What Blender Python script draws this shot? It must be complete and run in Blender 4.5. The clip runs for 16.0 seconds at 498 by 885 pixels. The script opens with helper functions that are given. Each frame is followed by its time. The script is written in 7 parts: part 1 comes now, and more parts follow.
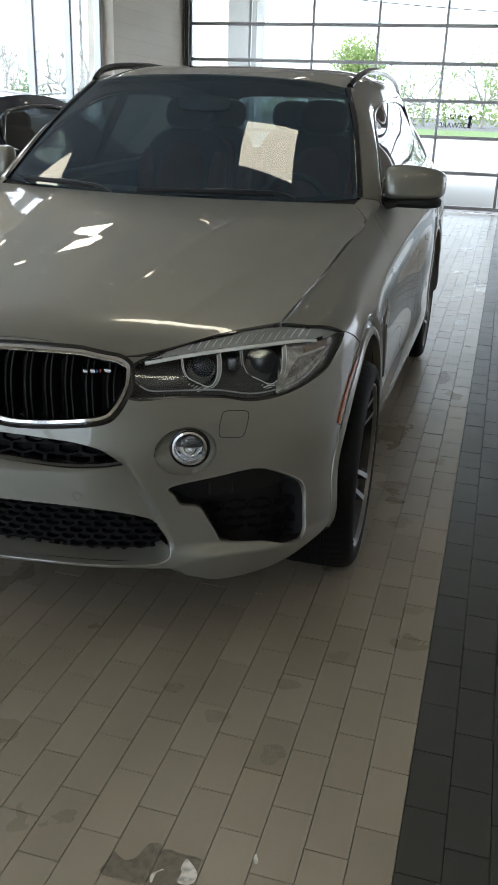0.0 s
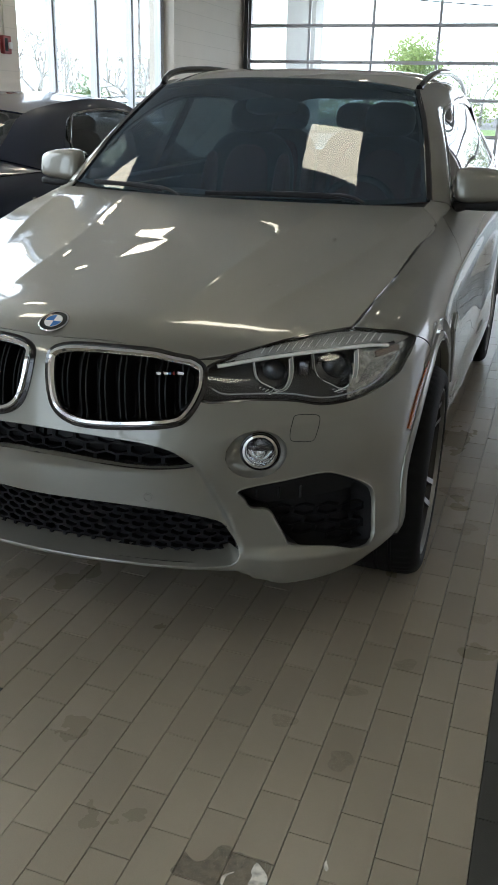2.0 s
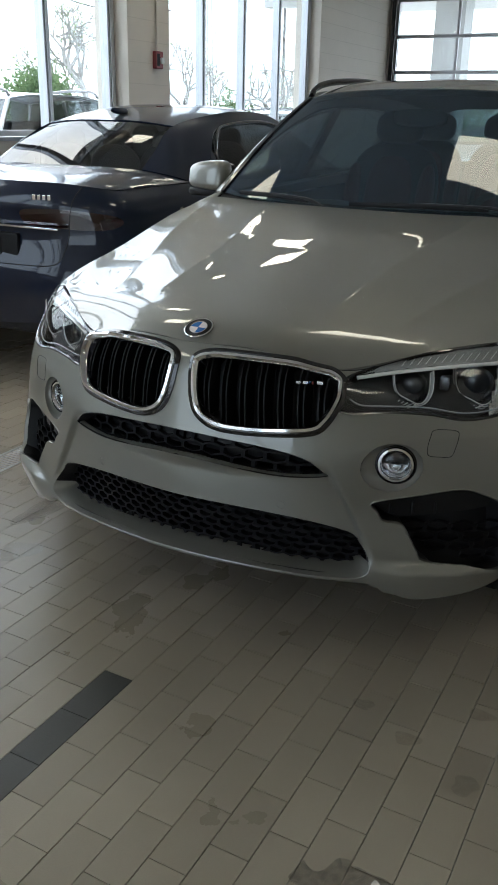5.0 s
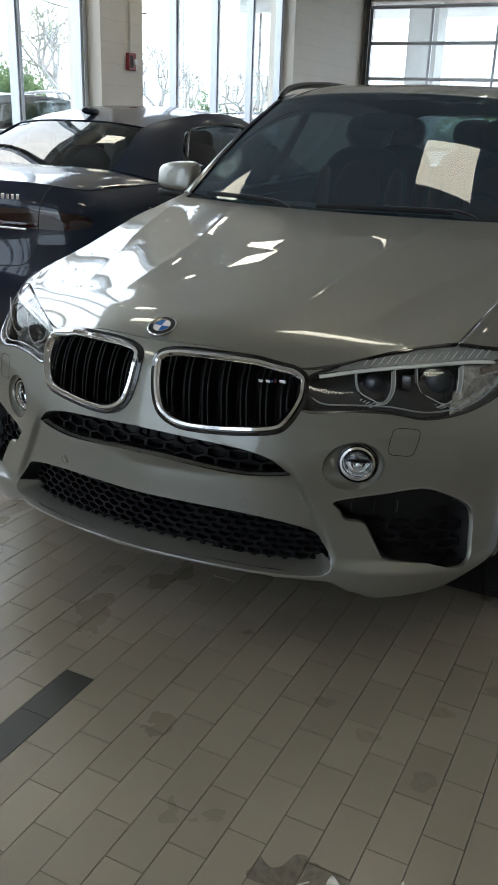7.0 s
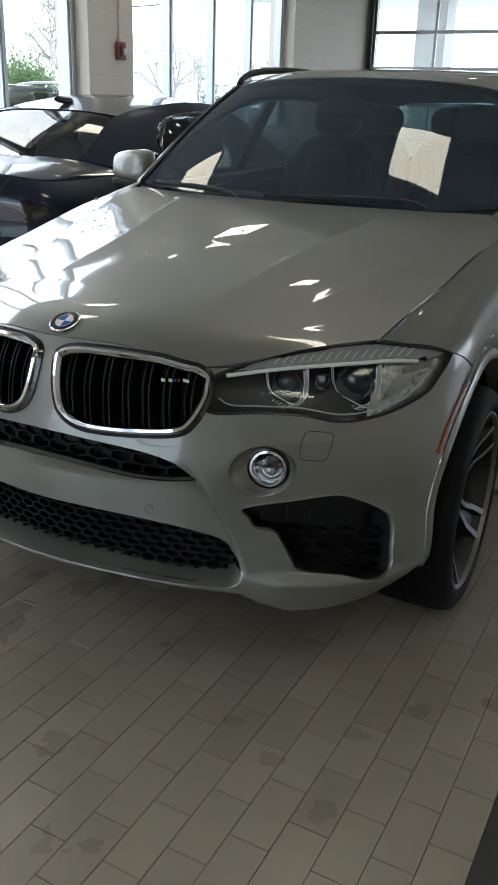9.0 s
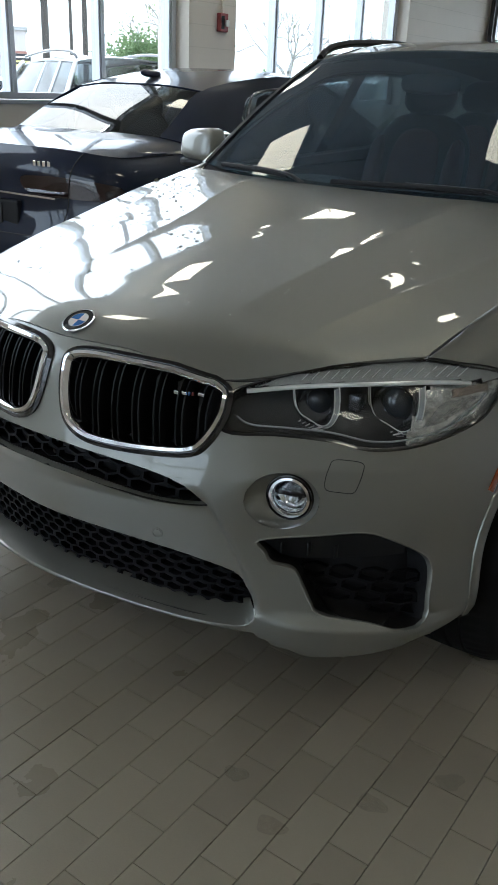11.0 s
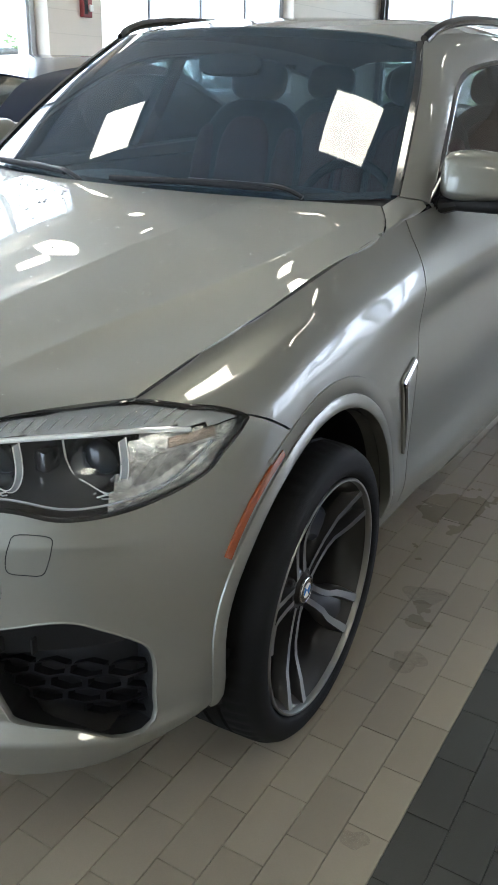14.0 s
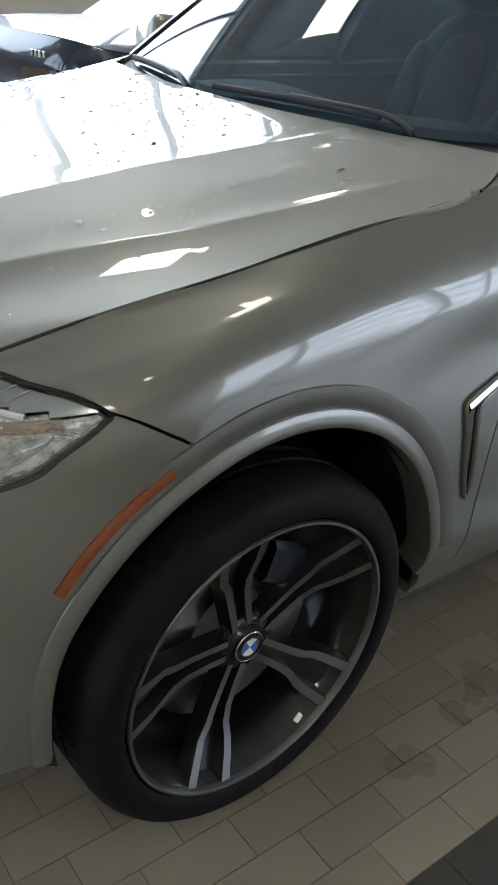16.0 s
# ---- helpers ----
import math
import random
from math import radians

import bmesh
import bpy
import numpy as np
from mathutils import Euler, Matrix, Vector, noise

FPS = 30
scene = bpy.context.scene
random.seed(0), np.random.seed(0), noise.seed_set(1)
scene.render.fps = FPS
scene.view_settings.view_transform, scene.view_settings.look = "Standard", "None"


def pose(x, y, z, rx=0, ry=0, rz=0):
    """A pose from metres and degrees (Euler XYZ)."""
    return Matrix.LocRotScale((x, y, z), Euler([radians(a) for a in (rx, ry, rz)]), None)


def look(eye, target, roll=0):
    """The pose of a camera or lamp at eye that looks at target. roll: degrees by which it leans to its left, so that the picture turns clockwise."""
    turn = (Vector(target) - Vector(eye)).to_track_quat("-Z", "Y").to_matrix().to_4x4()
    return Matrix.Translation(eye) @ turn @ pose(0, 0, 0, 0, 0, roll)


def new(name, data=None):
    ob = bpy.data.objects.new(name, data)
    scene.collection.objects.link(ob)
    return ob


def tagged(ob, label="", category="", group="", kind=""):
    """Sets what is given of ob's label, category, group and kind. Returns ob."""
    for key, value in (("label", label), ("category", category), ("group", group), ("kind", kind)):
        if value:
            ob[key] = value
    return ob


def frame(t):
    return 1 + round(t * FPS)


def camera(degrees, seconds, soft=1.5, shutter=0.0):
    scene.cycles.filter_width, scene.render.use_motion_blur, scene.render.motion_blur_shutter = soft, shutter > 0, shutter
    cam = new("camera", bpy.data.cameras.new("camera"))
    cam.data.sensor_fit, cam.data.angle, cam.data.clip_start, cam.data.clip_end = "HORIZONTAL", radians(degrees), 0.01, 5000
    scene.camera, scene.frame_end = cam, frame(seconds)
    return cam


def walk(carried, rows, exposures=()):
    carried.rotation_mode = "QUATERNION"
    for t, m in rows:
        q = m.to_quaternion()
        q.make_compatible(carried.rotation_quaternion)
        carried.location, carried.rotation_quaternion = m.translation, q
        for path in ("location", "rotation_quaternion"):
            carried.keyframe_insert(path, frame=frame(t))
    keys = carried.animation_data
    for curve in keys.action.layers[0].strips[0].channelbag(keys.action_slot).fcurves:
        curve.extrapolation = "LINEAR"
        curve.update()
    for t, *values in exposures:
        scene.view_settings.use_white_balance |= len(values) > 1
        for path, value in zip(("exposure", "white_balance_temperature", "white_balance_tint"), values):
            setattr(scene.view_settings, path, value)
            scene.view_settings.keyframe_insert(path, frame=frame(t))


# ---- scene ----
cam = camera(32.78, 16.0)
PATH = [
    (0, (1.316, -2.742, 1.513), (0.829, -0.945, 0.782), 2.0),
    (0.5, (1.283, -2.753, 1.513), (0.776, -0.962, 0.781), 1.7),
    (1, (1.268, -2.757, 1.510), (0.703, -0.983, 0.780), 1.0),
    (1.5, (1.259, -2.757, 1.510), (0.679, -0.989, 0.779), 1.2),
    (2, (1.258, -2.756, 1.516), (0.660, -0.993, 0.785), 1.6),
    (2.5, (1.231, -2.763, 1.515), (0.532, -1.038, 0.782), 1.2),
    (3, (1.201, -2.788, 1.518), (0.365, -1.125, 0.786), 0.8),
    (3.5, (1.218, -2.784, 1.518), (0.359, -1.129, 0.794), 0.9),
    (5.8, (1.244, -2.778, 1.517), (0.374, -1.122, 0.809), 1.4),
    (6, (1.251, -2.767, 1.512), (0.389, -1.105, 0.807), 1.5),
    (6.5, (1.259, -2.775, 1.505), (0.419, -1.103, 0.801), 1.8),
    (7, (1.266, -2.773, 1.505), (0.449, -1.089, 0.800), 2.1),
    (7.5, (1.274, -2.770, 1.510), (0.471, -1.079, 0.806), 2.1),
    (8, (1.348, -2.715, 1.501), (0.551, -1.022, 0.795), 1.9),
    (8.2, (1.384, -2.678, 1.497), (0.606, -0.977, 0.790), 2.1),
    (10.3, (1.494, -2.276, 1.486), (0.488, -0.722, 0.731), 1.9),
    (10.5, (1.483, -2.252, 1.491), (0.478, -0.699, 0.732), 2.1),
    (11, (1.496, -2.178, 1.505), (0.453, -0.659, 0.727), 2.4),
    (11.5, (1.572, -2.075, 1.511), (0.491, -0.588, 0.723), 3.0),
    (12, (1.626, -2.017, 1.515), (0.535, -0.538, 0.726), 3.0),
    (12.5, (1.674, -1.968, 1.510), (0.585, -0.487, 0.724), 2.7),
    (13, (1.700, -1.907, 1.511), (0.683, -0.376, 0.721), 1.8),
    (13.5, (1.651, -1.761, 1.521), (0.723, -0.178, 0.726), 1.7),
    (14, (1.676, -1.570, 1.492), (0.763, 0.025, 0.703), 1.8),
    (14.5, (1.768, -1.339, 1.504), (0.768, 0.191, 0.691), 3.9),
    (15, (1.734, -1.118, 1.489), (0.645, 0.346, 0.668), 3.2),
    (15.5, (1.775, -0.949, 1.470), (0.504, 0.355, 0.643), 1.3),
    (16, (1.839, -0.781, 1.435), (0.486, 0.344, 0.485), 5.3),
]
# the camera brightens and cools its picture as it nears the car's dark side
EXPOSURE = [(0, .62, 6020, 12), (1.5, .64, 6000, 12), (2.5, .58, 5920, 11), (3.5, .3, 5820, 10), (6, .34, 5820, 11), (8, .5, 5860, 11), (11, .46, 5690, 10), (12, .66, 5690, 10), (12.5, .7, 5700, 10), (13, 1.05, 5690, 11), (13.5, 1.6, 5690, 12), (14.5, 1.7, 5620, 11), (15, 1.65, 5600, 11), (15.5, 1.15, 5650, 12), (16, 1.25, 5740, 11)]
walk(cam, [(t, look(eye, target, roll)) for t, eye, target, roll in PATH], EXPOSURE)

# ---- daylight under a bright overcast sky ----
world = bpy.data.worlds.new("overcast_sky")
scene.world = world
world.use_nodes = True
wn = world.node_tree.nodes
sky = wn.new("ShaderNodeTexSky")
sky.sky_type = "NISHITA"
sky.sun_disc = False
sky.sun_elevation = radians(48)
sky.sun_rotation = radians(-70)
sky.dust_density = 6.0
sky.ozone_density = 0.6
haze = wn.new("ShaderNodeMixRGB")
haze.inputs[0].default_value = 0.72
haze.inputs[2].default_value = (7.2, 7.5, 7.9, 1)
world.node_tree.links.new(sky.outputs[0], haze.inputs[1])
world.node_tree.links.new(haze.outputs[0], wn["Background"].inputs[0])
wn["Background"].inputs[1].default_value = 0.43
sun_data = bpy.data.lights.new("sun", "SUN")
sun_data.energy, sun_data.angle, sun_data.color = 1.4, radians(14), (1.0, 0.97, 0.93)
sun = new("sun", sun_data)
sun.matrix_world = look((-20, 8, 26), (0, 0, 0))

# ---- materials ----


def mat(name, color, rough=0.5, metal=0.0, vary=0.0, scale=6.0, bump=0.0, fine=120.0, coat=0.0, coat_rough=0.03, tint=None,
        rough_vary=0.0, emit=0.0, spec=0.5, stretch=(1, 1, 1), island=0.0, place=False):
    """A procedural surface: large stains and fine grain on colour, roughness and relief."""
    m = bpy.data.materials.new(name)
    m.use_nodes = True
    nt = m.node_tree
    b = nt.nodes["Principled BSDF"]
    link = nt.links.new
    b.inputs["Base Color"].default_value = (*color, 1)
    b.inputs["Roughness"].default_value = rough
    b.inputs["Metallic"].default_value = metal
    b.inputs["Specular IOR Level"].default_value = spec
    b.inputs["Coat Weight"].default_value = coat
    b.inputs["Coat Roughness"].default_value = coat_rough
    if emit:
        b.inputs["Emission Color"].default_value = (*color, 1)
        b.inputs["Emission Strength"].default_value = emit
    if vary or bump or rough_vary or island:
        tc = nt.nodes.new("ShaderNodeTexCoord")
        mp = nt.nodes.new("ShaderNodeMapping")
        mp.inputs["Scale"].default_value = stretch
        link(nt.nodes.new("ShaderNodeNewGeometry").outputs["Position"] if place else tc.outputs["Object"], mp.inputs[0])
        big = nt.nodes.new("ShaderNodeTexNoise")
        big.inputs["Scale"].default_value = scale
        big.inputs["Detail"].default_value = 6
        link(mp.outputs[0], big.inputs["Vector"])
        small = nt.nodes.new("ShaderNodeTexNoise")
        small.inputs["Scale"].default_value = fine
        small.inputs["Detail"].default_value = 3
        link(mp.outputs[0], small.inputs["Vector"])
    if vary or island:
        mix = nt.nodes.new("ShaderNodeMixRGB")
        mix.blend_type = "MIX"
        low = tint or tuple(c * (1 - vary) for c in color)
        mix.inputs[1].default_value = (*low, 1)
        mix.inputs[2].default_value = (*[min(1, c * (1 + vary * 0.5)) for c in color], 1)
        ramp = nt.nodes.new("ShaderNodeMath")
        ramp.operation = "MULTIPLY_ADD"
        ramp.inputs[1].default_value = 0.45
        link(small.outputs["Fac"], ramp.inputs[0])
        add = nt.nodes.new("ShaderNodeMath")
        add.operation = "MULTIPLY_ADD"
        add.inputs[1].default_value = 1.1
        add.inputs[2].default_value = -0.28
        link(big.outputs["Fac"], add.inputs[0])
        link(add.outputs[0], ramp.inputs[2])
        link(ramp.outputs[0], mix.inputs[0])
        out = mix.outputs[0]
        if island:
            info = nt.nodes.new("ShaderNodeObjectInfo")
            geo = nt.nodes.new("ShaderNodeNewGeometry")
            s = nt.nodes.new("ShaderNodeMath")
            s.operation = "ADD"
            link(info.outputs["Random"], s.inputs[0])
            link(geo.outputs["Random Per Island"], s.inputs[1])
            fr = nt.nodes.new("ShaderNodeMath")
            fr.operation = "FRACT"
            link(s.outputs[0], fr.inputs[0])
            hv = nt.nodes.new("ShaderNodeHueSaturation")
            mm = nt.nodes.new("ShaderNodeMath")
            mm.operation = "MULTIPLY_ADD"
            mm.inputs[1].default_value = island
            mm.inputs[2].default_value = 1 - island / 2
            link(fr.outputs[0], mm.inputs[0])
            link(mm.outputs[0], hv.inputs["Value"])
            link(out, hv.inputs["Color"])
            out = hv.outputs[0]
        link(out, b.inputs["Base Color"])
    if rough_vary:
        rr = nt.nodes.new("ShaderNodeMath")
        rr.operation = "MULTIPLY_ADD"
        rr.inputs[1].default_value = rough_vary
        rr.inputs[2].default_value = rough - rough_vary / 2
        link(big.outputs["Fac"], rr.inputs[0])
        link(rr.outputs[0], b.inputs["Roughness"])
    if bump:
        bp = nt.nodes.new("ShaderNodeBump")
        bp.inputs["Strength"].default_value = bump
        bp.inputs["Distance"].default_value = 0.002
        link(small.outputs["Fac"], bp.inputs["Height"])
        link(bp.outputs[0], b.inputs["Normal"])
    return m


def glass_mat(name, color, rough=0.0, ior=1.45, haze_tint=None):
    """A thin pane: clear, tinted by colour, with mirror gloss that grows at grazing angles."""
    m = bpy.data.materials.new(name)
    m.use_nodes = True
    nt = m.node_tree
    nt.nodes.remove(nt.nodes["Principled BSDF"])
    tr = nt.nodes.new("ShaderNodeBsdfTransparent")
    tr.inputs[0].default_value = (*color, 1)
    gl = nt.nodes.new("ShaderNodeBsdfGlossy")
    gl.inputs["Roughness"].default_value = rough
    lw = nt.nodes.new("ShaderNodeLayerWeight")
    lw.inputs[0].default_value = 0.5
    f0 = ((ior - 1) / (ior + 1)) ** 2
    pw = nt.nodes.new("ShaderNodeMath")
    pw.operation = "POWER"
    pw.inputs[1].default_value = 5.0
    nt.links.new(lw.outputs["Facing"], pw.inputs[0])
    fres = nt.nodes.new("ShaderNodeMath")
    fres.operation = "MULTIPLY_ADD"
    fres.inputs[1].default_value = 1 - f0
    fres.inputs[2].default_value = f0
    nt.links.new(pw.outputs[0], fres.inputs[0])
    mx = nt.nodes.new("ShaderNodeMixShader")
    nt.links.new(fres.outputs[0], mx.inputs[0])
    base = tr.outputs[0]
    if haze_tint:  # a diffuse bluish veil that stands in for haze over the glass
        df = nt.nodes.new("ShaderNodeBsdfDiffuse")
        df.inputs[0].default_value = (*haze_tint[:3], 1)
        veil = nt.nodes.new("ShaderNodeMixShader")
        veil.inputs[0].default_value = haze_tint[3]
        nt.links.new(base, veil.inputs[1])
        nt.links.new(df.outputs[0], veil.inputs[2])
        base = veil.outputs[0]
    nt.links.new(base, mx.inputs[1])
    nt.links.new(gl.outputs[0], mx.inputs[2])
    nt.links.new(mx.outputs[0], nt.nodes["Material Output"].inputs[0])
    return m


M_PAINT = mat("grey_metallic_paint", (0.198, 0.197, 0.171), 0.42, 0.58, 0.05, 2.0, 0.0, 2500, coat=1.0, coat_rough=0.012, rough_vary=0.03)
M_NAVY = mat("dark_blue_metallic_paint", (0.006, 0.011, 0.027), 0.30, 0.0, 0.1, 2.0, 0.0, 2500, coat=0.75, coat_rough=0.01, spec=0.1)
M_WHITECAR = mat("white_car_paint", (0.78, 0.79, 0.8), 0.35, 0.0, 0.04, 2.0, coat=1.0)
M_SILVERCAR = mat("silver_car_paint", (0.45, 0.47, 0.5), 0.3, 0.7, 0.04, 2.0, coat=1.0)
M_REDCAR = mat("red_car_paint", (0.45, 0.02, 0.02), 0.3, 0.2, 0.05, 2.0, coat=1.0)
M_BLACKGLOSS = mat("gloss_black", (0.006, 0.006, 0.007), 0.12, 0.0, coat=0.5)
M_BLACK = mat("black_plastic", (0.010, 0.010, 0.011), 0.55, 0.0, 0.2, 20, 0.25, 900, spec=0.3)
M_TRIM = mat("dark_trim", (0.02, 0.02, 0.022), 0.35, 0.0, 0.1, 30)
M_CHROME = mat("chrome", (0.75, 0.75, 0.76), 0.07, 1.0, rough_vary=0.04, vary=0.03)
M_SATIN = mat("satin_metal", (0.5, 0.5, 0.51), 0.28, 1.0, vary=0.05)
M_RIM_DARK = mat("dark_grey_rim_paint", (0.022, 0.022, 0.024), 0.4, 0.6, 0.1, 30, coat=0.6)
M_RIM_FACE = mat("machined_rim_face", (0.25, 0.25, 0.245), 0.38, 1.0, 0.06, 40)
M_RUBBER = mat("tyre_rubber", (0.006, 0.006, 0.0063), 0.68, 0.0, 0.3, 18, 0.35, 500, spec=0.16)
M_AMBER = mat("amber_reflector", (0.23, 0.050, 0.012), 0.22, 0.0, 0.1, 60, coat=1.0)
M_WINDSHIELD = glass_mat("tinted_windshield_glass", (0.23, 0.31, 0.33), 0.0, 1.62, haze_tint=(0.30, 0.47, 0.66, 0.06))
M_SIDEGLASS = glass_mat("tinted_side_glass", (0.34, 0.37, 0.38), 0.0, 1.6)
M_LENS = glass_mat("clear_lens", (0.93, 0.95, 0.96), 0.0, 1.45)
M_PANE = glass_mat("window_pane", (0.93, 0.96, 0.95), 0.0, 1.45)
M_ALU = mat("anodised_aluminium", (0.5, 0.51, 0.53), 0.35, 0.9, 0.08, 12, 0.05, 300)
M_WALL = mat("cream_painted_block", (0.66, 0.61, 0.53), 0.6, 0.0, 0.06, 3, 0.5, 160)
M_CEIL = mat("white_ceiling", (0.72, 0.71, 0.68), 0.8, 0.0, 0.05, 2, 0.2, 60)
M_TILE = mat("beige_quarry_tile", (0.265, 0.229, 0.172), 0.30, 0.0, 0.14, 2.6, 0.22, 240, rough_vary=0.2, island=0.2, place=True)
M_TILE_DARK = mat("charcoal_quarry_tile", (0.030, 0.031, 0.025), 0.4, 0.0, 0.2, 4, 0.25, 240, rough_vary=0.2, island=0.25, place=True)
M_GROUT = mat("dark_grout", (0.060, 0.049, 0.036), 0.85, 0.0, 0.6, 4, 0.4, 300)
M_GROUT_GREY = mat("grey_grout", (0.10, 0.10, 0.09), 0.85, 0.0, 0.25, 9, 0.4, 300)
M_LEATHER_RED = mat("red_leather", (0.09, 0.007, 0.007), 0.45, 0.0, 0.2, 20, 0.3, 350)
M_LEATHER_BLACK = mat("black_leather", (0.011, 0.011, 0.012), 0.45, 0.0, 0.2, 20, 0.3, 350)
M_ASPHALT = mat("asphalt", (0.075, 0.075, 0.078), 0.8, 0.0, 0.2, 0.6, 0.4, 90)
M_CONCRETE = mat("pale_concrete", (0.42, 0.41, 0.39), 0.8, 0.0, 0.12, 1.2, 0.3, 60)
M_GRASS = mat("mown_grass", (0.09, 0.16, 0.03), 0.9, 0.0, 0.4, 1.5, 0.6, 60)
M_LEAF = mat("spring_leaves", (0.20, 0.30, 0.09), 0.6, 0.0, 0.45, 1.5, island=0.5)
M_LEAF_DARK = mat("hedge_leaves", (0.09, 0.15, 0.06), 0.7, 0.0, 0.4, 2.5, island=0.5)
for m in (M_LEAF, M_LEAF_DARK):  # light shines through the leaves
    nt = m.node_tree
    tl = nt.nodes.new("ShaderNodeBsdfTranslucent")
    tl.inputs[0].default_value = (*((.42, .50, .22) if m is M_LEAF else (.22, .30, .14)), 1)
    mx = nt.nodes.new("ShaderNodeMixShader")
    mx.inputs[0].default_value = 0.5
    nt.links.new(nt.nodes["Principled BSDF"].outputs[0], mx.inputs[1])
    nt.links.new(tl.outputs[0], mx.inputs[2])
    nt.links.new(mx.outputs[0], nt.nodes["Material Output"].inputs[0])
M_BARK = mat("bark", (0.36, 0.34, 0.31), 0.9, 0.0, 0.3, 8, 0.6, 60)
M_LAMP = mat("lit_diffuser", (1.0, 0.90, 0.66), 0.5, emit=7.5)
M_RED_ALARM = mat("red_alarm_plastic", (0.22, 0.03, 0.03), 0.4, vary=0.1)
M_WHITE = mat("white_plastic", (0.75, 0.75, 0.73), 0.4, vary=0.04)

# ---- building tools ----


def mesh_ob(name, me, material, parent=None, label=""):
    ob = new(name, me)
    for mm in material if isinstance(material, (list, tuple)) else [material]:
        me.materials.append(mm)
    if parent:
        ob.parent = parent
    if label:
        ob["label"] = label
    return ob


def part(name, bm, material, parent=None, label="", smooth=None, m=None):
    """One mesh object from a bmesh, under a thing or a part. smooth: angle in degrees below which edges shade round."""
    if m is not None:
        bm.transform(m)
    bmesh.ops.recalc_face_normals(bm, faces=bm.faces)
    if smooth is not None:
        for f in bm.faces:
            f.smooth = True
        for e in bm.edges:
            if len(e.link_faces) == 2 and e.calc_face_angle(0) > radians(smooth):
                e.smooth = False
    me = bpy.data.meshes.new(name)
    bm.to_mesh(me)
    bm.free()
    return mesh_ob(name, me, material, parent, label)


def box(bm, lo, hi, bevel=0.0, seg=2):
    """A box between two corners, added to bm."""
    lo, hi = Vector(lo), Vector(hi)
    r = bmesh.ops.create_cube(bm, size=1, matrix=Matrix.Translation((lo + hi) / 2) @ Matrix.Diagonal((*(hi - lo), 1)))
    if bevel:
        es = list({e for v in r["verts"] for e in v.link_edges})
        bmesh.ops.bevel(bm, geom=es, offset=bevel, segments=seg, affect="EDGES", profile=0.5)
    return bm


def boxes(*pairs, bevel=0.0):
    bm = bmesh.new()
    for lo, hi in pairs:
        box(bm, lo, hi, bevel)
    return bm


def prism(bm, pts, axis, a, b, bevel=0.0):
    """A 2D outline pushed along an axis from a to b."""
    def put(p, h):
        return {"x": (h, p[0], p[1]), "y": (p[0], h, p[1]), "z": (p[0], p[1], h)}[axis]
    lo = [bm.verts.new(put(p, a)) for p in pts]
    hi = [bm.verts.new(put(p, b)) for p in pts]
    n = len(pts)
    fs = [bm.faces.new(lo[::-1]), bm.faces.new(hi)]
    for i in range(n):
        fs.append(bm.faces.new((lo[i], lo[(i + 1) % n], hi[(i + 1) % n], hi[i])))
    if bevel:
        bmesh.ops.bevel(bm, geom=list({e for f in fs[:2] for e in f.edges}), offset=bevel, segments=2, affect="EDGES", profile=0.5)
    return bm


def tube(bm, pts, r, sides=10, closed=False, flat=1.0, up=(0, 0, 1)):
    """A round (or flattened) bar along points; r may be a list."""
    pts = [Vector(p) for p in pts]
    n = len(pts)
    rings = []
    for i, p in enumerate(pts):
        a, b = pts[(i - 1) % n if closed or i else 0], pts[(i + 1) % n if closed or i < n - 1 else n - 1]
        d = (b - a).normalized()
        s = d.cross(Vector(up))
        s = s.normalized() if s.length > 1e-6 else Vector((1, 0, 0))
        w = s.cross(d).normalized()
        ri = r[i] if isinstance(r, (list, tuple)) else r
        rings.append([bm.verts.new(p + s * math.cos(k * 2 * math.pi / sides) * ri + w * math.sin(k * 2 * math.pi / sides) * ri * flat)
                      for k in range(sides)])
    for i in range(n if closed else n - 1):
        A, B = rings[i], rings[(i + 1) % n]
        for k in range(sides):
            bm.faces.new((A[k], A[(k + 1) % sides], B[(k + 1) % sides], B[k]))
    if not closed:
        bm.faces.new(rings[0][::-1])
        bm.faces.new(rings[-1])
    return bm


def lathe(bm, prof, axis, centre, n=64, a0=0.0, a1=2 * math.pi):
    """A profile of (radius, height) turned about an axis through centre."""
    c = Vector(centre)
    full = abs(a1 - a0 - 2 * math.pi) < 1e-6
    cols = []
    for k in range(n if full else n + 1):
        a = a0 + (a1 - a0) * k / n
        ca, sa = math.cos(a), math.sin(a)
        cols.append([bm.verts.new(c + Vector({"x": (h, r * ca, r * sa), "y": (r * ca, h, r * sa), "z": (r * ca, r * sa, h)}[axis])) for r, h in prof])
    m = len(cols)
    for k in range(m if full else m - 1):
        A, B = cols[k], cols[(k + 1) % m]
        for i in range(len(prof) - 1):
            bm.faces.new((A[i], A[i + 1], B[i + 1], B[i]))
    return bm


def disc(bm, r, h, axis, centre, n=48):
    c = Vector(centre)
    vs = []
    for k in range(n):
        a = 2 * math.pi * k / n
        ca, sa = math.cos(a) * r, math.sin(a) * r
        vs.append(bm.verts.new(c + Vector({"x": (h, ca, sa), "y": (ca, h, sa), "z": (ca, sa, h)}[axis])))
    bm.faces.new(vs)
    return bm


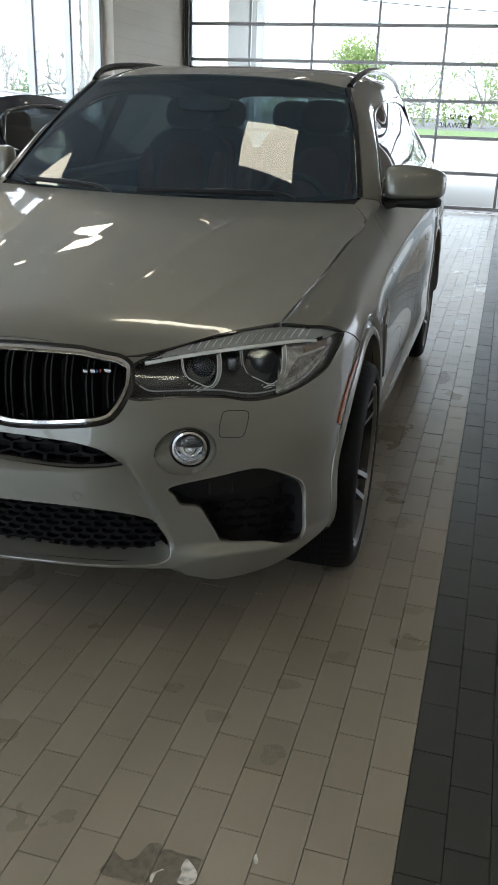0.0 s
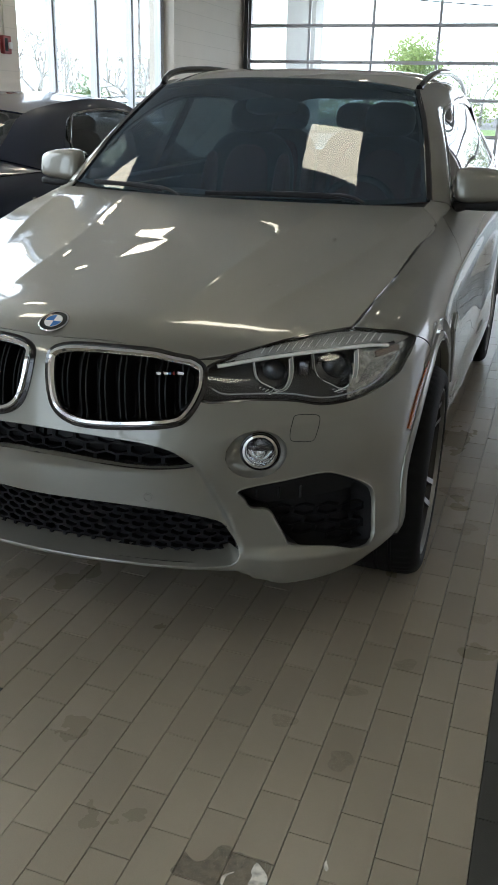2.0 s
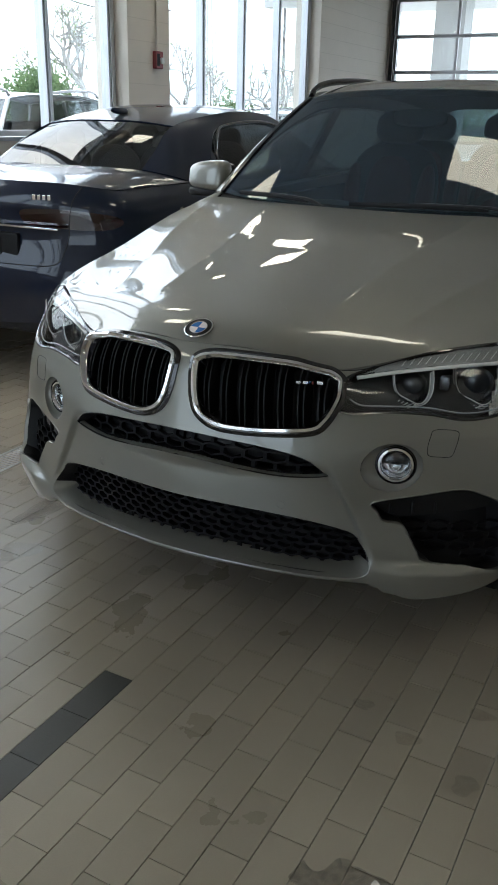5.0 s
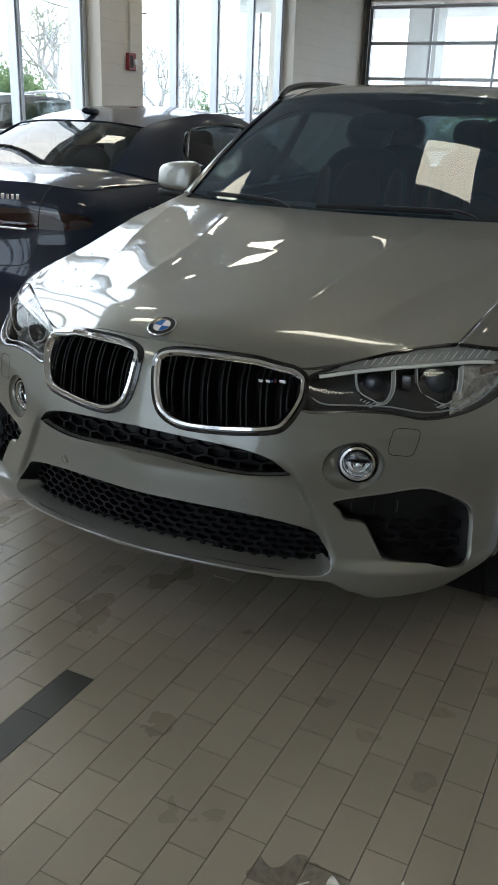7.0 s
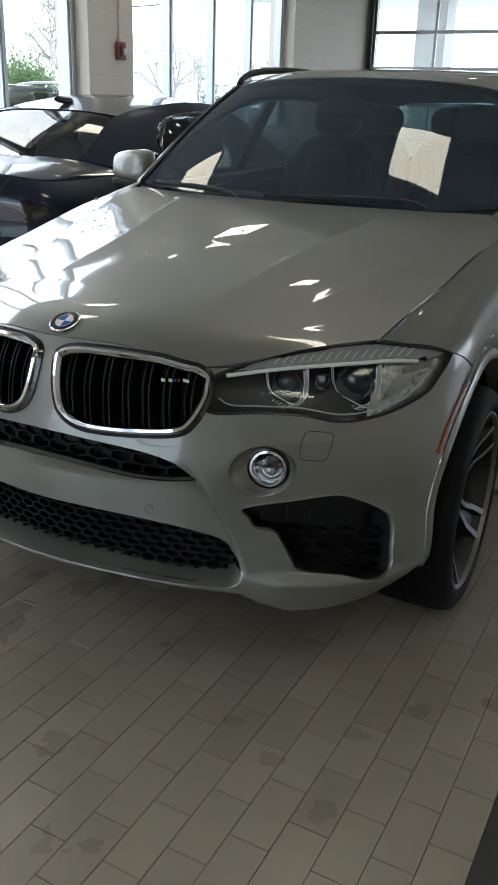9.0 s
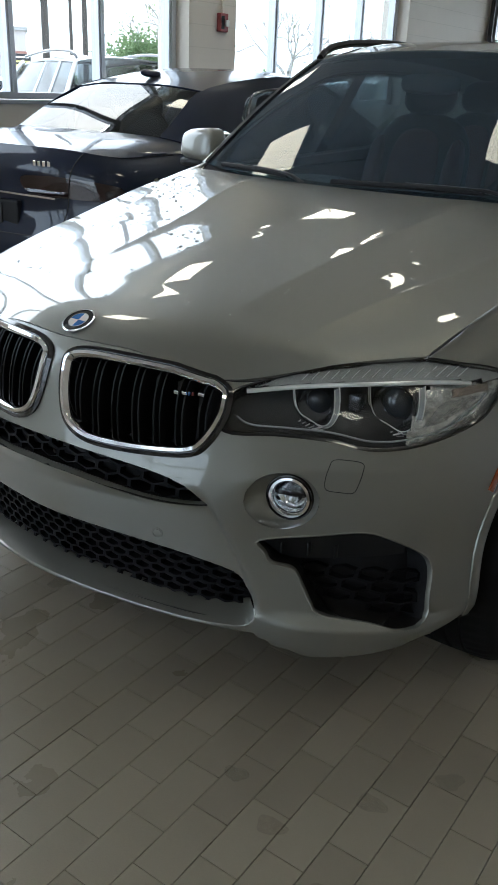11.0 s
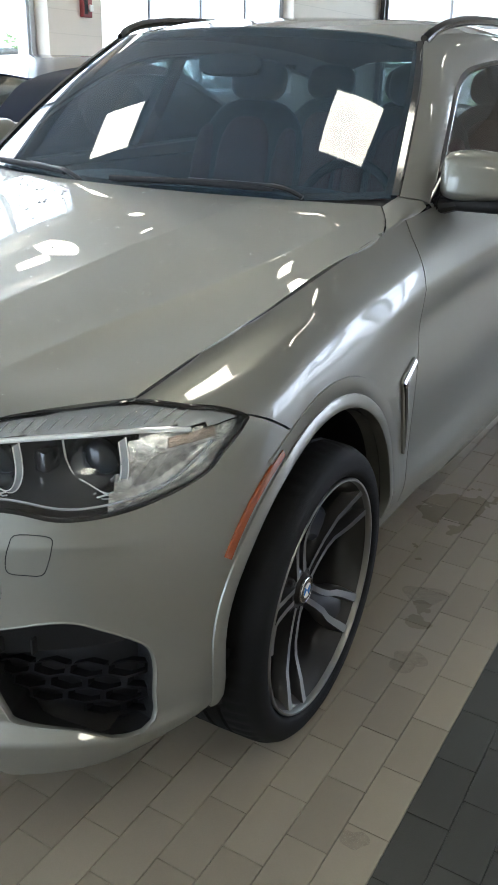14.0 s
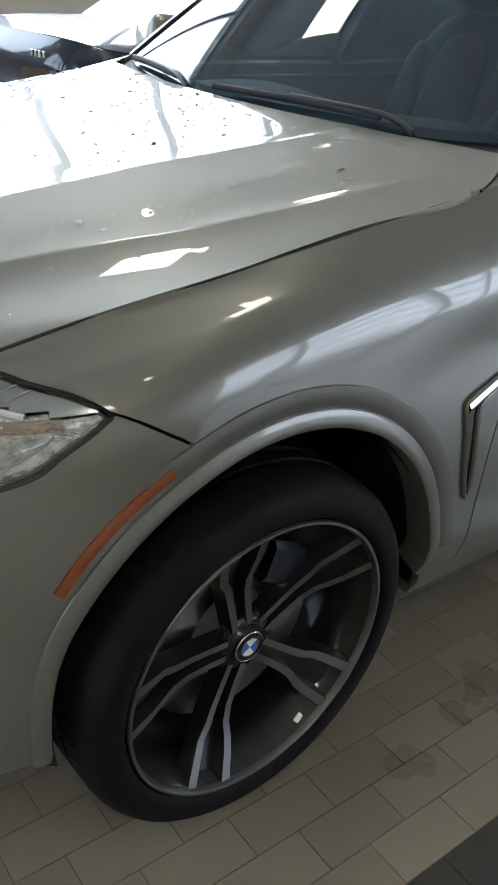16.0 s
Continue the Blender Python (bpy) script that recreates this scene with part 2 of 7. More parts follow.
def smooth_loop(pts, per=5, closed=True):
    """A Catmull-Rom curve through points of any dimension."""
    P = np.array(pts, float)
    n = len(P)
    out = []
    for i in range(n if closed else n - 1):
        if closed:
            a, b, c, d = P[(i - 1) % n], P[i], P[(i + 1) % n], P[(i + 2) % n]
        else:
            a, b, c, d = P[max(i - 1, 0)], P[i], P[i + 1], P[min(i + 2, n - 1)]
        for k in range(per):
            t = k / per
            out.append(0.5 * (2 * b + (c - a) * t + (2 * a - 5 * b + 4 * c - d) * t * t + (3 * b - a - 3 * c + d) * t ** 3))
    if not closed:
        out.append(P[-1])
    return np.array(out)


def spline_basis(knots, x):
    """Values of the natural cubic spline's cardinal functions at x: a row for each x."""
    k = np.asarray(knots, float)
    n, h = len(k), np.diff(np.asarray(knots, float))
    A, R = np.eye(n), np.zeros((n, n))
    for i in range(1, n - 1):
        A[i, i - 1:i + 2] = h[i - 1], 2 * (h[i - 1] + h[i]), h[i]
        R[i, i - 1:i + 2] = 6 / h[i - 1], -6 / h[i - 1] - 6 / h[i], 6 / h[i]
    D = np.linalg.solve(A, R)
    x = np.clip(np.asarray(x, float), k[0], k[-1])
    j = np.clip(np.searchsorted(k, x) - 1, 0, n - 2)
    a, b = (k[j + 1] - x) / h[j], (x - k[j]) / h[j]
    B = np.zeros((len(x), n))
    rows = np.arange(len(x))
    B[rows, j] += a
    B[rows, j + 1] += b
    B += ((a ** 3 - a) * h[j] ** 2 / 6)[:, None] * D[j] + ((b ** 3 - b) * h[j] ** 2 / 6)[:, None] * D[j + 1]
    return B


class Skin:
    """A smooth surface through rails of control points. u runs along the rails, v across them. mirror: the rails begin at x = 0
    and the surface goes on, mirrored, on the other side, so that it is smooth there."""

    def __init__(self, rails, mirror=False, side="u"):
        R = np.array(rails, float)
        self.u = np.r_[0, np.cumsum(np.mean(np.linalg.norm(np.diff(R, axis=1), axis=2), axis=0))]
        self.v = np.r_[0, np.cumsum(np.mean(np.linalg.norm(np.diff(R, axis=0), axis=2), axis=1))]
        self.umax, self.vmax = self.u[-1], self.v[-1]
        ku, kv = self.u, self.v
        if mirror and side == "u":
            F = R[:, 1:][:, ::-1] * (-1, 1, 1)
            R, ku = np.concatenate([F, R], axis=1), np.r_[-self.u[1:][::-1], self.u]
        if mirror and side == "v":
            F = R[1:][::-1] * (-1, 1, 1)
            R, kv = np.concatenate([F, R], axis=0), np.r_[-self.v[1:][::-1], self.v]
        self.R, self.ku, self.kv = R, ku, kv

    def at(self, u, v):
        u, v = np.atleast_1d(u).astype(float), np.atleast_1d(v).astype(float)
        return np.einsum("pi,pj,ijk->pk", spline_basis(self.kv, v), spline_basis(self.ku, u), self.R)

    def normal(self, u, v):
        e = 1e-3
        u, v = np.atleast_1d(u).astype(float), np.atleast_1d(v).astype(float)
        a = self.at(np.minimum(u + e, self.ku[-1]), v) - self.at(np.maximum(u - e, self.ku[0]), v)
        b = self.at(u, np.minimum(v + e, self.kv[-1])) - self.at(u, np.maximum(v - e, self.kv[0]))
        n = np.cross(a, b)
        return n / np.maximum(np.linalg.norm(n, axis=1), 1e-12)[:, None]

    def find(self, pts, w=(1, 1, 1), reach=None):
        """The (u, v) nearest to points, by the weights of x, y and z."""
        if not hasattr(self, "seed"):
            U, V = np.meshgrid(np.linspace(0, self.umax, 160), np.linspace(0, self.vmax, 60))
            self.seed = U.ravel(), V.ravel(), self.at(U.ravel(), V.ravel())
        U, V, S = self.seed
        if reach:
            U, V, S = U[U < reach], V[U < reach], S[U < reach]
        w = np.array(w, float)
        Q = np.array(pts, float)
        i = np.argmin((((S[None] - Q[:, None]) * w) ** 2).sum(2), axis=1)
        u, v = U[i].copy(), V[i].copy()
        for _ in range(14):
            e = 1e-4
            P = self.at(u, v)
            A, B = (self.at(u + e, v) - P) / e * w, (self.at(u, v + e) - P) / e * w
            D = (Q - P) * w
            aa, ab, bb = (A * A).sum(1), (A * B).sum(1), (B * B).sum(1)
            da, db = (A * D).sum(1), (B * D).sum(1)
            det = aa * bb - ab * ab + 1e-9
            u = np.clip(u + np.clip((da * bb - db * ab) / det, -0.03, 0.03), 0, self.umax)
            v = np.clip(v + np.clip((db * aa - da * ab) / det, -0.03, 0.03), 0, self.vmax)
        return np.stack([u, v], 1)


def inside(p, poly):
    x, y = p
    a = poly
    b = np.roll(poly, -1, axis=0)
    c = (a[:, 1] > y) != (b[:, 1] > y)
    if not c.any():
        return False
    xs = a[c, 0] + (y - a[c, 1]) / (b[c, 1] - a[c, 1]) * (b[c, 0] - a[c, 0])
    return bool(((x < xs).sum()) % 2)


def cut_flat(us, vs, loops):
    """A flat grid in (u, v), cut along closed outlines. Returns for each face its corners and the name of the first outline that holds it."""
    bm = bmesh.new()
    grid = [[bm.verts.new((u, v, 0)) for u in us] for v in vs]
    for j in range(len(vs) - 1):
        for i in range(len(us) - 1):
            bm.faces.new((grid[j][i], grid[j][i + 1], grid[j + 1][i + 1], grid[j + 1][i]))
    for _, poly in loops:
        lo, hi = poly.min(0) - 0.03, poly.max(0) + 0.03
        near = [f for f in bm.faces if any(lo[0] < v.co.x < hi[0] and lo[1] < v.co.y < hi[1] for v in f.verts)]
        for k in range(len(poly)):
            a, b = poly[k], poly[(k + 1) % len(poly)]
            if np.hypot(*(b - a)) < 1e-6:
                continue
            x0, x1, y0, y1 = min(a[0], b[0]) - 1e-4, max(a[0], b[0]) + 1e-4, min(a[1], b[1]) - 1e-4, max(a[1], b[1]) + 1e-4
            pick = []
            for f in near:
                if not f.is_valid:
                    continue
                xs, ys = [v.co.x for v in f.verts], [v.co.y for v in f.verts]
                if max(xs) > x0 and min(xs) < x1 and max(ys) > y0 and min(ys) < y1:
                    pick.append(f)
            geom = pick + list({e for f in pick for e in f.edges}) + list({v for f in pick for v in f.verts})
            if not pick:
                continue
            r = bmesh.ops.bisect_plane(bm, geom=geom, plane_co=(a[0], a[1], 0), plane_no=(a[1] - b[1], b[0] - a[0], 0), dist=2e-5)
            near = list({f for f in near if f.is_valid} | {g for g in r["geom"] if isinstance(g, bmesh.types.BMFace) and g.is_valid})
    bm.verts.index_update()
    res = {}
    for f in bm.faces:
        c = f.calc_center_median()
        name = next((n for n, poly in loops if inside((c.x, c.y), poly)), "base")
        res.setdefault(name, []).append([(v.co.x, v.co.y) for v in f.verts])
    bm.free()
    return res


def panel(name, skin, faces, material, parent=None, label="", thick=0.012, mirror="", lift=0.0, flip=False, weld=True):
    """A sheet of a skin's faces with its true normals, and a turned-in rim along its free edges.
    mirror: '' as it lies, 'other' on the other side of the car, 'both' one mesh for the two sides."""
    ids, uv, polys = {}, [], []
    for f in faces:
        p = []
        for c in f:
            key = (round(c[0], 5), round(c[1], 5))
            if key not in ids:
                ids[key] = len(uv)
                uv.append(c)
            if not p or p[-1] != ids[key]:
                p.append(ids[key])
        if len(p) > 1 and p[0] == p[-1]:
            p.pop()
        if len(p) > 2:
            polys.append(p)
    uv = np.array(uv)
    P, N = skin.at(uv[:, 0], uv[:, 1]), skin.normal(uv[:, 0], uv[:, 1])
    if flip:
        N = -N
    P = P + N * lift
    count = {}
    for p in polys:
        for i in range(len(p)):
            a, b = p[i], p[(i + 1) % len(p)]
            count.setdefault((min(a, b), max(a, b)), []).append((a, b))
    rim = [e[0] for e in count.values() if len(e) == 1] if thick else []
    if mirror == "both":
        rim = [(a, b) for a, b in rim if abs(P[a][0]) > 1e-4 or abs(P[b][0]) > 1e-4]
    verts, norms, fs, loopn = [], [], [], []
    for s in {"": (1,), "other": (-1,), "both": (1, -1)}[mirror]:
        base = len(verts)
        k = np.array((s, 1, 1))
        verts += list(P * k)
        n0 = len(P)
        inner = {}
        # orient by the normal
        for p in polys:
            q = [base + i for i in p]
            nn = N[p].mean(0) * k
            v0, v1, v2 = verts[q[0]], verts[q[1]], verts[q[2]]
            g = np.cross(v1 - v0, v2 - v0)
            for j in range(2, len(q) - 1):
                g = g + np.cross(verts[q[j]] - v0, verts[q[j + 1]] - v0)
            if np.dot(g, nn) < 0:
                q.reverse()
            fs.append(q)
            loopn += [tuple(N[i - base] * k) for i in q]
        for a, b in rim:
            for i in (a, b):
                if i not in inner:
                    inner[i] = len(verts)
                    verts += [(P[i] - N[i] * thick) * k, P[i] * k]
            q = [inner[b] + 1, inner[a] + 1, inner[a], inner[b]]
            if s < 0:
                q.reverse()
            g = np.cross(verts[q[1]] - verts[q[0]], verts[q[3]] - verts[q[0]])
            ln = np.linalg.norm(g)
            fs.append(q)
            loopn += [tuple(g / ln if ln > 0 else (0, 0, 1))] * 4
    me = bpy.data.meshes.new(name)
    me.from_pydata([tuple(v) for v in verts], [], fs)
    me.shade_smooth()
    me.normals_split_custom_set(loopn)
    return mesh_ob(name, me, material, parent, label)


RAKE = [-.5, 0, .65, 1.0, 2.1, 3.9], [0, .010, .040, .046, .062, .062]


def settle(car, ys, lifts, z0, z1):
    """Lets a car's body rise towards its roof by lifts along its length, fully above z1 and not below z0. Wheels stay."""
    for ob in car.children_recursive:
        if ob.type != "MESH" or any(o.name.startswith("wheel") for o in (ob, ob.parent) if o) or (ob.parent and ob.parent.parent and ob.parent.parent.name.startswith("wheel")):
            continue
        co = np.empty(3 * len(ob.data.vertices))
        ob.data.vertices.foreach_get("co", co)
        co = co.reshape(-1, 3)
        co[:, 2] += np.interp(co[:, 1], ys, lifts) * np.clip((co[:, 2] - z0) / (z1 - z0), 0, 1)
        ob.data.vertices.foreach_set("co", co.ravel())
        ob.data.update()


def span(a, b, step):
    return np.linspace(a, b, max(2, int(round((b - a) / step)) + 1))

# places of the ceiling lights; the panels at y < 0 are unseen, added as fill
LIGHT_PANELS = [(0.03, 1.37, .56), (-2.75, 1.37, .56), (-1.0, 3.45, .20), (-3.85, 3.75, .40), (-3.2, 5.65, .56), (-3.0, -4.4, .56), (0.1, -4.4, .56), (3.2, -4.4, .56), (3.2, -1.4, .56), (0.0, 9.6, .56)]
DOWNLIGHTS = [(-3.95, 5.2), (1.65, 2.9), (1.65, -0.05), (1.65, 5.9), (-0.9, 7.4)]

# ---- the drive-through bay ----
WX, GX = -4.27, -4.48          # inner face of the window wall, plane of its glass
BACK, FRONT, RIGHT, CEIL = 12.60, -7.5, 5.6, 4.0
SILL, HEAD = 1.29, 3.66


def wall(name, lo, hi, label, material=M_WALL):
    return tagged(part(name, boxes((lo, hi)), material), label, "wall", kind="structure")


PIERS = [(-7.5, -5.2), (-1.01, -0.25), (4.90, 5.66), (9.66, BACK)]
BAYS = [(-5.2, -1.01), (-0.25, 4.90), (5.66, 9.66)]
wall("wall_west_base", (WX - 0.4, FRONT, 0), (WX, BACK, SILL), "low cream painted block wall under the tall windows")
wall("wall_west_head", (WX - 0.4, FRONT, HEAD), (WX, BACK, CEIL), "cream painted block wall above the tall windows")
for i, (a, b) in enumerate(PIERS):
    wall("wall_west_pier", (WX - 0.4, a, SILL), (WX, b, HEAD), "cream painted block pier between tall windows")
DOOR_L, DOOR_R, DOOR_H = -4.2, 2.50, 3.52
wall("wall_north_side", (WX - 0.4, BACK, 0), (DOOR_L, BACK + 0.3, CEIL), "cream painted block wall beside the overhead door")
wall("wall_north_end", (DOOR_R, BACK, 0), (RIGHT + 0.3, BACK + 0.3, CEIL), "cream painted block wall beside the overhead door")
wall("wall_north_head", (DOOR_L, BACK, DOOR_H), (DOOR_R, BACK + 0.3, CEIL), "cream painted block wall above the overhead door")
# east edge of the unseen entry door; its width sets the bumper's light
ENTRY_R = 1.35
wall("wall_south_end", (ENTRY_R, FRONT - 0.3, 0), (RIGHT + 0.3, FRONT, CEIL), "cream painted block wall beside the entry door")
wall("wall_south_head", (WX - 0.4, FRONT - 0.3, DOOR_H), (ENTRY_R, FRONT, CEIL), "cream painted block wall above the entry door")
EAST, EAST_TOP = [(2.9, 9.4)], 3.2
wall("wall_east_base", (RIGHT, FRONT, 0), (RIGHT + 0.3, BACK, 0.12), "low cream painted block wall under a gridded window")
wall("wall_east_head", (RIGHT, FRONT, EAST_TOP), (RIGHT + 0.3, BACK, CEIL), "cream painted block wall above a gridded window")
wall("wall_east_near", (RIGHT, FRONT, 0.12), (RIGHT + 0.3, EAST[0][0], EAST_TOP), "cream painted block wall beside a gridded window")
wall("wall_east_far", (RIGHT, EAST[0][1], 0.12), (RIGHT + 0.3, BACK, EAST_TOP), "cream painted block wall beside a gridded window")
tagged(part("ceiling", boxes(((WX - 0.4, FRONT - 0.3, CEIL), (RIGHT + 0.3, BACK + 0.3, CEIL + 0.2))), M_CEIL), "white plain ceiling of the drive-through bay", "ceiling", kind="structure")


def mullion_profile(y, w, z0, z1):
    """A storefront upright: a broad tube with a raised glazing bead on its inner face."""
    bm = boxes(((GX - 0.05, y - w / 2, z0), (GX + 0.05, y + w / 2, z1)), bevel=0.004)
    box(bm, (GX + 0.05, y - w * 0.22, z0), (GX + 0.062, y + w * 0.22, z1), 0.003)
    return bm


def storefront(i, a, b, n):
    """A tall aluminium window of n panes between two piers."""
    win = tagged(new(f"window_{i}"), "tall aluminium storefront window with narrow clear panes", "window", kind="structure")
    part("window_sill", boxes(((GX - 0.06, a, SILL), (WX + 0.02, b, SILL + 0.035)), bevel=0.005), M_ALU, win)
    part("window_frame", boxes(((GX - 0.05, a, SILL + 0.035), (GX + 0.05, b, SILL + 0.085)), ((GX - 0.05, a, HEAD - 0.05), (GX + 0.05, b, HEAD)), bevel=0.004), M_ALU, win)
    step = (b - a) / n
    for k in range(n + 1):
        w = 0.075 if 0 < k < n else 0.11
        y = a + k * step + (0.056 if k == 0 else -0.056 if k == n else 0)
        part("mullion", mullion_profile(y, w, SILL + 0.085, HEAD - 0.05), M_ALU, win)
    for k in range(n):
        p = part("pane", boxes(((GX - 0.004, a + k * step + 0.03, SILL + 0.08), (GX + 0.004, a + (k + 1) * step - 0.03, HEAD - 0.045))), M_PANE, win)
        p.visible_shadow = False


storefront(1, *BAYS[1], 5)
storefront(2, *BAYS[2], 4)
storefront(3, *BAYS[0], 4)

# overhead doors of clear sections: the exit ahead of the camera, and behind it an unseen entry added to light the
# bumper
DY, ROW, COL = BACK + 0.10, 0.5625, 1.10
STILES = [-4.2 + k * COL for k in range(7)]


def overhead_door(i, y, inner, label, STILES=STILES):
    door = tagged(new(f"door_{i}"), label, "door", kind="structure")
    for j in range(7):
        z = 0.065 + j * ROW
        lo, hi = sorted((y + inner * 0.032, y))
        part("rail", boxes(((STILES[0] - 0.06, y - 0.025, z - 0.028), (STILES[-1] + 0.04, y + 0.025, z + 0.028)), ((STILES[0], lo, z - 0.004), (STILES[-1], hi, z + 0.004)), bevel=0.003), M_ALU, door)
        if j == 6:
            break
        for x in STILES:
            w = 0.022 if STILES[0] < x < STILES[-1] else 0.05
            part("stile", boxes(((x - w, y - 0.022, z + 0.026), (x + w, y + 0.022, z + ROW - 0.026)), bevel=0.003), M_ALU, door)
            if x < STILES[-1]:
                p = part("pane", boxes(((x + 0.018, y - 0.003, z + 0.022), (x + COL - 0.018, y + 0.003, z + ROW - 0.022))), M_PANE, door)
                p.visible_shadow = False
    return door


door = overhead_door(1, DY, -1, "closed overhead door with aluminium rails and clear panes")
part("track", boxes(((DOOR_L - 0.02, BACK - 0.09, 0), (DOOR_L + 0.015, BACK + 0.06, CEIL - 0.3)), ((DOOR_L + 0.015, BACK - 0.09, 0), (DOOR_L + 0.05, BACK - 0.07, CEIL - 0.3)), bevel=0.003), M_TRIM, door, "dark steel door track")
for j in range(7):
    part("roller_hinge", boxes(((STILES[0] - 0.05, DY - 0.06, 0.065 + j * ROW - 0.05), (STILES[0] + 0.03, DY - 0.026, 0.065 + j * ROW + 0.05)), bevel=0.006), M_SATIN, door)

overhead_door(2, FRONT - 0.10, 1, "unseen overhead entry door with clear panes, added for light from the front", STILES[:6])

# gridded window in the far side wall
win = tagged(new("window_4"), "wide gridded aluminium window", "window", kind="structure")
a, b = EAST[0]
for k in range(9):
    y = a + (b - a) * k / 8
    part("mullion", boxes(((RIGHT + 0.1, y - 0.04, 0.12), (RIGHT + 0.18, y + 0.04, EAST_TOP))), M_ALU, win)
for k in range(7):
    z = 0.12 + (EAST_TOP - 0.12) * k / 6
    part("rail", boxes(((RIGHT + 0.105, a, z - 0.03), (RIGHT + 0.175, b, z + 0.03))), M_ALU, win)

# ---- ceiling lights ----


def panel_light(x, y, w, d):
    li = tagged(new("ceiling_light"), "lit rectangular flush ceiling light panel", "ceiling light", "ceiling lights")
    li.location = (x, y, CEIL)
    t = 0.03
    part("frame", boxes(((-w / 2 - t, -d / 2 - t, -0.035), (w / 2 + t, -d / 2, 0)), ((-w / 2 - t, d / 2, -0.035), (w / 2 + t, d / 2 + t, 0)),
                        ((-w / 2 - t, -d / 2, -0.035), (-w / 2, d / 2, 0)), ((w / 2, -d / 2, -0.035), (w / 2 + t, d / 2, 0))), M_WHITE, li)
    part("diffuser", boxes(((-w / 2, -d / 2, -0.028), (w / 2, d / 2, -0.004))), M_LAMP, li, "glowing white diffuser")


for x, y, w in LIGHT_PANELS:
    panel_light(x, y, w, w + .02)


def downlight(x, y):
    li = tagged(new("ceiling_light"), "small round recessed ceiling downlight, lit", "ceiling light", "round downlights")
    li.location = (x, y, CEIL)
    part("trim_ring", lathe(bmesh.new(), [(0.075, -0.001), (0.078, -0.012), (0.098, -0.012), (0.1, 0)], "z", (0, 0, 0), 32), M_WHITE, li, smooth=40)
    part("bulb", disc(bmesh.new(), 0.074, -0.004, "z", (0, 0, 0), 32), M_LAMP, li, "glowing round lens")


for x, y in DOWNLIGHTS:
    downlight(x, y)

# ---- the grey sport utility car: its front axle lies over y = 0, its nose points to -y ----
SUV = tagged(new("suv"), "grey metallic sport utility car with water drops on its hood", "car")
HUB_Z, ARCH_Z = 0.366, 0.386
# rails from the shoulder down to the sill, each from the middle of the nose round the corner and along the side to the tail
TOP = [(0, -.800, .927), (.25, -.765, .920), (.44, -.690, .884), (.60, -.568, .924), (.768, -.412, .945), (.7885, -.26, .979), (.811, -.05, 1.017),
       (.849, .40, 1.086), (.868, .80, 1.122), (.872, 1.6, 1.140), (.862, 2.5, 1.160), (.845, 3.1, 1.180), (.79, 3.62, 1.190), (.5, 3.86, 1.19), (0, 3.9, 1.19)]
SHOULDER = [(0, -.835, .865), (.25, -.797, .860), (.44, -.722, .838), (.61, -.612, .866), (.795, -.464, .890), (.912, -.275, .912), (.926, -.05, .955),
            (.930, .40, .990), (.945, .80, 1.010), (.955, 1.6, 1.020), (.955, 2.5, 1.040), (.94, 3.1, 1.06), (.87, 3.68, 1.06), (.55, 3.92, 1.05), (0, 3.96, 1.05)]
UPPER = [(0, -.866, .750), (.25, -.822, .745), (.44, -.756, .755), (.63, -.652, .770), (.820, -.516, .785), (.940, -.305, .795), (.962, -.05, .840),
         (.958, .40, .850), (.955, .80, .850), (.965, 1.6, .860), (.982, 2.5, .880), (.975, 3.1, .88), (.90, 3.7, .88), (.56, 3.94, .87), (0, 3.98, .87)]
MIDDLE = [(0, -.894, .630), (.25, -.856, .630), (.45, -.790, .635), (.64, -.684, .640), (.838, -.552, .645), (.954, -.338, .650), (.980, -.05, .680),
          (.970, .40, .680), (.966, .80, .680), (.972, 1.6, .680), (.99, 2.5, .70), (.98, 3.1, .7), (.91, 3.7, .7), (.56, 3.96, .7), (0, 4.0, .7)]
LOWER = [(0, -.905, .490), (.25, -.866, .490), (.46, -.798, .490), (.65, -.700, .490), (.850, -.572, .490), (.960, -.36, .490), (.984, -.05, .500),
         (.972, .40, .500), (.970, .80, .500), (.976, 1.6, .500), (.99, 2.5, .51), (.98, 3.1, .52), (.91, 3.7, .52), (.56, 3.95, .52), (0, 3.99, .52)]
CHIN = [(0, -.909, .352), (.25, -.876, .350), (.47, -.812, .344), (.655, -.722, .335), (.858, -.588, .340), (.955, -.385, .340), (.970, -.05, .340),
        (.968, .40, .420), (.978, .80, .400), (.982, 1.6, .370), (.985, 2.5, .36), (.97, 3.1, .36), (.9, 3.68, .38), (.55, 3.92, .38), (0, 3.96, .38)]
EDGE = [(0, -.913, .314), (.25, -.880, .308), (.47, -.818, .290), (.64, -.716, .256), (.82, -.590, .272), (.905, -.40, .285), (.90, -.05, .25),
        (.950, .40, .365), (.962, .80, .340), (.962, 1.6, .285), (.95, 2.5, .27), (.92, 3.1, .28), (.85, 3.62, .3), (.5, 3.86, .3), (0, 3.9, .3)]


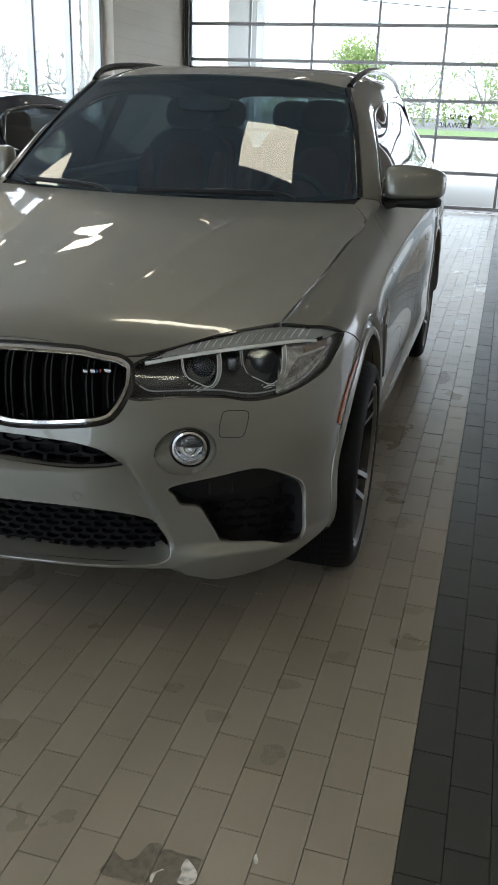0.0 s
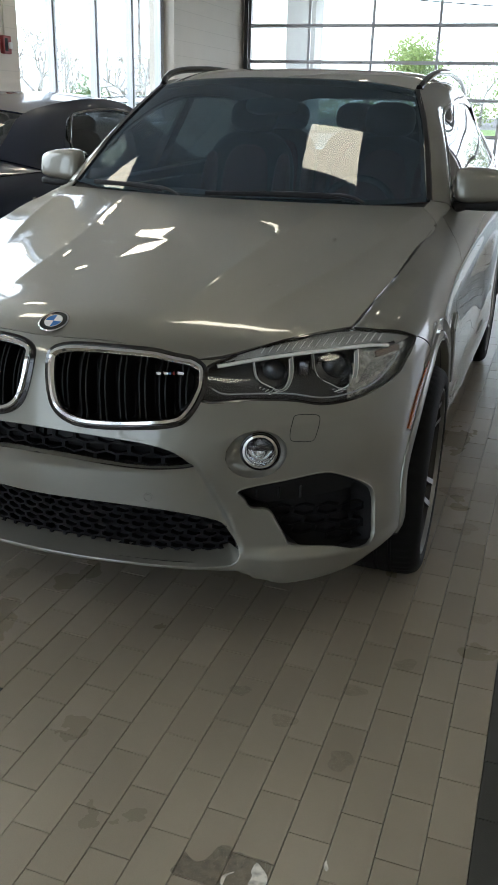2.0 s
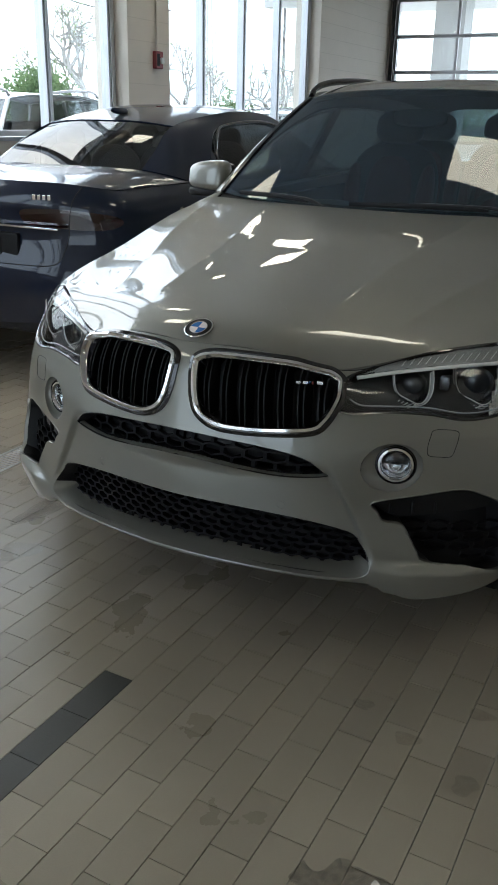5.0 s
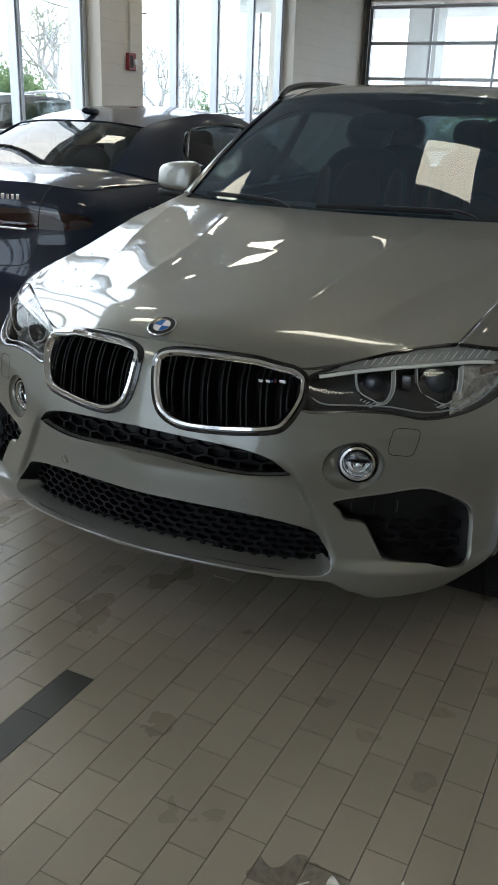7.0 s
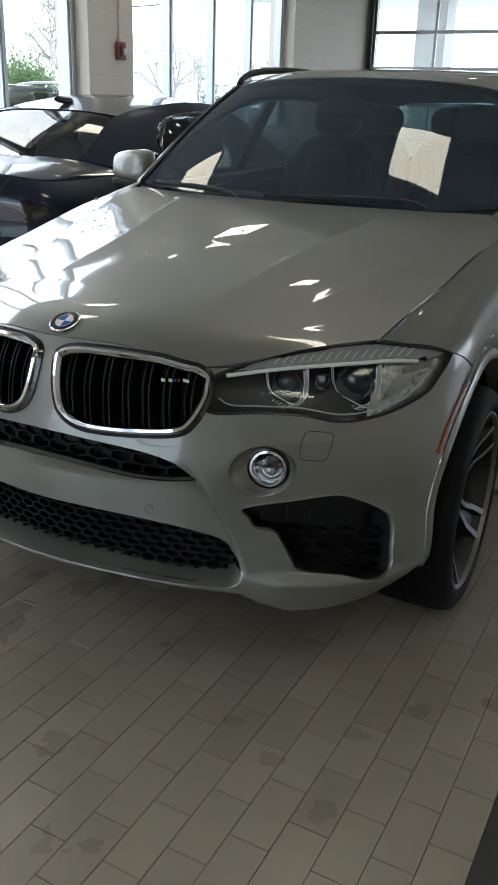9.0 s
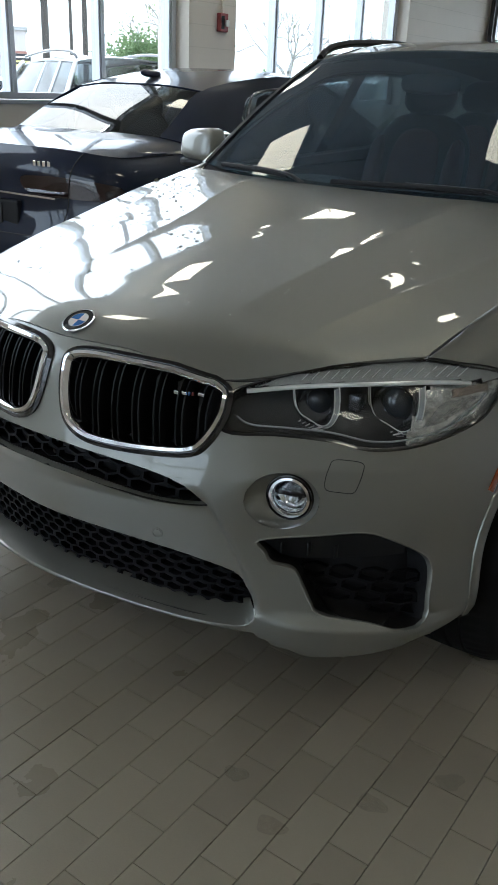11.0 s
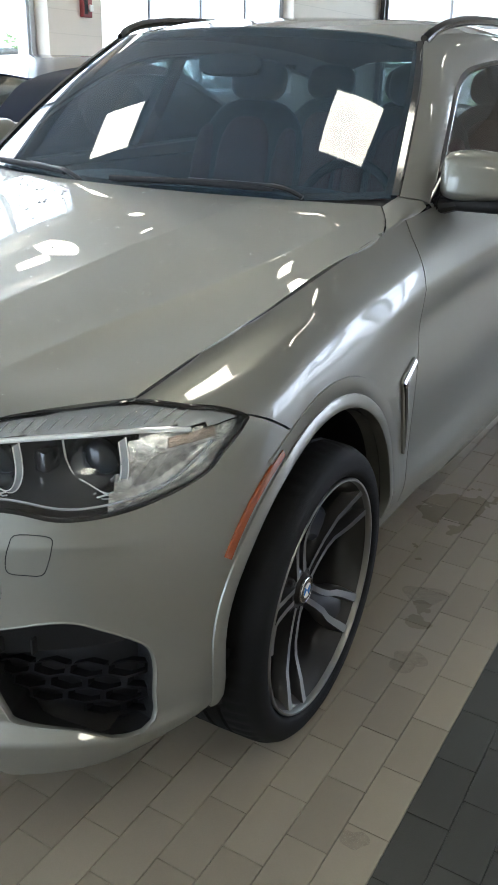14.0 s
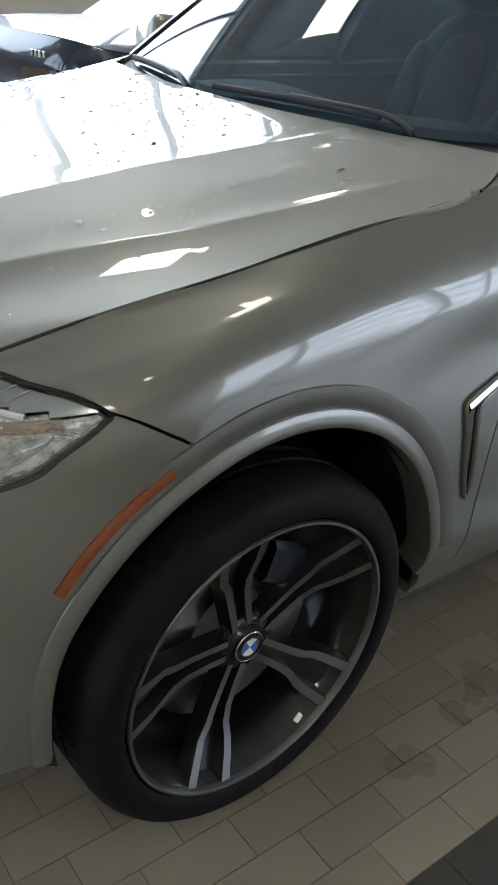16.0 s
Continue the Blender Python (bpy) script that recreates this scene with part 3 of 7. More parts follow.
class Nose(Skin):
    """The body with the set-back middle bar of its bumper."""

    def at(self, u, v):
        P = super().at(u, v)
        edge = np.interp(P[:, 2], [.30, .44, .60, .66, .70], [.592, .528, .445, .412, .38])
        ax = np.abs(P[:, 0])
        k = np.clip((edge - ax) / .032 + .5, 0, 1)
        h = np.clip((P[:, 2] - .34) / .05, 0, 1) * np.clip((.655 - P[:, 2]) / .08, 0, 1)
        P[:, 1] += np.where(P[:, 1] < 0, .022 * (k * k * (3 - 2 * k)) * (h * h * (3 - 2 * h)), 0)
        # a fold below the lamp runs from the grille's corner out over the fog lamp
        d = P[:, 2] - np.interp(ax, [.46, .60, .70, .88], [.668, .706, .722, .724])
        g = np.clip((ax - .45) / .08, 0, 1) * np.clip((.92 - ax) / .12, 0, 1)
        P[:, 1] += np.where(P[:, 1] < -.2, -.006 * g * g * (3 - 2 * g) * np.exp(-(np.sqrt(d * d + 2e-5) - .0045) / .035), 0)
        # the rim beside the hood runs straight back from the lamp
        straight = np.interp(P[:, 1], [-.412, -.26, -.05, .10], [.768, .7885, .811, .826])
        w = np.clip(1 - np.broadcast_to(np.atleast_1d(v), ax.shape) / .07, 0, 1) * (P[:, 1] > -.42) * np.clip((.10 - P[:, 1]) / .15, 0, 1)
        P[:, 0] -= np.sign(P[:, 0]) * np.maximum(0, ax - straight) * w
        # the lip under the side intake stands out as a shelf
        k = np.clip((.372 - P[:, 2]) / .035, 0, 1) * np.clip((ax - .53) / .16, 0, 1) * np.clip((-.36 - P[:, 1]) / .08, 0, 1)
        k = k * k * (3 - 2 * k)
        P[:, 1] -= .028 * k
        # below the lip of the lower intake the apron falls back
        lip = np.interp(ax, [0, .25, .47, .56, .61], [.322, .316, .308, .300, .275])
        k = np.clip((lip - P[:, 2]) / .03, 0, 1) * np.clip((.70 - ax) / .12, 0, 1)
        P[:, 1] += np.where(P[:, 1] < -.3, .055 * k * k * (3 - 2 * k), 0)
        # a crease runs back over the vent along the doors, with a hollow below it
        k = np.clip((P[:, 1] - .20) / .30, 0, 1) * np.clip((3.4 - P[:, 1]) / .4, 0, 1)
        d = P[:, 2] - np.interp(P[:, 1], [.2, .45, .62, 1.7, 3.2], [.915, .945, .953, .985, 1.02])
        P[:, 0] += .007 * k * k * (3 - 2 * k) * (np.exp(-(np.sqrt(d * d + 2e-5) - .0045) / .045) - .9 * np.exp(-((d + .10) / .06) ** 2))
        return P


BODY = Nose([TOP, SHOULDER, UPPER, MIDDLE, LOWER, CHIN, EDGE], mirror=True)
PLAIN = Skin([TOP, SHOULDER, UPPER, MIDDLE, LOWER, CHIN, EDGE], mirror=True)  # the same body without its pressings

# hood rails from its middle out to its edge, each from the front edge to the rear edge
BODY_RIM = BODY.at(np.linspace(0, BODY.u[9], 200), np.zeros(200))
BODY_RIM = BODY_RIM[np.argmax(BODY_RIM[:, 1] > -.45):]


def rim(y):
    """The hood's edge, just inside the fender's."""
    return (float(np.interp(y, BODY_RIM[:, 1], BODY_RIM[:, 0])) - .0035, y, float(np.interp(y, BODY_RIM[:, 1], BODY_RIM[:, 2])) + .001)


HOOD_RAILS = [
    [(0, -.800, .928), (0, -.752, .956), (0, -.60, .992), (0, -.25, 1.045), (0, .10, 1.092), (0, .38, 1.123), (0, .572, 1.142)],
    [(.22, -.770, .924), (.211, -.722, .951), (.21, -.58, .988), (.22, -.23, 1.040), (.23, .11, 1.087), (.235, .39, 1.121), (.24, .58, 1.142)],
    [(.425, -.700, .887), (.407, -.651, .9285), (.41, -.52, .973), (.46, -.19, 1.028), (.50, .14, 1.078), (.525, .42, 1.116), (.53, .622, 1.141)],
    [(.60, -.568, .925), (.587, -.538, .941), (.585, -.44, .961), (.61, -.15, 1.013), (.645, .17, 1.066), (.675, .45, 1.108), (.665, .657, 1.140)],
    [(.768, -.412, .946), rim(-.385), rim(-.27), rim(.03), rim(.30), rim(.53), (.778, .688, 1.139)],
]


class Pressed(Skin):
    """The hood with its two pressed ridges on each side."""

    def at(self, u, v):
        P = super().at(u, v)
        ax, y = np.abs(P[:, 0]), P[:, 1]
        for ys, xs, h, w, a in (([-.60, -.51, -.28, -.06, .05, .22, .40, .62], [.46, .493, .548, .615, .655, .70, .738, .775], .006, .05, (-.62, -.35)),
                                ([-.55, -.30, -.05, .12, .25, .42, .6], [.295, .312, .335, .355, .388, .42, .44], .0055, .05, (-.62, -.25))):
            d = ax - np.interp(y, ys, xs)
            k = np.clip((y - a[0]) / (a[1] - a[0]), 0, 1) * np.clip((.66 - y) / .16, 0, 1)
            P[:, 2] += h * k * k * (3 - 2 * k) * np.exp(-(np.sqrt(d * d + 3.6e-5) - .006) / w)
        return P


HOOD = Pressed(HOOD_RAILS, mirror=True, side="v")
WS = Skin([[(0, .600, 1.128), (.40, .632, 1.133), (.66, .695, 1.145), (.795, .760, 1.156)],
           [(0, .79, 1.285), (.37, .82, 1.286), (.62, .88, 1.292), (.748, .935, 1.298)],
           [(0, 1.01, 1.452), (.34, 1.035, 1.449), (.57, 1.085, 1.445), (.690, 1.13, 1.441)],
           [(0, 1.245, 1.607), (.33, 1.262, 1.598), (.53, 1.290, 1.580), (.620, 1.312, 1.563)]], mirror=True)
ROOF = Skin([[(0, 1.25, 1.610), (.33, 1.267, 1.601), (.53, 1.295, 1.583), (.620, 1.317, 1.566)],
             [(0, 1.55, 1.650), (.34, 1.555, 1.643), (.56, 1.57, 1.622), (.640, 1.58, 1.598)],
             [(0, 2.1, 1.668), (.35, 2.1, 1.661), (.57, 2.1, 1.640), (.645, 2.1, 1.612)],
             [(0, 2.8, 1.650), (.34, 2.8, 1.643), (.55, 2.8, 1.622), (.630, 2.8, 1.590)],
             [(0, 3.5, 1.58), (.33, 3.49, 1.575), (.52, 3.47, 1.555), (.60, 3.45, 1.520)]], mirror=True)
INNER = [(.80, .76, 1.160), (.75, .94, 1.302), (.692, 1.135, 1.445), (.628, 1.325, 1.570), (.645, 1.6, 1.603), (.650, 2.1, 1.617), (.636, 2.8, 1.595), (.605, 3.45, 1.525)]
MIDRAIL = [(.855, .80, 1.150), (.806, .985, 1.289), (.748, 1.18, 1.420), (.687, 1.39, 1.528), (.690, 1.62, 1.567), (.692, 2.1, 1.583), (.676, 2.8, 1.558), (.65, 3.47, 1.48)]
OUTER = [(.872, .86, 1.124), (.828, 1.02, 1.245), (.776, 1.22, 1.362), (.722, 1.46, 1.465), (.716, 1.66, 1.505), (.714, 2.1, 1.525), (.702, 2.8, 1.50), (.68, 3.42, 1.40)]
CANT = Skin([INNER, MIDRAIL, OUTER])
SIDE = Skin([[(.872, .862, 1.124), (.826, 1.025, 1.243), (.774, 1.225, 1.360), (.719, 1.465, 1.462), (.712, 1.70, 1.503), (.711, 2.1, 1.522), (.699, 2.8, 1.497), (.678, 3.42, 1.398)],
             [(.873, .90, 1.125), (.856, 1.08, 1.185), (.836, 1.33, 1.245), (.81, 1.62, 1.305), (.80, 1.88, 1.328), (.797, 2.24, 1.34), (.785, 2.85, 1.335), (.755, 3.38, 1.30)],
             [(.874, .94, 1.126), (.877, 1.14, 1.132), (.878, 1.44, 1.138), (.878, 1.78, 1.145), (.876, 2.06, 1.15), (.872, 2.38, 1.158), (.858, 2.9, 1.172), (.835, 3.34, 1.185)]])


def outline(skin, pts, per=5, w=(1, 1, 1), closed=True):
    """An outline on a skin through points near it."""
    P = np.array(pts, float)
    return skin.find(smooth_loop(P, per, closed) if per > 1 else P, w, skin.u[6] if w[1] == 0 else None)


def xz(pts):
    return [(x, 0, z) for x, z in pts]


FV = (1, 0, 1)
GRILLE = outline(BODY, xz([(.024, .858), (.030, .897), (.086, .915), (.200, .916), (.309, .908), (.378, .894), (.428, .868), (.439, .835), (.437, .800), (.416, .749), (.382, .720), (.286, .708), (.184, .705), (.111, .712), (.059, .740), (.035, .788)]), 4, FV)
lamp_front = xz([(.441, .780), (.438, .830), (.440, .868), (.494, .893), (.568, .917), (.652, .934), (.759, .943)])
lamp_tip = [(.838, -.353, .932), (.884, -.308, .920), (.924, -.270, .899), (.926, -.282, .886), (.916, -.335, .850), (.897, -.378, .815)]
lamp_low = xz([(.855, .787), (.799, .771), (.733, .766), (.662, .778), (.550, .782)])
LAMP = np.r_[BODY.find(lamp_front, FV, BODY.u[6]), BODY.find(lamp_tip), BODY.find(lamp_low, FV, BODY.u[6])]
LAMP = np.array(smooth_loop(np.c_[LAMP, np.zeros(len(LAMP))], 4))[:, :2]
SLOT = outline(BODY, xz([(-.14, .692), (-.05, .692), (.0, .692), (.085, .689), (.22, .678), (.32, .666), (.384, .648), (.418, .620), (.430, .602), (.343, .591), (.25, .593), (.085, .612), (.0, .614), (-.05, .614), (-.14, .614)]), 3, FV)
LOWGRILLE = outline(BODY, xz([(-.14, .491), (-.05, .491), (.0, .491), (.15, .488), (.35, .472), (.49, .444), (.530, .408), (.565, .350), (.545, .318), (.475, .313), (.30, .318), (.07, .327), (.0, .328), (-.05, .328), (-.14, .328)]), 4, FV)
DUCT = outline(BODY, xz([(.553, .537), (.665, .560), (.760, .578), (.815, .562), (.864, .530), (.887, .494), (.897, .423), (.893, .347), (.800, .362), (.698, .371), (.677, .394), (.653, .438), (.628, .474), (.583, .483), (.566, .508)]), 4, FV)
FOG = outline(BODY, xz([(.588 + .074 * math.cos(a), .637 + .067 * math.sin(a)) for a in np.linspace(0, 2 * math.pi, 14, endpoint=False)]), 3, FV)


def arc_yz(cy, cz, r, a0, a1, n, x=0.97):
    return [(x, cy - r * math.cos(a), cz + r * math.sin(a)) for a in np.linspace(a0, a1, n)]


SV = (0.02, 1, 1)
REAR_Y, ARCH_R = 2.933, .432
ARCH = BODY.find(arc_yz(.028, ARCH_Z, ARCH_R, -0.6, math.pi + 0.6, 44), SV)
ARCH_REAR = BODY.find(arc_yz(REAR_Y, ARCH_Z, ARCH_R, -0.6, math.pi + 0.6, 30), SV)


def strip(line, half):
    """A narrow closed outline along a line in (u, v)."""
    line = np.array([p for k, p in enumerate(line) if k == 0 or np.hypot(*(p - line[k - 1])) > 1e-4])
    d = np.gradient(line, axis=0)
    n = np.stack([-d[:, 1], d[:, 0]], 1) / np.linalg.norm(d, axis=1)[:, None]
    return np.r_[line + n * half, (line - n * half)[::-1]]


def seam(skin, pts, w=(1, 1, 1), per=6, half=0.0022):
    return strip(skin.find(smooth_loop(pts, per, False), w), half)


GAP_A = [(.86, .665, 1.115), (.90, .635, 1.06), (.95, .615, .95), (.957, .612, .82), (.968, .585, .66), (.972, .575, .50), (.97, .56, .32), (.95, .555, .2)]
FENDER_SEAM = [(.900, -.300, .906), (.924, -.262, .896), (.945, -.205, .868), (.964, -.137, .826), (.972, -.06, .77)]
SEAMS = [seam(BODY, FENDER_SEAM),
         seam(BODY, GAP_A, SV),
         seam(BODY, [(.87, 1.74, 1.14), (.955, 1.76, 1.0), (.97, 1.76, .7), (.98, 1.72, .4), (.955, 1.70, .2)], SV),
         seam(BODY, [(.85, 2.75, 1.17), (.96, 2.70, 1.0), (.98, 2.58, .82), (.99, 2.46, .72)], SV)]
WASHER = outline(BODY, xz([(.674, .740), (.705, .742), (.731, .738), (.736, .722), (.732, .69), (.724, .670), (.697, .669), (.672, .672), (.666, .69), (.669, .722)]), 3, FV)
loops = [("grille", GRILLE), ("lamp", LAMP), ("slot", SLOT), ("low", LOWGRILLE), ("duct", DUCT), ("fog", FOG), ("arch", ARCH), ("arch", ARCH_REAR)] + [("gap", s) for s in SEAMS]
us = np.r_[span(0, BODY.u[4], 0.0085), span(BODY.u[4], BODY.u[8], 0.018)[1:], span(BODY.u[8], BODY.umax, 0.06)[1:]]
FACES = cut_flat(us, span(0, BODY.vmax, 0.013), loops)


def seam_y(p, pts):
    zs, ys = [q[2] for q in pts], [q[1] for q in pts]
    return np.interp(p[2], zs[::-1], ys[::-1])


SEAM_UV = BODY.find(smooth_loop(FENDER_SEAM, 6, False))


def zone(p, uv):
    x, y, z = p
    if uv[0] < SEAM_UV[0, 0]:
        if x < .75 or z < .90:
            return "bumper"
    elif uv[0] < SEAM_UV[-1, 0] and uv[1] > np.interp(uv[0], SEAM_UV[:, 0], SEAM_UV[:, 1]):
        return "bumper"
    if y < seam_y(p, GAP_A):
        return "fender"
    if y < 1.74:
        return "front_door"
    if y < np.interp(z, [.2, .72, .82, 1.0, 1.17], [2.46, 2.46, 2.58, 2.70, 2.75]):
        return "rear_door"
    return "tail"


base = {}
cc = np.array([np.mean(f, axis=0) for f in FACES["base"]])
for f, p, c in zip(FACES["base"], BODY.at(cc[:, 0], cc[:, 1]), cc):
    base.setdefault(zone(p, c), []).append(f)
bumper = panel("front_bumper", BODY, base["bumper"], M_PAINT, SUV, thick=0.02, mirror="both", flip=True)
for side in ("", "other"):
    panel("front_fender", BODY, base["fender"], M_PAINT, SUV, thick=0.015, mirror=side, flip=True)
    panel("front_door", BODY, base["front_door"], M_PAINT, SUV, thick=0.015, mirror=side, flip=True)
    panel("rear_door", BODY, base["rear_door"], M_PAINT, SUV, thick=0.015, mirror=side, flip=True)
panel("rear_body", BODY, base["tail"], M_PAINT, SUV, thick=0.015, mirror="both", flip=True)

# hood
hu, hv = span(0, HOOD.umax, 0.012), span(0, HOOD.vmax, 0.006)
HF = cut_flat(hu, hv, [])["base"]
hood = panel("hood", HOOD, HF, M_PAINT, SUV, "grey metallic hood with a raised middle and water drops", thick=0.02, mirror="both", flip=True, lift=0.001)

# windshield, roof, pillars, side glass
ws = panel("windshield", WS, cut_flat(span(0, WS.umax, 0.04), span(0, WS.vmax, 0.04), [])["base"], M_WINDSHIELD, SUV, "tinted windshield glass", thick=0, mirror="both", flip=False)
ws.visible_shadow = False
roof = panel("roof", ROOF, cut_flat(span(0, ROOF.umax, 0.04), span(0, ROOF.vmax, 0.05), [])["base"], M_PAINT, SUV, thick=0.02, mirror="both", flip=False)
for side in ("", "other"):
    panel("pillar_and_roof_side", CANT, cut_flat(span(0, CANT.umax, 0.04), span(0, CANT.vmax, 0.015), [])["base"], M_PAINT, SUV, thick=0.015, mirror=side, flip=True)
    g = panel("side_window", SIDE, cut_flat(span(0, SIDE.umax, 0.05), span(0, SIDE.vmax, 0.04), [])["base"], M_SIDEGLASS, SUV, "dark tinted side glass", thick=0, mirror=side, flip=True)
    g.visible_shadow = False


# ---- openings, lamps and trim of the car ----


def sweep_on(skin, uv, section, closed=True, flip=True, centre=None, plain=False):
    """A section of (outwards, up) carried along a line on a skin. Outwards points away from centre."""
    P, N = skin.at(uv[:, 0], uv[:, 1]), (PLAIN if plain else skin).normal(uv[:, 0], uv[:, 1])
    if flip:
        N = -N
    T = (np.roll(P, -1, 0) - np.roll(P, 1, 0)) if closed else np.gradient(P, axis=0)
    T = T / np.linalg.norm(T, axis=1)[:, None]
    O = np.cross(T, N)
    C = P.mean(0) if centre is None else np.array(centre)
    if ((P - C) * O).sum() < 0:
        O = -O
    bm = bmesh.new()
    rings = [[bm.verts.new(p + o * a + n * h) for a, h in section] for p, o, n in zip(P, O, N)]
    n, m = len(rings), len(section)
    for i in range(n if closed else n - 1):
        A, B = rings[i], rings[(i + 1) % n]
        for k in range(m - 1):
            bm.faces.new((A[k], A[k + 1], B[k + 1], B[k]))
    return bm


def mirrored(bm):
    """A mirrored copy of bm on the other side of the car."""
    b = bm.copy()
    bmesh.ops.scale(b, vec=(-1, 1, 1), verts=b.verts)
    bmesh.ops.reverse_faces(b, faces=b.faces)
    return b


def pair(name, bm, material, parent, label="", smooth=35):
    """The same part on both sides of the car. parent may be one part or two."""
    pa = parent if isinstance(parent, (list, tuple)) else (parent, parent)
    other = mirrored(bm)
    return [part(name, bm, material, pa[0], label, smooth), part(name, other, material, pa[1], label, smooth)]


def on_body(pts, lift=0.0, w=FV):
    uv = BODY.find([(x, 0, z) for x, z in pts] if w[1] == 0 else pts, w, BODY.u[6] if w[1] == 0 else None)
    return BODY.at(uv[:, 0], uv[:, 1]) - PLAIN.normal(uv[:, 0], uv[:, 1]) * lift


def frame_at(p, n, up=(0, 0, 1)):
    """A pose at p whose z axis is n."""
    n = Vector(n).normalized()
    x = Vector(up).cross(n).normalized()
    return Matrix.Translation(p) @ Matrix((x, n.cross(x), n)).transposed().to_4x4()


M_DRL = mat("light_guide", (0.36, 0.37, 0.38), 0.2, 0.0, 0.05, 40, coat=1.0)
M_UPPER = mat("pale_ribbed_trim", (0.42, 0.425, 0.42), 0.25, 0.5, 0.15, 60, coat=1.0)
M_CLEARREF = mat("bright_reflector", (0.75, 0.75, 0.74), 0.20, 0.85, 0.75, 45, 1.0, 90)
M_BROW = mat("pale_light_guide", (0.78, 0.78, 0.75), 0.22, 0.0, 0.05, 40, coat=1.0)
M_REFLECT = mat("faceted_reflector", (0.7, 0.7, 0.7), 0.12, 1.0, 0.1, 60, 0.9, 260)
M_BOWL = mat("dark_lamp_bowl", (0.09, 0.09, 0.095), 0.2, 0.8, 0.2, 60)
M_HOUSING = mat("lamp_housing", (0.03, 0.03, 0.032), 0.3, 0.2, 0.2, 40)
M_AMBERLENS = mat("amber_lamp_reflector", (0.40, 0.33, 0.28), 0.18, 0.85, 0.5, 90, 0.9, 150)
M_PROJ = mat("projector_lens", (0.02, 0.023, 0.028), 0.03, 0.0, coat=0.3, spec=0.4)
M_BLUE = mat("blue_enamel", (0.03, 0.14, 0.42), 0.2, coat=1.0, vary=0.03)
M_WHITE_EN = mat("white_enamel", (0.75, 0.75, 0.76), 0.2, coat=1.0, vary=0.03)
M_WATER = mat("water", (0.95, 0.96, 0.96), 0.02)
M_WATER.node_tree.nodes["Principled BSDF"].inputs["Transmission Weight"].default_value = 1.0
M_WATER.node_tree.nodes["Principled BSDF"].inputs["IOR"].default_value = 1.42
M_MESH = mat("black_mesh", (0.005, 0.005, 0.006), 0.6, vary=0.1, spec=0.12)
M_LINER = mat("dark_cloth", (0.03, 0.03, 0.032), 0.9, 0.0, 0.2, 30, 0.4, 300)

M_SLAT = mat("satin_black_slat", (0.006, 0.006, 0.007), 0.35, vary=0.1, spec=0.10)
# dark inner shell behind the gaps
panel("inner_shell", BODY, FACES["base"] + FACES["gap"], M_BLACK, SUV, "black underbody shell", thick=0, mirror="both", lift=-0.022, flip=True)
panel("hood_liner", HOOD, HF, M_BLACK, SUV, "black hood lining", thick=0, mirror="both", lift=-0.024, flip=True)


def opening(name, key, loop, depth, label, label_wall="black plastic surround"):
    """The recessed back and side walls of an opening in the bumper."""
    both = "both" if key in ("slot", "low") else None
    sec = [(-0.0006, -0.0012), (-0.002, -0.006), (-0.004, -depth - 0.003)]
    if both:
        return panel(name, BODY, FACES[key], M_BLACK, bumper, label, thick=-depth, mirror="both", lift=-depth, flip=True), None
    bm = sweep_on(BODY, loop, sec)
    a, b = panel(name, BODY, FACES[key], M_BLACK, SUV, label, thick=0, lift=-depth, flip=True), panel(name, BODY, FACES[key], M_BLACK, SUV, label, thick=0, mirror="other", lift=-depth, flip=True)
    pair("surround", bm, M_BLACK, (a, b))
    return a, b


def loop_xz(loop):
    return BODY.at(loop[:, 0], loop[:, 1])[:, [0, 2]]


# grilles: recessed black back, chrome frame, pairs of upright slats
grA, grB = opening("grille", "grille", GRILLE, 0.075, "black kidney-shaped grille with upright slats")
pair("black_seal", sweep_on(BODY, GRILLE, [(0.007, -0.004), (0.006, 0.004), (-0.004, 0.008), (-0.010, 0.006)]), M_BLACKGLOSS, (grA, grB))
pair("chrome_frame", sweep_on(BODY, GRILLE, [(-0.006, -0.004), (-0.006, 0.010), (-0.009, 0.015), (-0.017, 0.016), (-0.022, 0.010), (-0.026, -0.004), (-0.028, -0.035)]), M_CHROME, (grA, grB), "polished chrome frame")
gx = loop_xz(GRILLE)
for k in range(7):
    for dx in (-0.0075, 0.0075):
        x = 0.072 + k * 0.0525 + dx
        zz = [z for z in np.linspace(.69, .93, 200) if inside((x, z), gx)]
        z0, z1 = zz[0] + 0.02, zz[-1] - 0.02
        line = on_body([(x + 0.012 * (1 - ((z - z0) / (z1 - z0))) , z) for z in np.linspace(z0, z1, 9)], -0.012)
        bm = bmesh.new()
        for a, p in enumerate(line):
            sh = 0.010 * math.sin(math.pi * a / 8)
            for dy, ww in ((-sh, .0022), (0.004 - sh, .0036), (0.045, .0036)):
                bm.verts.new((p[0] - ww, p[1] + dy, p[2]))
                bm.verts.new((p[0] + ww, p[1] + dy, p[2]))
        bm.verts.ensure_lookup_table()
        v = bm.verts
        for a in range(8):
            i, j = 6 * a, 6 * (a + 1)
            for q in ((0, 1), (2, 0), (1, 3), (4, 2), (3, 5)):
                bm.faces.new((v[i + q[0]], v[i + q[1]], v[j + q[1]], v[j + q[0]]))
        pair("slat", bm, M_SLAT, (grA, grB), smooth=30)
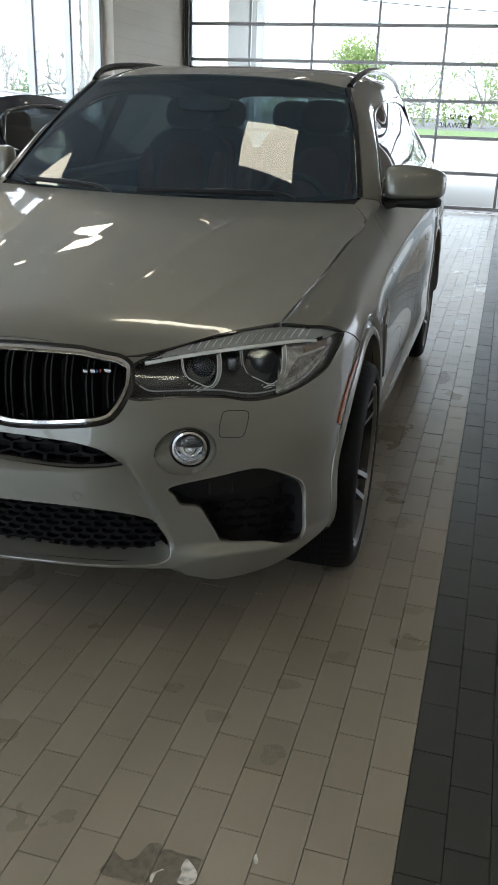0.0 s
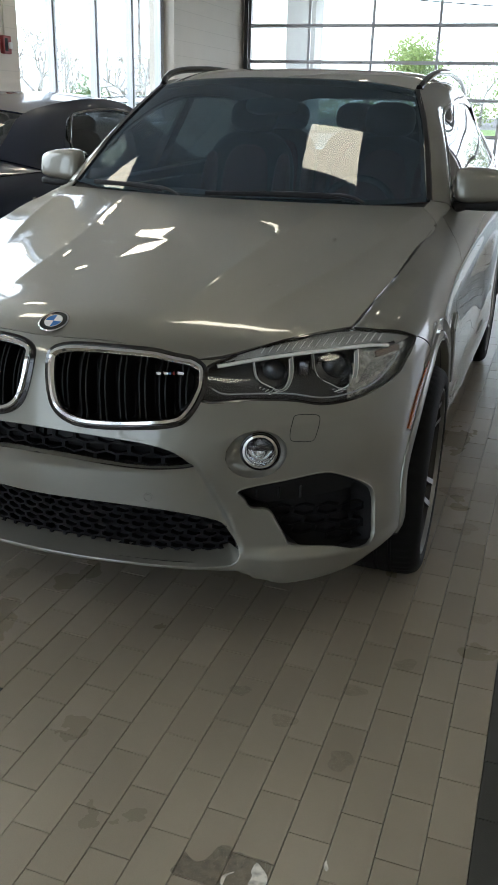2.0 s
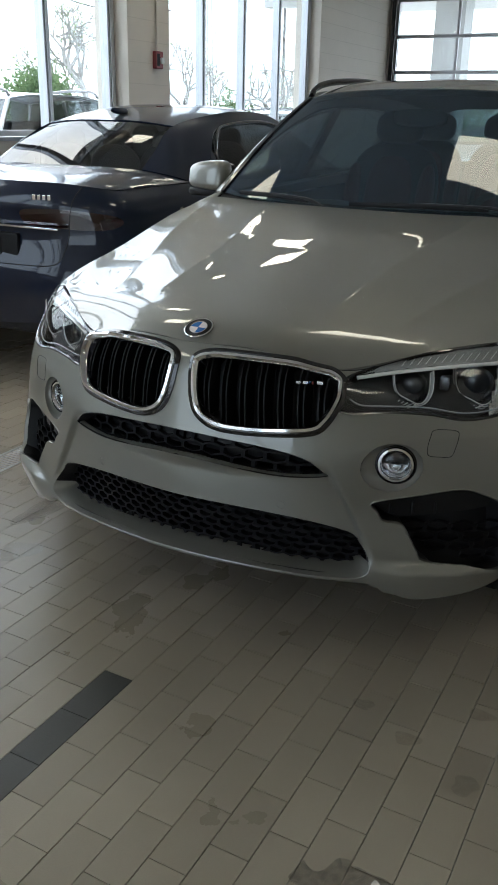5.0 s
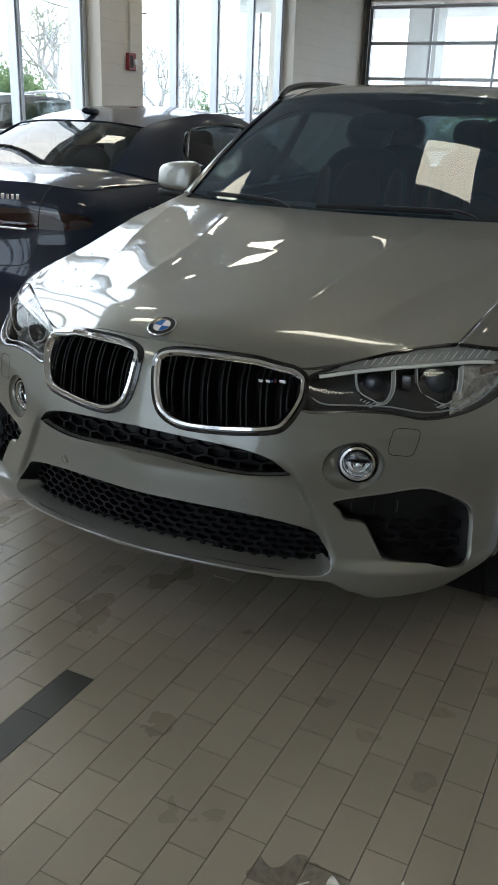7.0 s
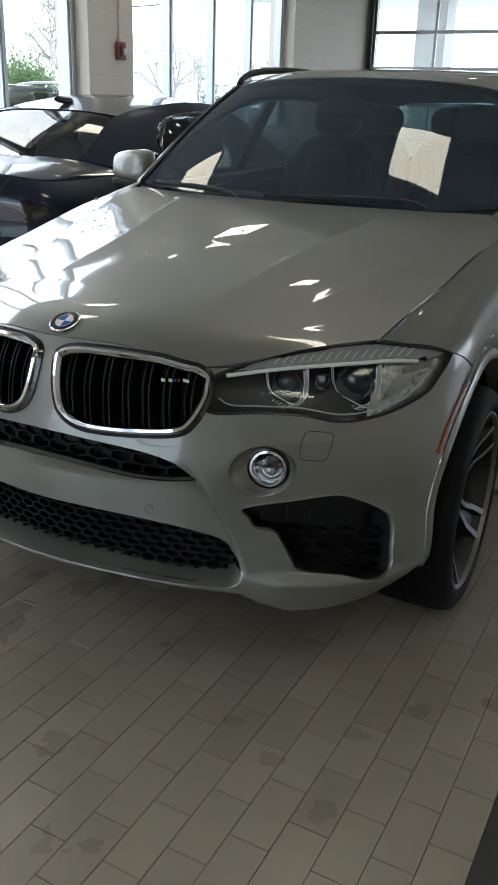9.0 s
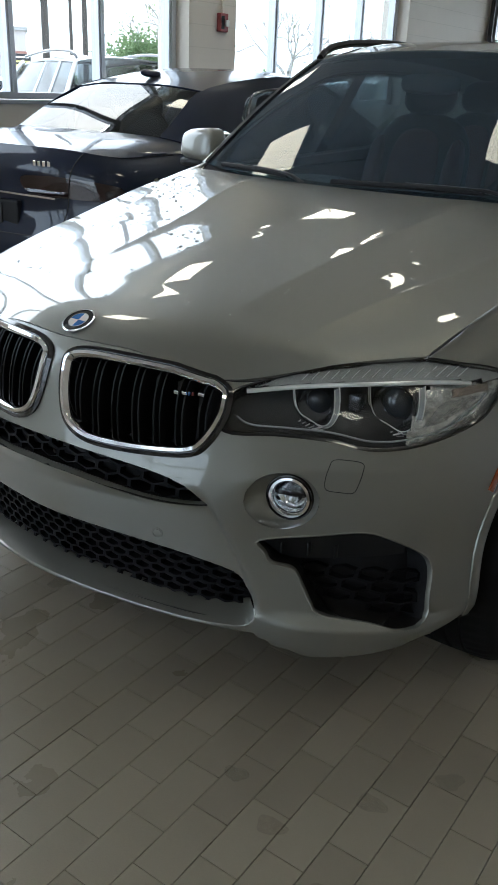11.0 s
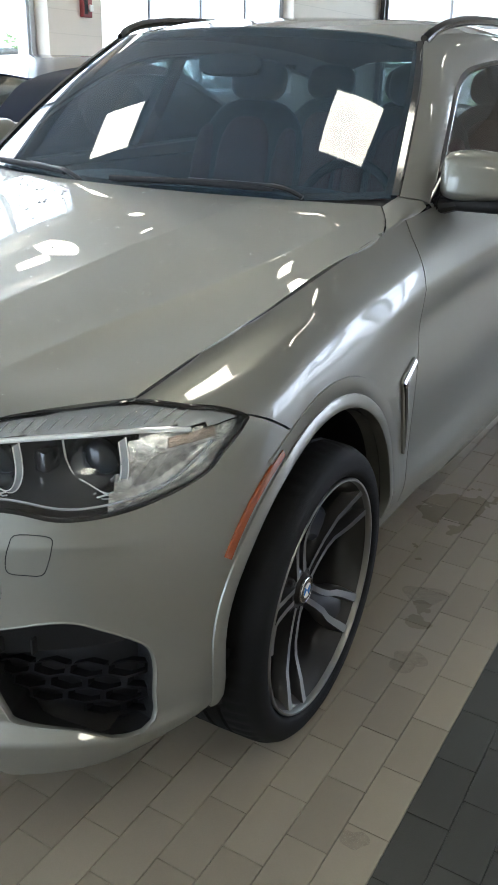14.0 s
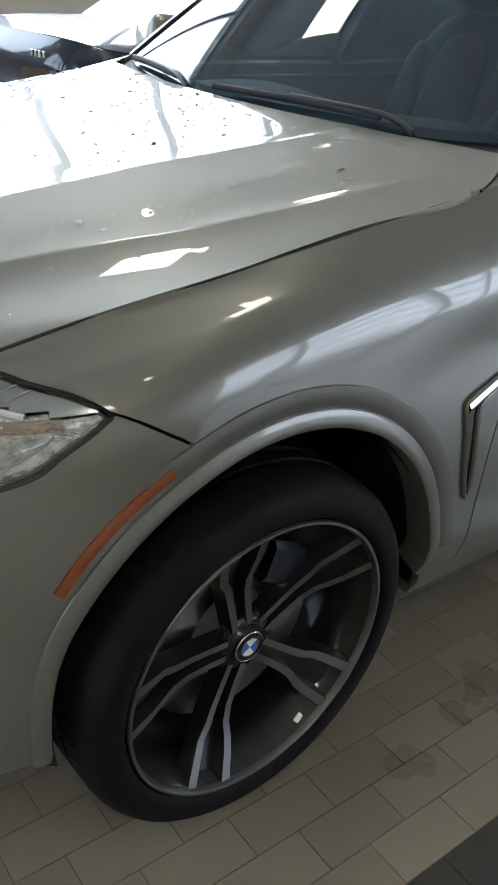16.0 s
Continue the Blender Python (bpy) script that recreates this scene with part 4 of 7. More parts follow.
# plain bars where the grille carries its badge
for k, (w, mm) in enumerate(((0.013, M_CHROME), (0.013, M_CHROME), (0.004, M_BLUE), (0.004, M_RED_ALARM), (0.018, M_CHROME))):
    x = 0.318 + (0, 0.017, 0.032, 0.040, 0.050)[k]
    p = on_body([(x + w / 2, 0.853)], 0.004)[0]
    part("badge_bar", boxes(((p[0] - w / 2, p[1] - 0.003, 0.849), (p[0] + w / 2, p[1] + 0.004, 0.858)), bevel=0.002), mm, grA, "small badge bar")


def honeycomb(loop, depth, cw, ch, both=False, wall_t=0.0022, lift=-0.03, zmin=0.0, zmax=9.0):
    """A sheet of elongated six-sided cells inside an outline."""
    P2 = loop_xz(loop)
    if both:
        P2 = np.r_[P2, P2[::-1] * (-1, 1)]
    lo, hi = P2.min(0), P2.max(0)
    cells = []
    row = 0
    z = lo[1] - ch
    while z < hi[1] + ch:
        x = (lo[0] if not both else 0.0) - cw + (cw * 0.5 if row % 2 else 0)
        while x < hi[0] + cw:
            if (inside((x, z), P2) or inside((x + cw * .45, z), P2) or inside((x - cw * .45, z), P2)) and zmin < z < zmax:
                cells.append((x, z))
            x += cw
        row += 1
        z += ch * 0.75
    hexa = [(-.5, -.25), (0, -.5), (.5, -.25), (.5, .25), (0, .5), (-.5, .25)]
    pts = []
    for x, z in cells:
        for sc in (1.0, 1 - 2.6 * wall_t / ch):
            pts += [(max(x + a * cw * sc, 0.0), z + b * ch * sc) for a, b in hexa]
    uv = BODY.find([(x, 0, z) for x, z in pts], FV, BODY.u[6])
    S = PLAIN.at(uv[:, 0], uv[:, 1]) + (0, .022 - lift, 0)
    bm = bmesh.new()
    n = len(hexa)
    for c in range(len(cells)):
        o = [bm.verts.new(S[c * 2 * n + k]) for k in range(n)]
        i = [bm.verts.new(S[c * 2 * n + n + k]) for k in range(n)]
        d = [bm.verts.new(S[c * 2 * n + n + k] + (0, depth, 0)) for k in range(n)]
        for k in range(n):
            k2 = (k + 1) % n
            bm.faces.new((o[k], o[k2], i[k2], i[k]))
            bm.faces.new((i[k], i[k2], d[k2], d[k]))
    return bm


def low_opening(name, key, loop, depth, label, shelf):
    back = panel(name, BODY, FACES[key], M_BLACK, bumper, label, thick=0, mirror="both", lift=-depth, flip=True)
    P = BODY.at(loop[:, 0], loop[:, 1])
    keep = loop[P[:, 0] > 0.004]
    k = int(np.argmax(np.linalg.norm(np.diff(np.r_[keep, keep[:1]], axis=0), axis=1)))
    keep = np.roll(keep, -k - 1, axis=0)
    keep = keep[BODY.at(keep[:, 0], keep[:, 1])[:, 0] > .02]
    keep = np.r_[BODY.find([(0, 0, BODY.at(*keep[0])[0, 2])], FV, BODY.u[6]), keep, BODY.find([(0, 0, BODY.at(*keep[-1])[0, 2])], FV, BODY.u[6])]
    bm = sweep_on(BODY, keep, [(-0.0006, -0.0012), (-0.002, -0.006), (-0.004, -depth - 0.003)], closed=False, centre=P.mean(0), plain=True)
    pair("surround", bm, M_BLACK, (back, back))
    if shelf:  # painted shelf along the lower edge, rising inwards
        Q = BODY.at(keep[:, 0], keep[:, 1])
        sill = keep[Q[:, 2] < shelf]
        bm = sweep_on(BODY, sill, [(0.004, -0.001), (0.001, 0.0022), (-0.002, 0.001), (-0.006, -0.010), (-0.018, -depth * .55), (-0.026, -depth * .92)], closed=False, centre=P.mean(0), plain=True)
        pair("lip_shelf", bm, M_PAINT, (back, back), "painted lip under the mesh", 40)
    return back


slot = low_opening("upper_intake", "slot", SLOT, 0.06, "black upper bumper intake with honeycomb mesh", 0)
bm = honeycomb(SLOT, 0.018, 0.062, 0.036, True, lift=-0.025)
pair("honeycomb_mesh", bm, M_MESH, (slot, slot))
low = low_opening("lower_intake", "low", LOWGRILLE, 0.09, "black lower bumper intake with honeycomb mesh", 0.375)
bm = honeycomb(LOWGRILLE, 0.02, 0.044, 0.026, True, lift=-0.05, zmin=0.315)
pair("honeycomb_mesh", bm, M_MESH, (low, low))
dA, dB = opening("side_intake", "duct", DUCT, 0.10, "black side bumper intake")
pair("intake_edge", sweep_on(BODY, DUCT, [(.004, -.0012), (.002, .0010), (0, .0012), (-.0025, -.0015), (-.004, -.012)]), M_PAINT, (dA, dB), "painted edge of the intake", 50)
bm = honeycomb(DUCT, 0.02, 0.062, 0.036, lift=-0.05, zmax=0.47)
pair("honeycomb_mesh", bm, M_MESH, (dA, dB))
# smooth black upper blade of the side intake, with three ribs
uvp = []
for x in np.linspace(.560, .84, 10):
    top = np.interp(x, [.553, .665, .76, .81, .854], [.535, .558, .575, .560, .528]) - 0.002
    bot = np.interp(x, [.56, .6, .63, .70, .84], [.515, .482, .478, .485, .50])
    uvp += [(x, top + (bot - top) * k / 4) for k in range(5)]
S = on_body(uvp, 0)
Nn = np.array([0.35, -0.85, 0]) / 0.92
bm = bmesh.new()
vv = [[bm.verts.new(S[i * 5 + k] - Nn * (0.006 + 0.034 * (k / 4) + 0.02 * (i / 9))) for k in range(5)] for i in range(10)]
for i in range(9):
    for k in range(4):
        bm.faces.new((vv[i][k], vv[i + 1][k], vv[i + 1][k + 1], vv[i][k + 1]))
pair("air_blade", bm, M_BLACK, (dA, dB))
for x in (.60, .655, .71):
    p = on_body([(x, .515)], -0.024)[0]
    pair("rib", box(bmesh.new(), (p[0] - .003, p[1] - .006, .497), (p[0] + .003, p[1] + .008, .532), 0.002), M_BLACK, (dA, dB))

# ---- headlights ----
LF = FACES["lamp"]
cl = np.array([np.mean(f, axis=0) for f in LF])
PL = BODY.at(cl[:, 0], cl[:, 1])
brow_z = np.interp(PL[:, 0], [.45, .57, .69, .80, .92], [.872, .889, .901, .903, .898])
heads = []
for side in ("", "other"):
    heads.append(panel("headlight", BODY, LF, M_HOUSING, SUV, "headlight with two round projectors under a clear lens", thick=0, mirror=side, lift=-0.06, flip=True))
    le = panel("clear_lens", BODY, LF, M_LENS, heads[-1], "clear outer lens", thick=0, mirror=side, lift=-0.001, flip=True)
    le.visible_shadow = False
    panel("outer_reflector", BODY, [f for f, p, b in zip(LF, PL, brow_z) if p[0] > .80 and p[2] < b + 0.004], M_CLEARREF, heads[-1], "bright outer reflector with fine ribs", thick=0.004, mirror=side, lift=-0.021, flip=True)
    panel("turn_reflector", BODY, [f for f, p, b in zip(LF, PL, brow_z) if .852 < p[0] < .905 and b - 0.024 <= p[2] < b - 0.006], M_AMBERLENS, heads[-1], "pale amber faceted turn signal reflector", thick=0.004, mirror=side, lift=-0.016, flip=True)
    panel("upper_trim", BODY, [f for f, p, b in zip(LF, PL, brow_z) if p[2] > b + 0.002 and p[0] > .47], M_UPPER, heads[-1], "pale ribbed upper trim", thick=0.003, mirror=side, lift=-0.007, flip=True)
pair("surround", sweep_on(BODY, LAMP, [(0.004, -0.002), (0.002, 0.0015), (-0.002, 0.001), (-0.006, -0.003), (-0.008, -0.064)]), M_BLACKGLOSS, heads, "black lamp seal")
line = on_body(smooth_loop([(.462, .868), (.574, .886), (.688, .898), (.78, .903), (.83, .902), (.868, .896)], 5, False), -0.007)
pair("brow", tube(bmesh.new(), line, 0.0068, 8, flat=0.8), M_BROW, heads, "pale light guide brow")
for k in range(26):
    x = .836 + .0034 * k
    z0, z1 = np.interp(x, [.80, .86, .90, .92], [.792, .806, .84, .87]), np.interp(x, [.8, .92], [.862, .872])
    line = on_body([(x - .012, z0 + .012), (x + .004, z1)], -0.0185)
    pair("reflector_rib", tube(bmesh.new(), line, 0.0010, 5), M_CLEARREF, heads)
line = on_body(smooth_loop([(.459, .815), (.490, .800), (.56, .799), (.651, .797), (.735, .784), (.80, .789), (.86, .806), (.893, .845), (.903, .872)], 5, False), -0.014)
pair("lower_light_strip", tube(bmesh.new(), line, 0.0024, 8), M_DRL, heads)
for x in np.linspace(.56, .84, 16):
    zb = np.interp(x, [.45, .57, .69, .80, .92], [.872, .889, .901, .903, .898])
    line = on_body([(x, zb + .010), (x + .008, zb + .026)], -0.0055)
    pair("trim_rib", tube(bmesh.new(), line, 0.0012, 6), M_SATIN, heads)
FWD = Vector((0.22, -1, 0.0)).normalized()
for cx, cz, r in ((.602, .853, .046), (.757, .859, .054)):
    p = Vector(on_body([(cx, cz)], -0.034)[0])
    fr = frame_at(p, FWD)
    U = smooth_loop([(-1.10, .98, 0), (-1.04, .45, 0), (-.96, -.05, 0), (-.70, -.52, 0), (-.15, -.78, 0), (.42, -1.0, 0), (.80, -.82, 0), (1.02, -.30, 0), (1.06, .30, 0), (1.0, .98, 0)], 5, False)
    bm, wide = bmesh.new(), []
    for a, b, c in U:
        t = max(0.0, a) ** 2
        wide.append((bm.verts.new(fr @ Vector((a * r, b * r, 0))), bm.verts.new(fr @ Vector((a * r * (1.12 + .07 * t), (b * 1.13 + (.02 if b > 0 else -.01)) * r, -0.007)))))
    for (a, b), (c, d) in zip(wide, wide[1:]):
        bm.faces.new((a, b, d, c))
    inner, outer = [tuple(a.co) for a, b in wide], [tuple(b.co) for a, b in wide]
    dr = pair("daylight_ring", bm, M_DRL, heads, "pale U-shaped daylight ring", 60)
    pair("ring_edge", tube(bmesh.new(), inner, 0.0014, 6), M_BROW, dr)
    pair("ring_edge", tube(bmesh.new(), outer, 0.0014, 6), M_BROW, dr)
    bm = lathe(bmesh.new(), [(r * 0.97, 0.0), (r * 0.84, -0.020), (r * 0.72, -0.034)], "z", (0, 0, 0), 40)
    pair("bowl", (bm.transform(fr), bm)[1], M_BOWL, heads)
    bm = lathe(bmesh.new(), [(r * 0.74 * math.cos(a), -0.034 + r * 0.5 * math.sin(a)) for a in np.linspace(0, math.pi / 2 * 0.999, 9)], "z", (0, 0, 0), 36)
    pair("projector", (bm.transform(fr), bm)[1], M_PROJ, heads, "dark glossy projector lens")
    bm = lathe(bmesh.new(), [(r * 0.74, -0.036), (r * 0.77, -0.020), (r * 0.82, -0.022)], "z", (0, 0, 0), 36)
    pair("projector_ring", (bm.transform(fr), bm)[1], M_CHROME, heads)
    for k in range(6):  # stepped fins beneath the ring
        a = fr @ Vector((r * (-1.15 + .26 * k), -r * (1.34 - .015 * k), -.004))
        b = fr @ Vector((r * (-.62 + .24 * k), -r * (.86 + .06 * k), .002))
        pair("fin", tube(bmesh.new(), [tuple(a), tuple(a.lerp(b, .5) + Vector((0, -.002, -.001))), tuple(b)], .0015, 5), M_BROW if k in (0, 2, 4) else M_SATIN, heads)
    a, b, c = (fr @ Vector((r * x, r * z, .001)) for x, z in ((-1.15, -1.36), (-.15, -1.34), (.5, -1.04)))
    pair("fin", tube(bmesh.new(), [tuple(a), tuple(b), tuple(c)], .0019, 6), M_BROW, heads)
for zc in (.865,):
    p = on_body([(.680, zc)], -0.03)[0]
    pair("middle_block", box(bmesh.new(), (p[0] - .014, p[1] - .01, p[2] - .02), (p[0] + .014, p[1] + .03, p[2] + .02), 0.004), M_BOWL, heads)

# ---- fog lamps in their bowls ----
FC = Vector((.586, -.676, .634))
fn = Vector((0.30, -1, 0.05)).normalized()
ff = frame_at(FC, fn)
P = BODY.at(FOG[:, 0], FOG[:, 1])
bm = bmesh.new()
rings = []
for f, lift in ((0.0, 0), (0.06, -0.005), (0.5, -0.005), (1.0, 0.0)):
    ring = []
    for q in P:
        loc = ff.inverted() @ Vector(q)
        a = math.atan2(loc.y, loc.x)
        tgt = ff @ Vector((math.cos(a) * 0.051, math.sin(a) * 0.051, 0.002))
        g = Vector(q).lerp(tgt, f) + fn * (lift * 1.5)
        ring.append(bm.verts.new(g))
    rings.append(ring)
for A, B in zip(rings, rings[1:]):
    for k in range(len(A)):
        bm.faces.new((A[k], A[(k + 1) % len(A)], B[(k + 1) % len(A)], B[k]))
fogbowl = pair("fog_lamp_bowl", bm, M_PAINT, bumper, smooth=60)
fogs = pair("fog_lamp", (lambda b: (b.transform(ff), b)[1])(lathe(bmesh.new(), [(.052, -.03), (.052, .004), (.049, .010), (.043, .011), (.039, .006), (.036, -.004), (.034, -.02), (.015, -.034), (0.001, -.036)], "z", (0, 0, 0), 40)), M_CHROME, SUV, "round fog lamp with a chrome ring")
pair("fog_ring", (lambda b: (b.transform(ff), b)[1])(lathe(bmesh.new(), [(.0575, -.01), (.0575, .006), (.0555, .009), (.0525, .0095), (.0515, .004)], "z", (0, 0, 0), 40)), M_BLACKGLOSS, fogs, "black outer ring")
pair("fog_lens", (lambda b: (b.transform(ff), b)[1])(lathe(bmesh.new(), [(.037 * math.cos(a), -.001 + .012 * math.sin(a)) for a in np.linspace(0, 1.57, 7)], "z", (0, 0, 0), 36)), M_LENS, fogs)
pair("fog_shade", (lambda b: (b.transform(ff), b)[1])(box(bmesh.new(), (-.034, -.002, -.02), (.034, .012, -.006), 0.003)), M_BLACKGLOSS, fogs)
pair("fog_bulb", (lambda b: (b.transform(ff), b)[1])(lathe(bmesh.new(), [(.014 * math.cos(a), -.022 + .014 * math.sin(a)) for a in np.linspace(0, 1.57, 6)], "z", (0, -.012, 0), 20)), M_REFLECT, fogs)

line = BODY.at(WASHER[:, 0], WASHER[:, 1]) - BODY.normal(WASHER[:, 0], WASHER[:, 1]) * -0.0002
pair("washer_cover_gap", tube(bmesh.new(), [tuple(q) for q in line], .0011, 6, closed=True), M_BLACK, bumper, "thin gap round the washer cover")

# dark gap along the hood's edge
uv = np.stack([np.linspace(.30, BODY.u[7] + .12, 90), np.zeros(90)], 1)
line = BODY.at(uv[:, 0], uv[:, 1]) + (-.001, 0, -.0012)
pair("hood_gap", tube(bmesh.new(), [tuple(q) for q in line], .0020, 6), M_BLACK, SUV, "dark gap between hood and fender")

# parking sensors
for x, z in ((.313, .507),):
    uv = BODY.find([(x, 0, z)], FV, BODY.u[6])
    n = -BODY.normal(uv[:, 0], uv[:, 1])[0]
    fr = frame_at(BODY.at(uv[:, 0], uv[:, 1])[0], n)
    bm = lathe(bmesh.new(), [(.0145, -.002), (.0135, .0012), (.0118, .001), (.0115, -.002), (.0095, -.002), (.009, .0014), (.0001, .0018)], "z", (0, 0, 0), 28)
    bm.transform(fr)
    pair("parking_sensor", bm, M_PAINT, bumper, "round painted parking sensor")

# ---- roundels: plain ring and quarters ----


def roundel(name, parent, fr, r):
    bm = lathe(bmesh.new(), [(r, 0), (r, .003), (r * .95, .0045), (r * .9, .004)], "z", (0, 0, 0), 40)
    ob = part(name, bm, M_CHROME, parent, "round badge of plain quarters", 35, fr)
    part("badge_ring", lathe(bmesh.new(), [(r * .93, .003), (r * .6, .004)], "z", (0, 0, 0), 40), M_BLACKGLOSS, ob, "", 30, fr)
    part("badge_inner_ring", lathe(bmesh.new(), [(r * .62, .003), (r * .62, .005), (r * .57, .005), (r * .57, .003)], "z", (0, 0, 0), 40), M_CHROME, ob, "", 30, fr)
    for k in range(4):
        bm = bmesh.new()
        c = bm.verts.new((0, 0, .0045))
        vs = [bm.verts.new((math.cos(a) * r * .57, math.sin(a) * r * .57, .0042)) for a in np.linspace(k * math.pi / 2, (k + 1) * math.pi / 2, 10)]
        for a, b in zip(vs, vs[1:]):
            bm.faces.new((c, a, b))
        part("badge_quarter", bm, M_WHITE_EN if k % 2 else M_BLUE, ob, "", 30, fr)
    return ob


huv = HOOD.find([(0.0, -.753, .95)])
hn = -HOOD.normal(huv[:, 0], huv[:, 1])[0]
roundel("hood_badge", hood, frame_at(HOOD.at(huv[:, 0], huv[:, 1])[0] + hn * 0.002, hn, up=(1, 0, 0)), 0.043)

# ---- wheel arches ----


def arch(cy, back):
    uv = BODY.find(arc_yz(cy, ARCH_Z, ARCH_R, -0.14, math.pi + 0.03, 60), SV)
    sec = [(.021, -.004), (.0185, .0035), (.013, .0060), (.002, .0075), (-.008, .0072), (-.0118, .0045), (-.013, -.002), (-.013, -.06)]
    pair("arch_flare", sweep_on(BODY, uv, sec, closed=False, centre=(.97, cy, ARCH_Z)), M_PAINT, SUV, "rounded painted wheel arch flare", 40)
    uv = BODY.find(arc_yz(cy, ARCH_Z, ARCH_R, 1.0, math.pi - .1, 40), SV)
    pair("flare_band", sweep_on(BODY, uv, [(.060, -.003), (.057, .0045), (.022, .0015), (.018, -.002)], closed=False, centre=(.97, cy, ARCH_Z)), M_PAINT, SUV, "flat band round the arch flare", 40)
    bm = lathe(bmesh.new(), [(.414, .95), (.436, .93), (.44, .60), (.2, .58), (.001, .58)], "x", (0, cy, ARCH_Z), 48, -0.15, math.pi + 0.2)
    pair("arch_liner", bm, M_BLACK, SUV, "black plastic wheel arch liner", 40)


arch(.028, .6)
arch(REAR_Y, 3.4)
uv = BODY.find(arc_yz(.028, ARCH_Z, .470, 0.58, 1.09, 26), SV)
pair("side_marker", sweep_on(BODY, uv, [(-.0090, -.002), (-.0080, .005), (0, .0062), (.0080, .005), (.0090, -.002)], closed=False, centre=(.97, 0, ARCH_Z)), M_AMBER, bumper, "curved amber side marker")

# fender vent behind the wheel
VENT = BODY.find([(.96, y, z) for y, z in smooth_loop([(.474, .755), (.52, .772), (.566, .787), (.566, .770), (.520, .742), (.520, .69), (.530, .63), (.537, .575), (.532, .545), (.518, .560), (.492, .66), (.478, .72)], 4)], SV)
VF = cut_flat(span(VENT[:, 0].min() - .01, VENT[:, 0].max() + .01, .012), span(VENT[:, 1].min() - .01, VENT[:, 1].max() + .01, .012), [("in", VENT)])["in"]
for side in ("", "other"):
    v = panel("fender_vent", BODY, VF, M_BLACKGLOSS, SUV, "narrow black fender vent with a bright edge", thick=0.004, mirror=side, lift=0.0015, flip=True)
    bm = sweep_on(BODY, VENT, [(.004, -.002), (.004, .006), (0, .009), (-.005, .007), (-.006, 0)])
    part("vent_edge", bm if side == "" else mirrored(bm), M_PAINT, v, "", 40)
    bm = sweep_on(BODY, BODY.find([(.96, y, z) for y, z in smooth_loop([(.476, .745), (.51, .758), (.54, .769), (.567, .779)], 4, False)], SV), [(.010, 0), (.009, .010), (0, .013), (-.009, .009), (-.01, 0)], closed=False, centre=(.96, .55, .5))
    part("bright_bar", bm if side == "" else mirrored(bm), M_CHROME, v, "bright metal bar", 40)

# lower side sill trim
pair("side_sill", (lambda b: prism(b, [(.86, .25), (.90, .25), (.925, .30), (.925, .40), (.86, .40)], "y", .50, 2.45, 0.01))(bmesh.new()), M_PAINT, SUV, "painted lower side sill")

# underbody
part("underbody", boxes(((-.52, -.70, .26), (.52, -.3, .34)), ((-.60, -.35, .20), (.60, 3.6, .34)), ((-.80, .5, .22), (.80, 2.4, .34)), bevel=0.03), M_BLACK, SUV, "black underbody tray")

# ---- wheels ----


def spoke(k, sgn):
    """One of a pair of twisted spokes: bright machined face, dark sides."""
    a0 = 2 * math.pi * k / 5
    path = [(.045, .017, -.044, .0085), (.085, .0175, -.045, .0085), (.135, .0195, -.044, .0090), (.168, .0235, -.039, .0098), (.196, .0345, -.032, .0105), (.222, .0385, -.022, .0110), (.279, .0440, -.003, .0130)]
    bm = bmesh.new()
    rows = []
    c, s = math.cos(a0), math.sin(a0)

    def put(r, l, x):
        return bm.verts.new((x, r * c - l * s, r * s + l * c))
    for r, l, x, w in path:
        l *= sgn
        rows.append([put(r, l - w * 1.5, x - .034), put(r, l - w, x - .006), put(r, l - w * .82, x), put(r, l + w * .82, x), put(r, l + w, x - .006), put(r, l + w * 1.5, x - .034)])
    for A, B in zip(rows, rows[1:]):
        for i in range(5):
            f = bm.faces.new((A[i], A[i + 1], B[i + 1], B[i]))
            f.material_index = 1 if i == 2 else 0
    return bm


def web(k):
    """The dark web between a pair of spokes near the rim and the hub."""
    a0 = 2 * math.pi * k / 5
    c, s = math.cos(a0), math.sin(a0)
    bm = bmesh.new()
    rows = []
    for r, w, x in ((.04, .03, -.062), (.13, .022, -.066), (.18, .03, -.06), (.225, .034, -.045), (.268, .036, -.03)):
        rows.append([bm.verts.new((x - .006 * abs(t), r * c - t * w * s, r * s + t * w * c)) for t in (-1, 0, 1)])
    for A, B in zip(rows, rows[1:]):
        for i in range(2):
            bm.faces.new((A[i], A[i + 1], B[i + 1], B[i]))
    return bm


M_DISC = mat("brake_disc_steel", (0.32, 0.31, 0.3), 0.35, 1.0, 0.15, 60, 0.2, 300)
M_CALIPER = mat("dark_blue_caliper", (0.007, 0.009, 0.02), 0.35, 0.2, 0.1, 30, coat=0.6)


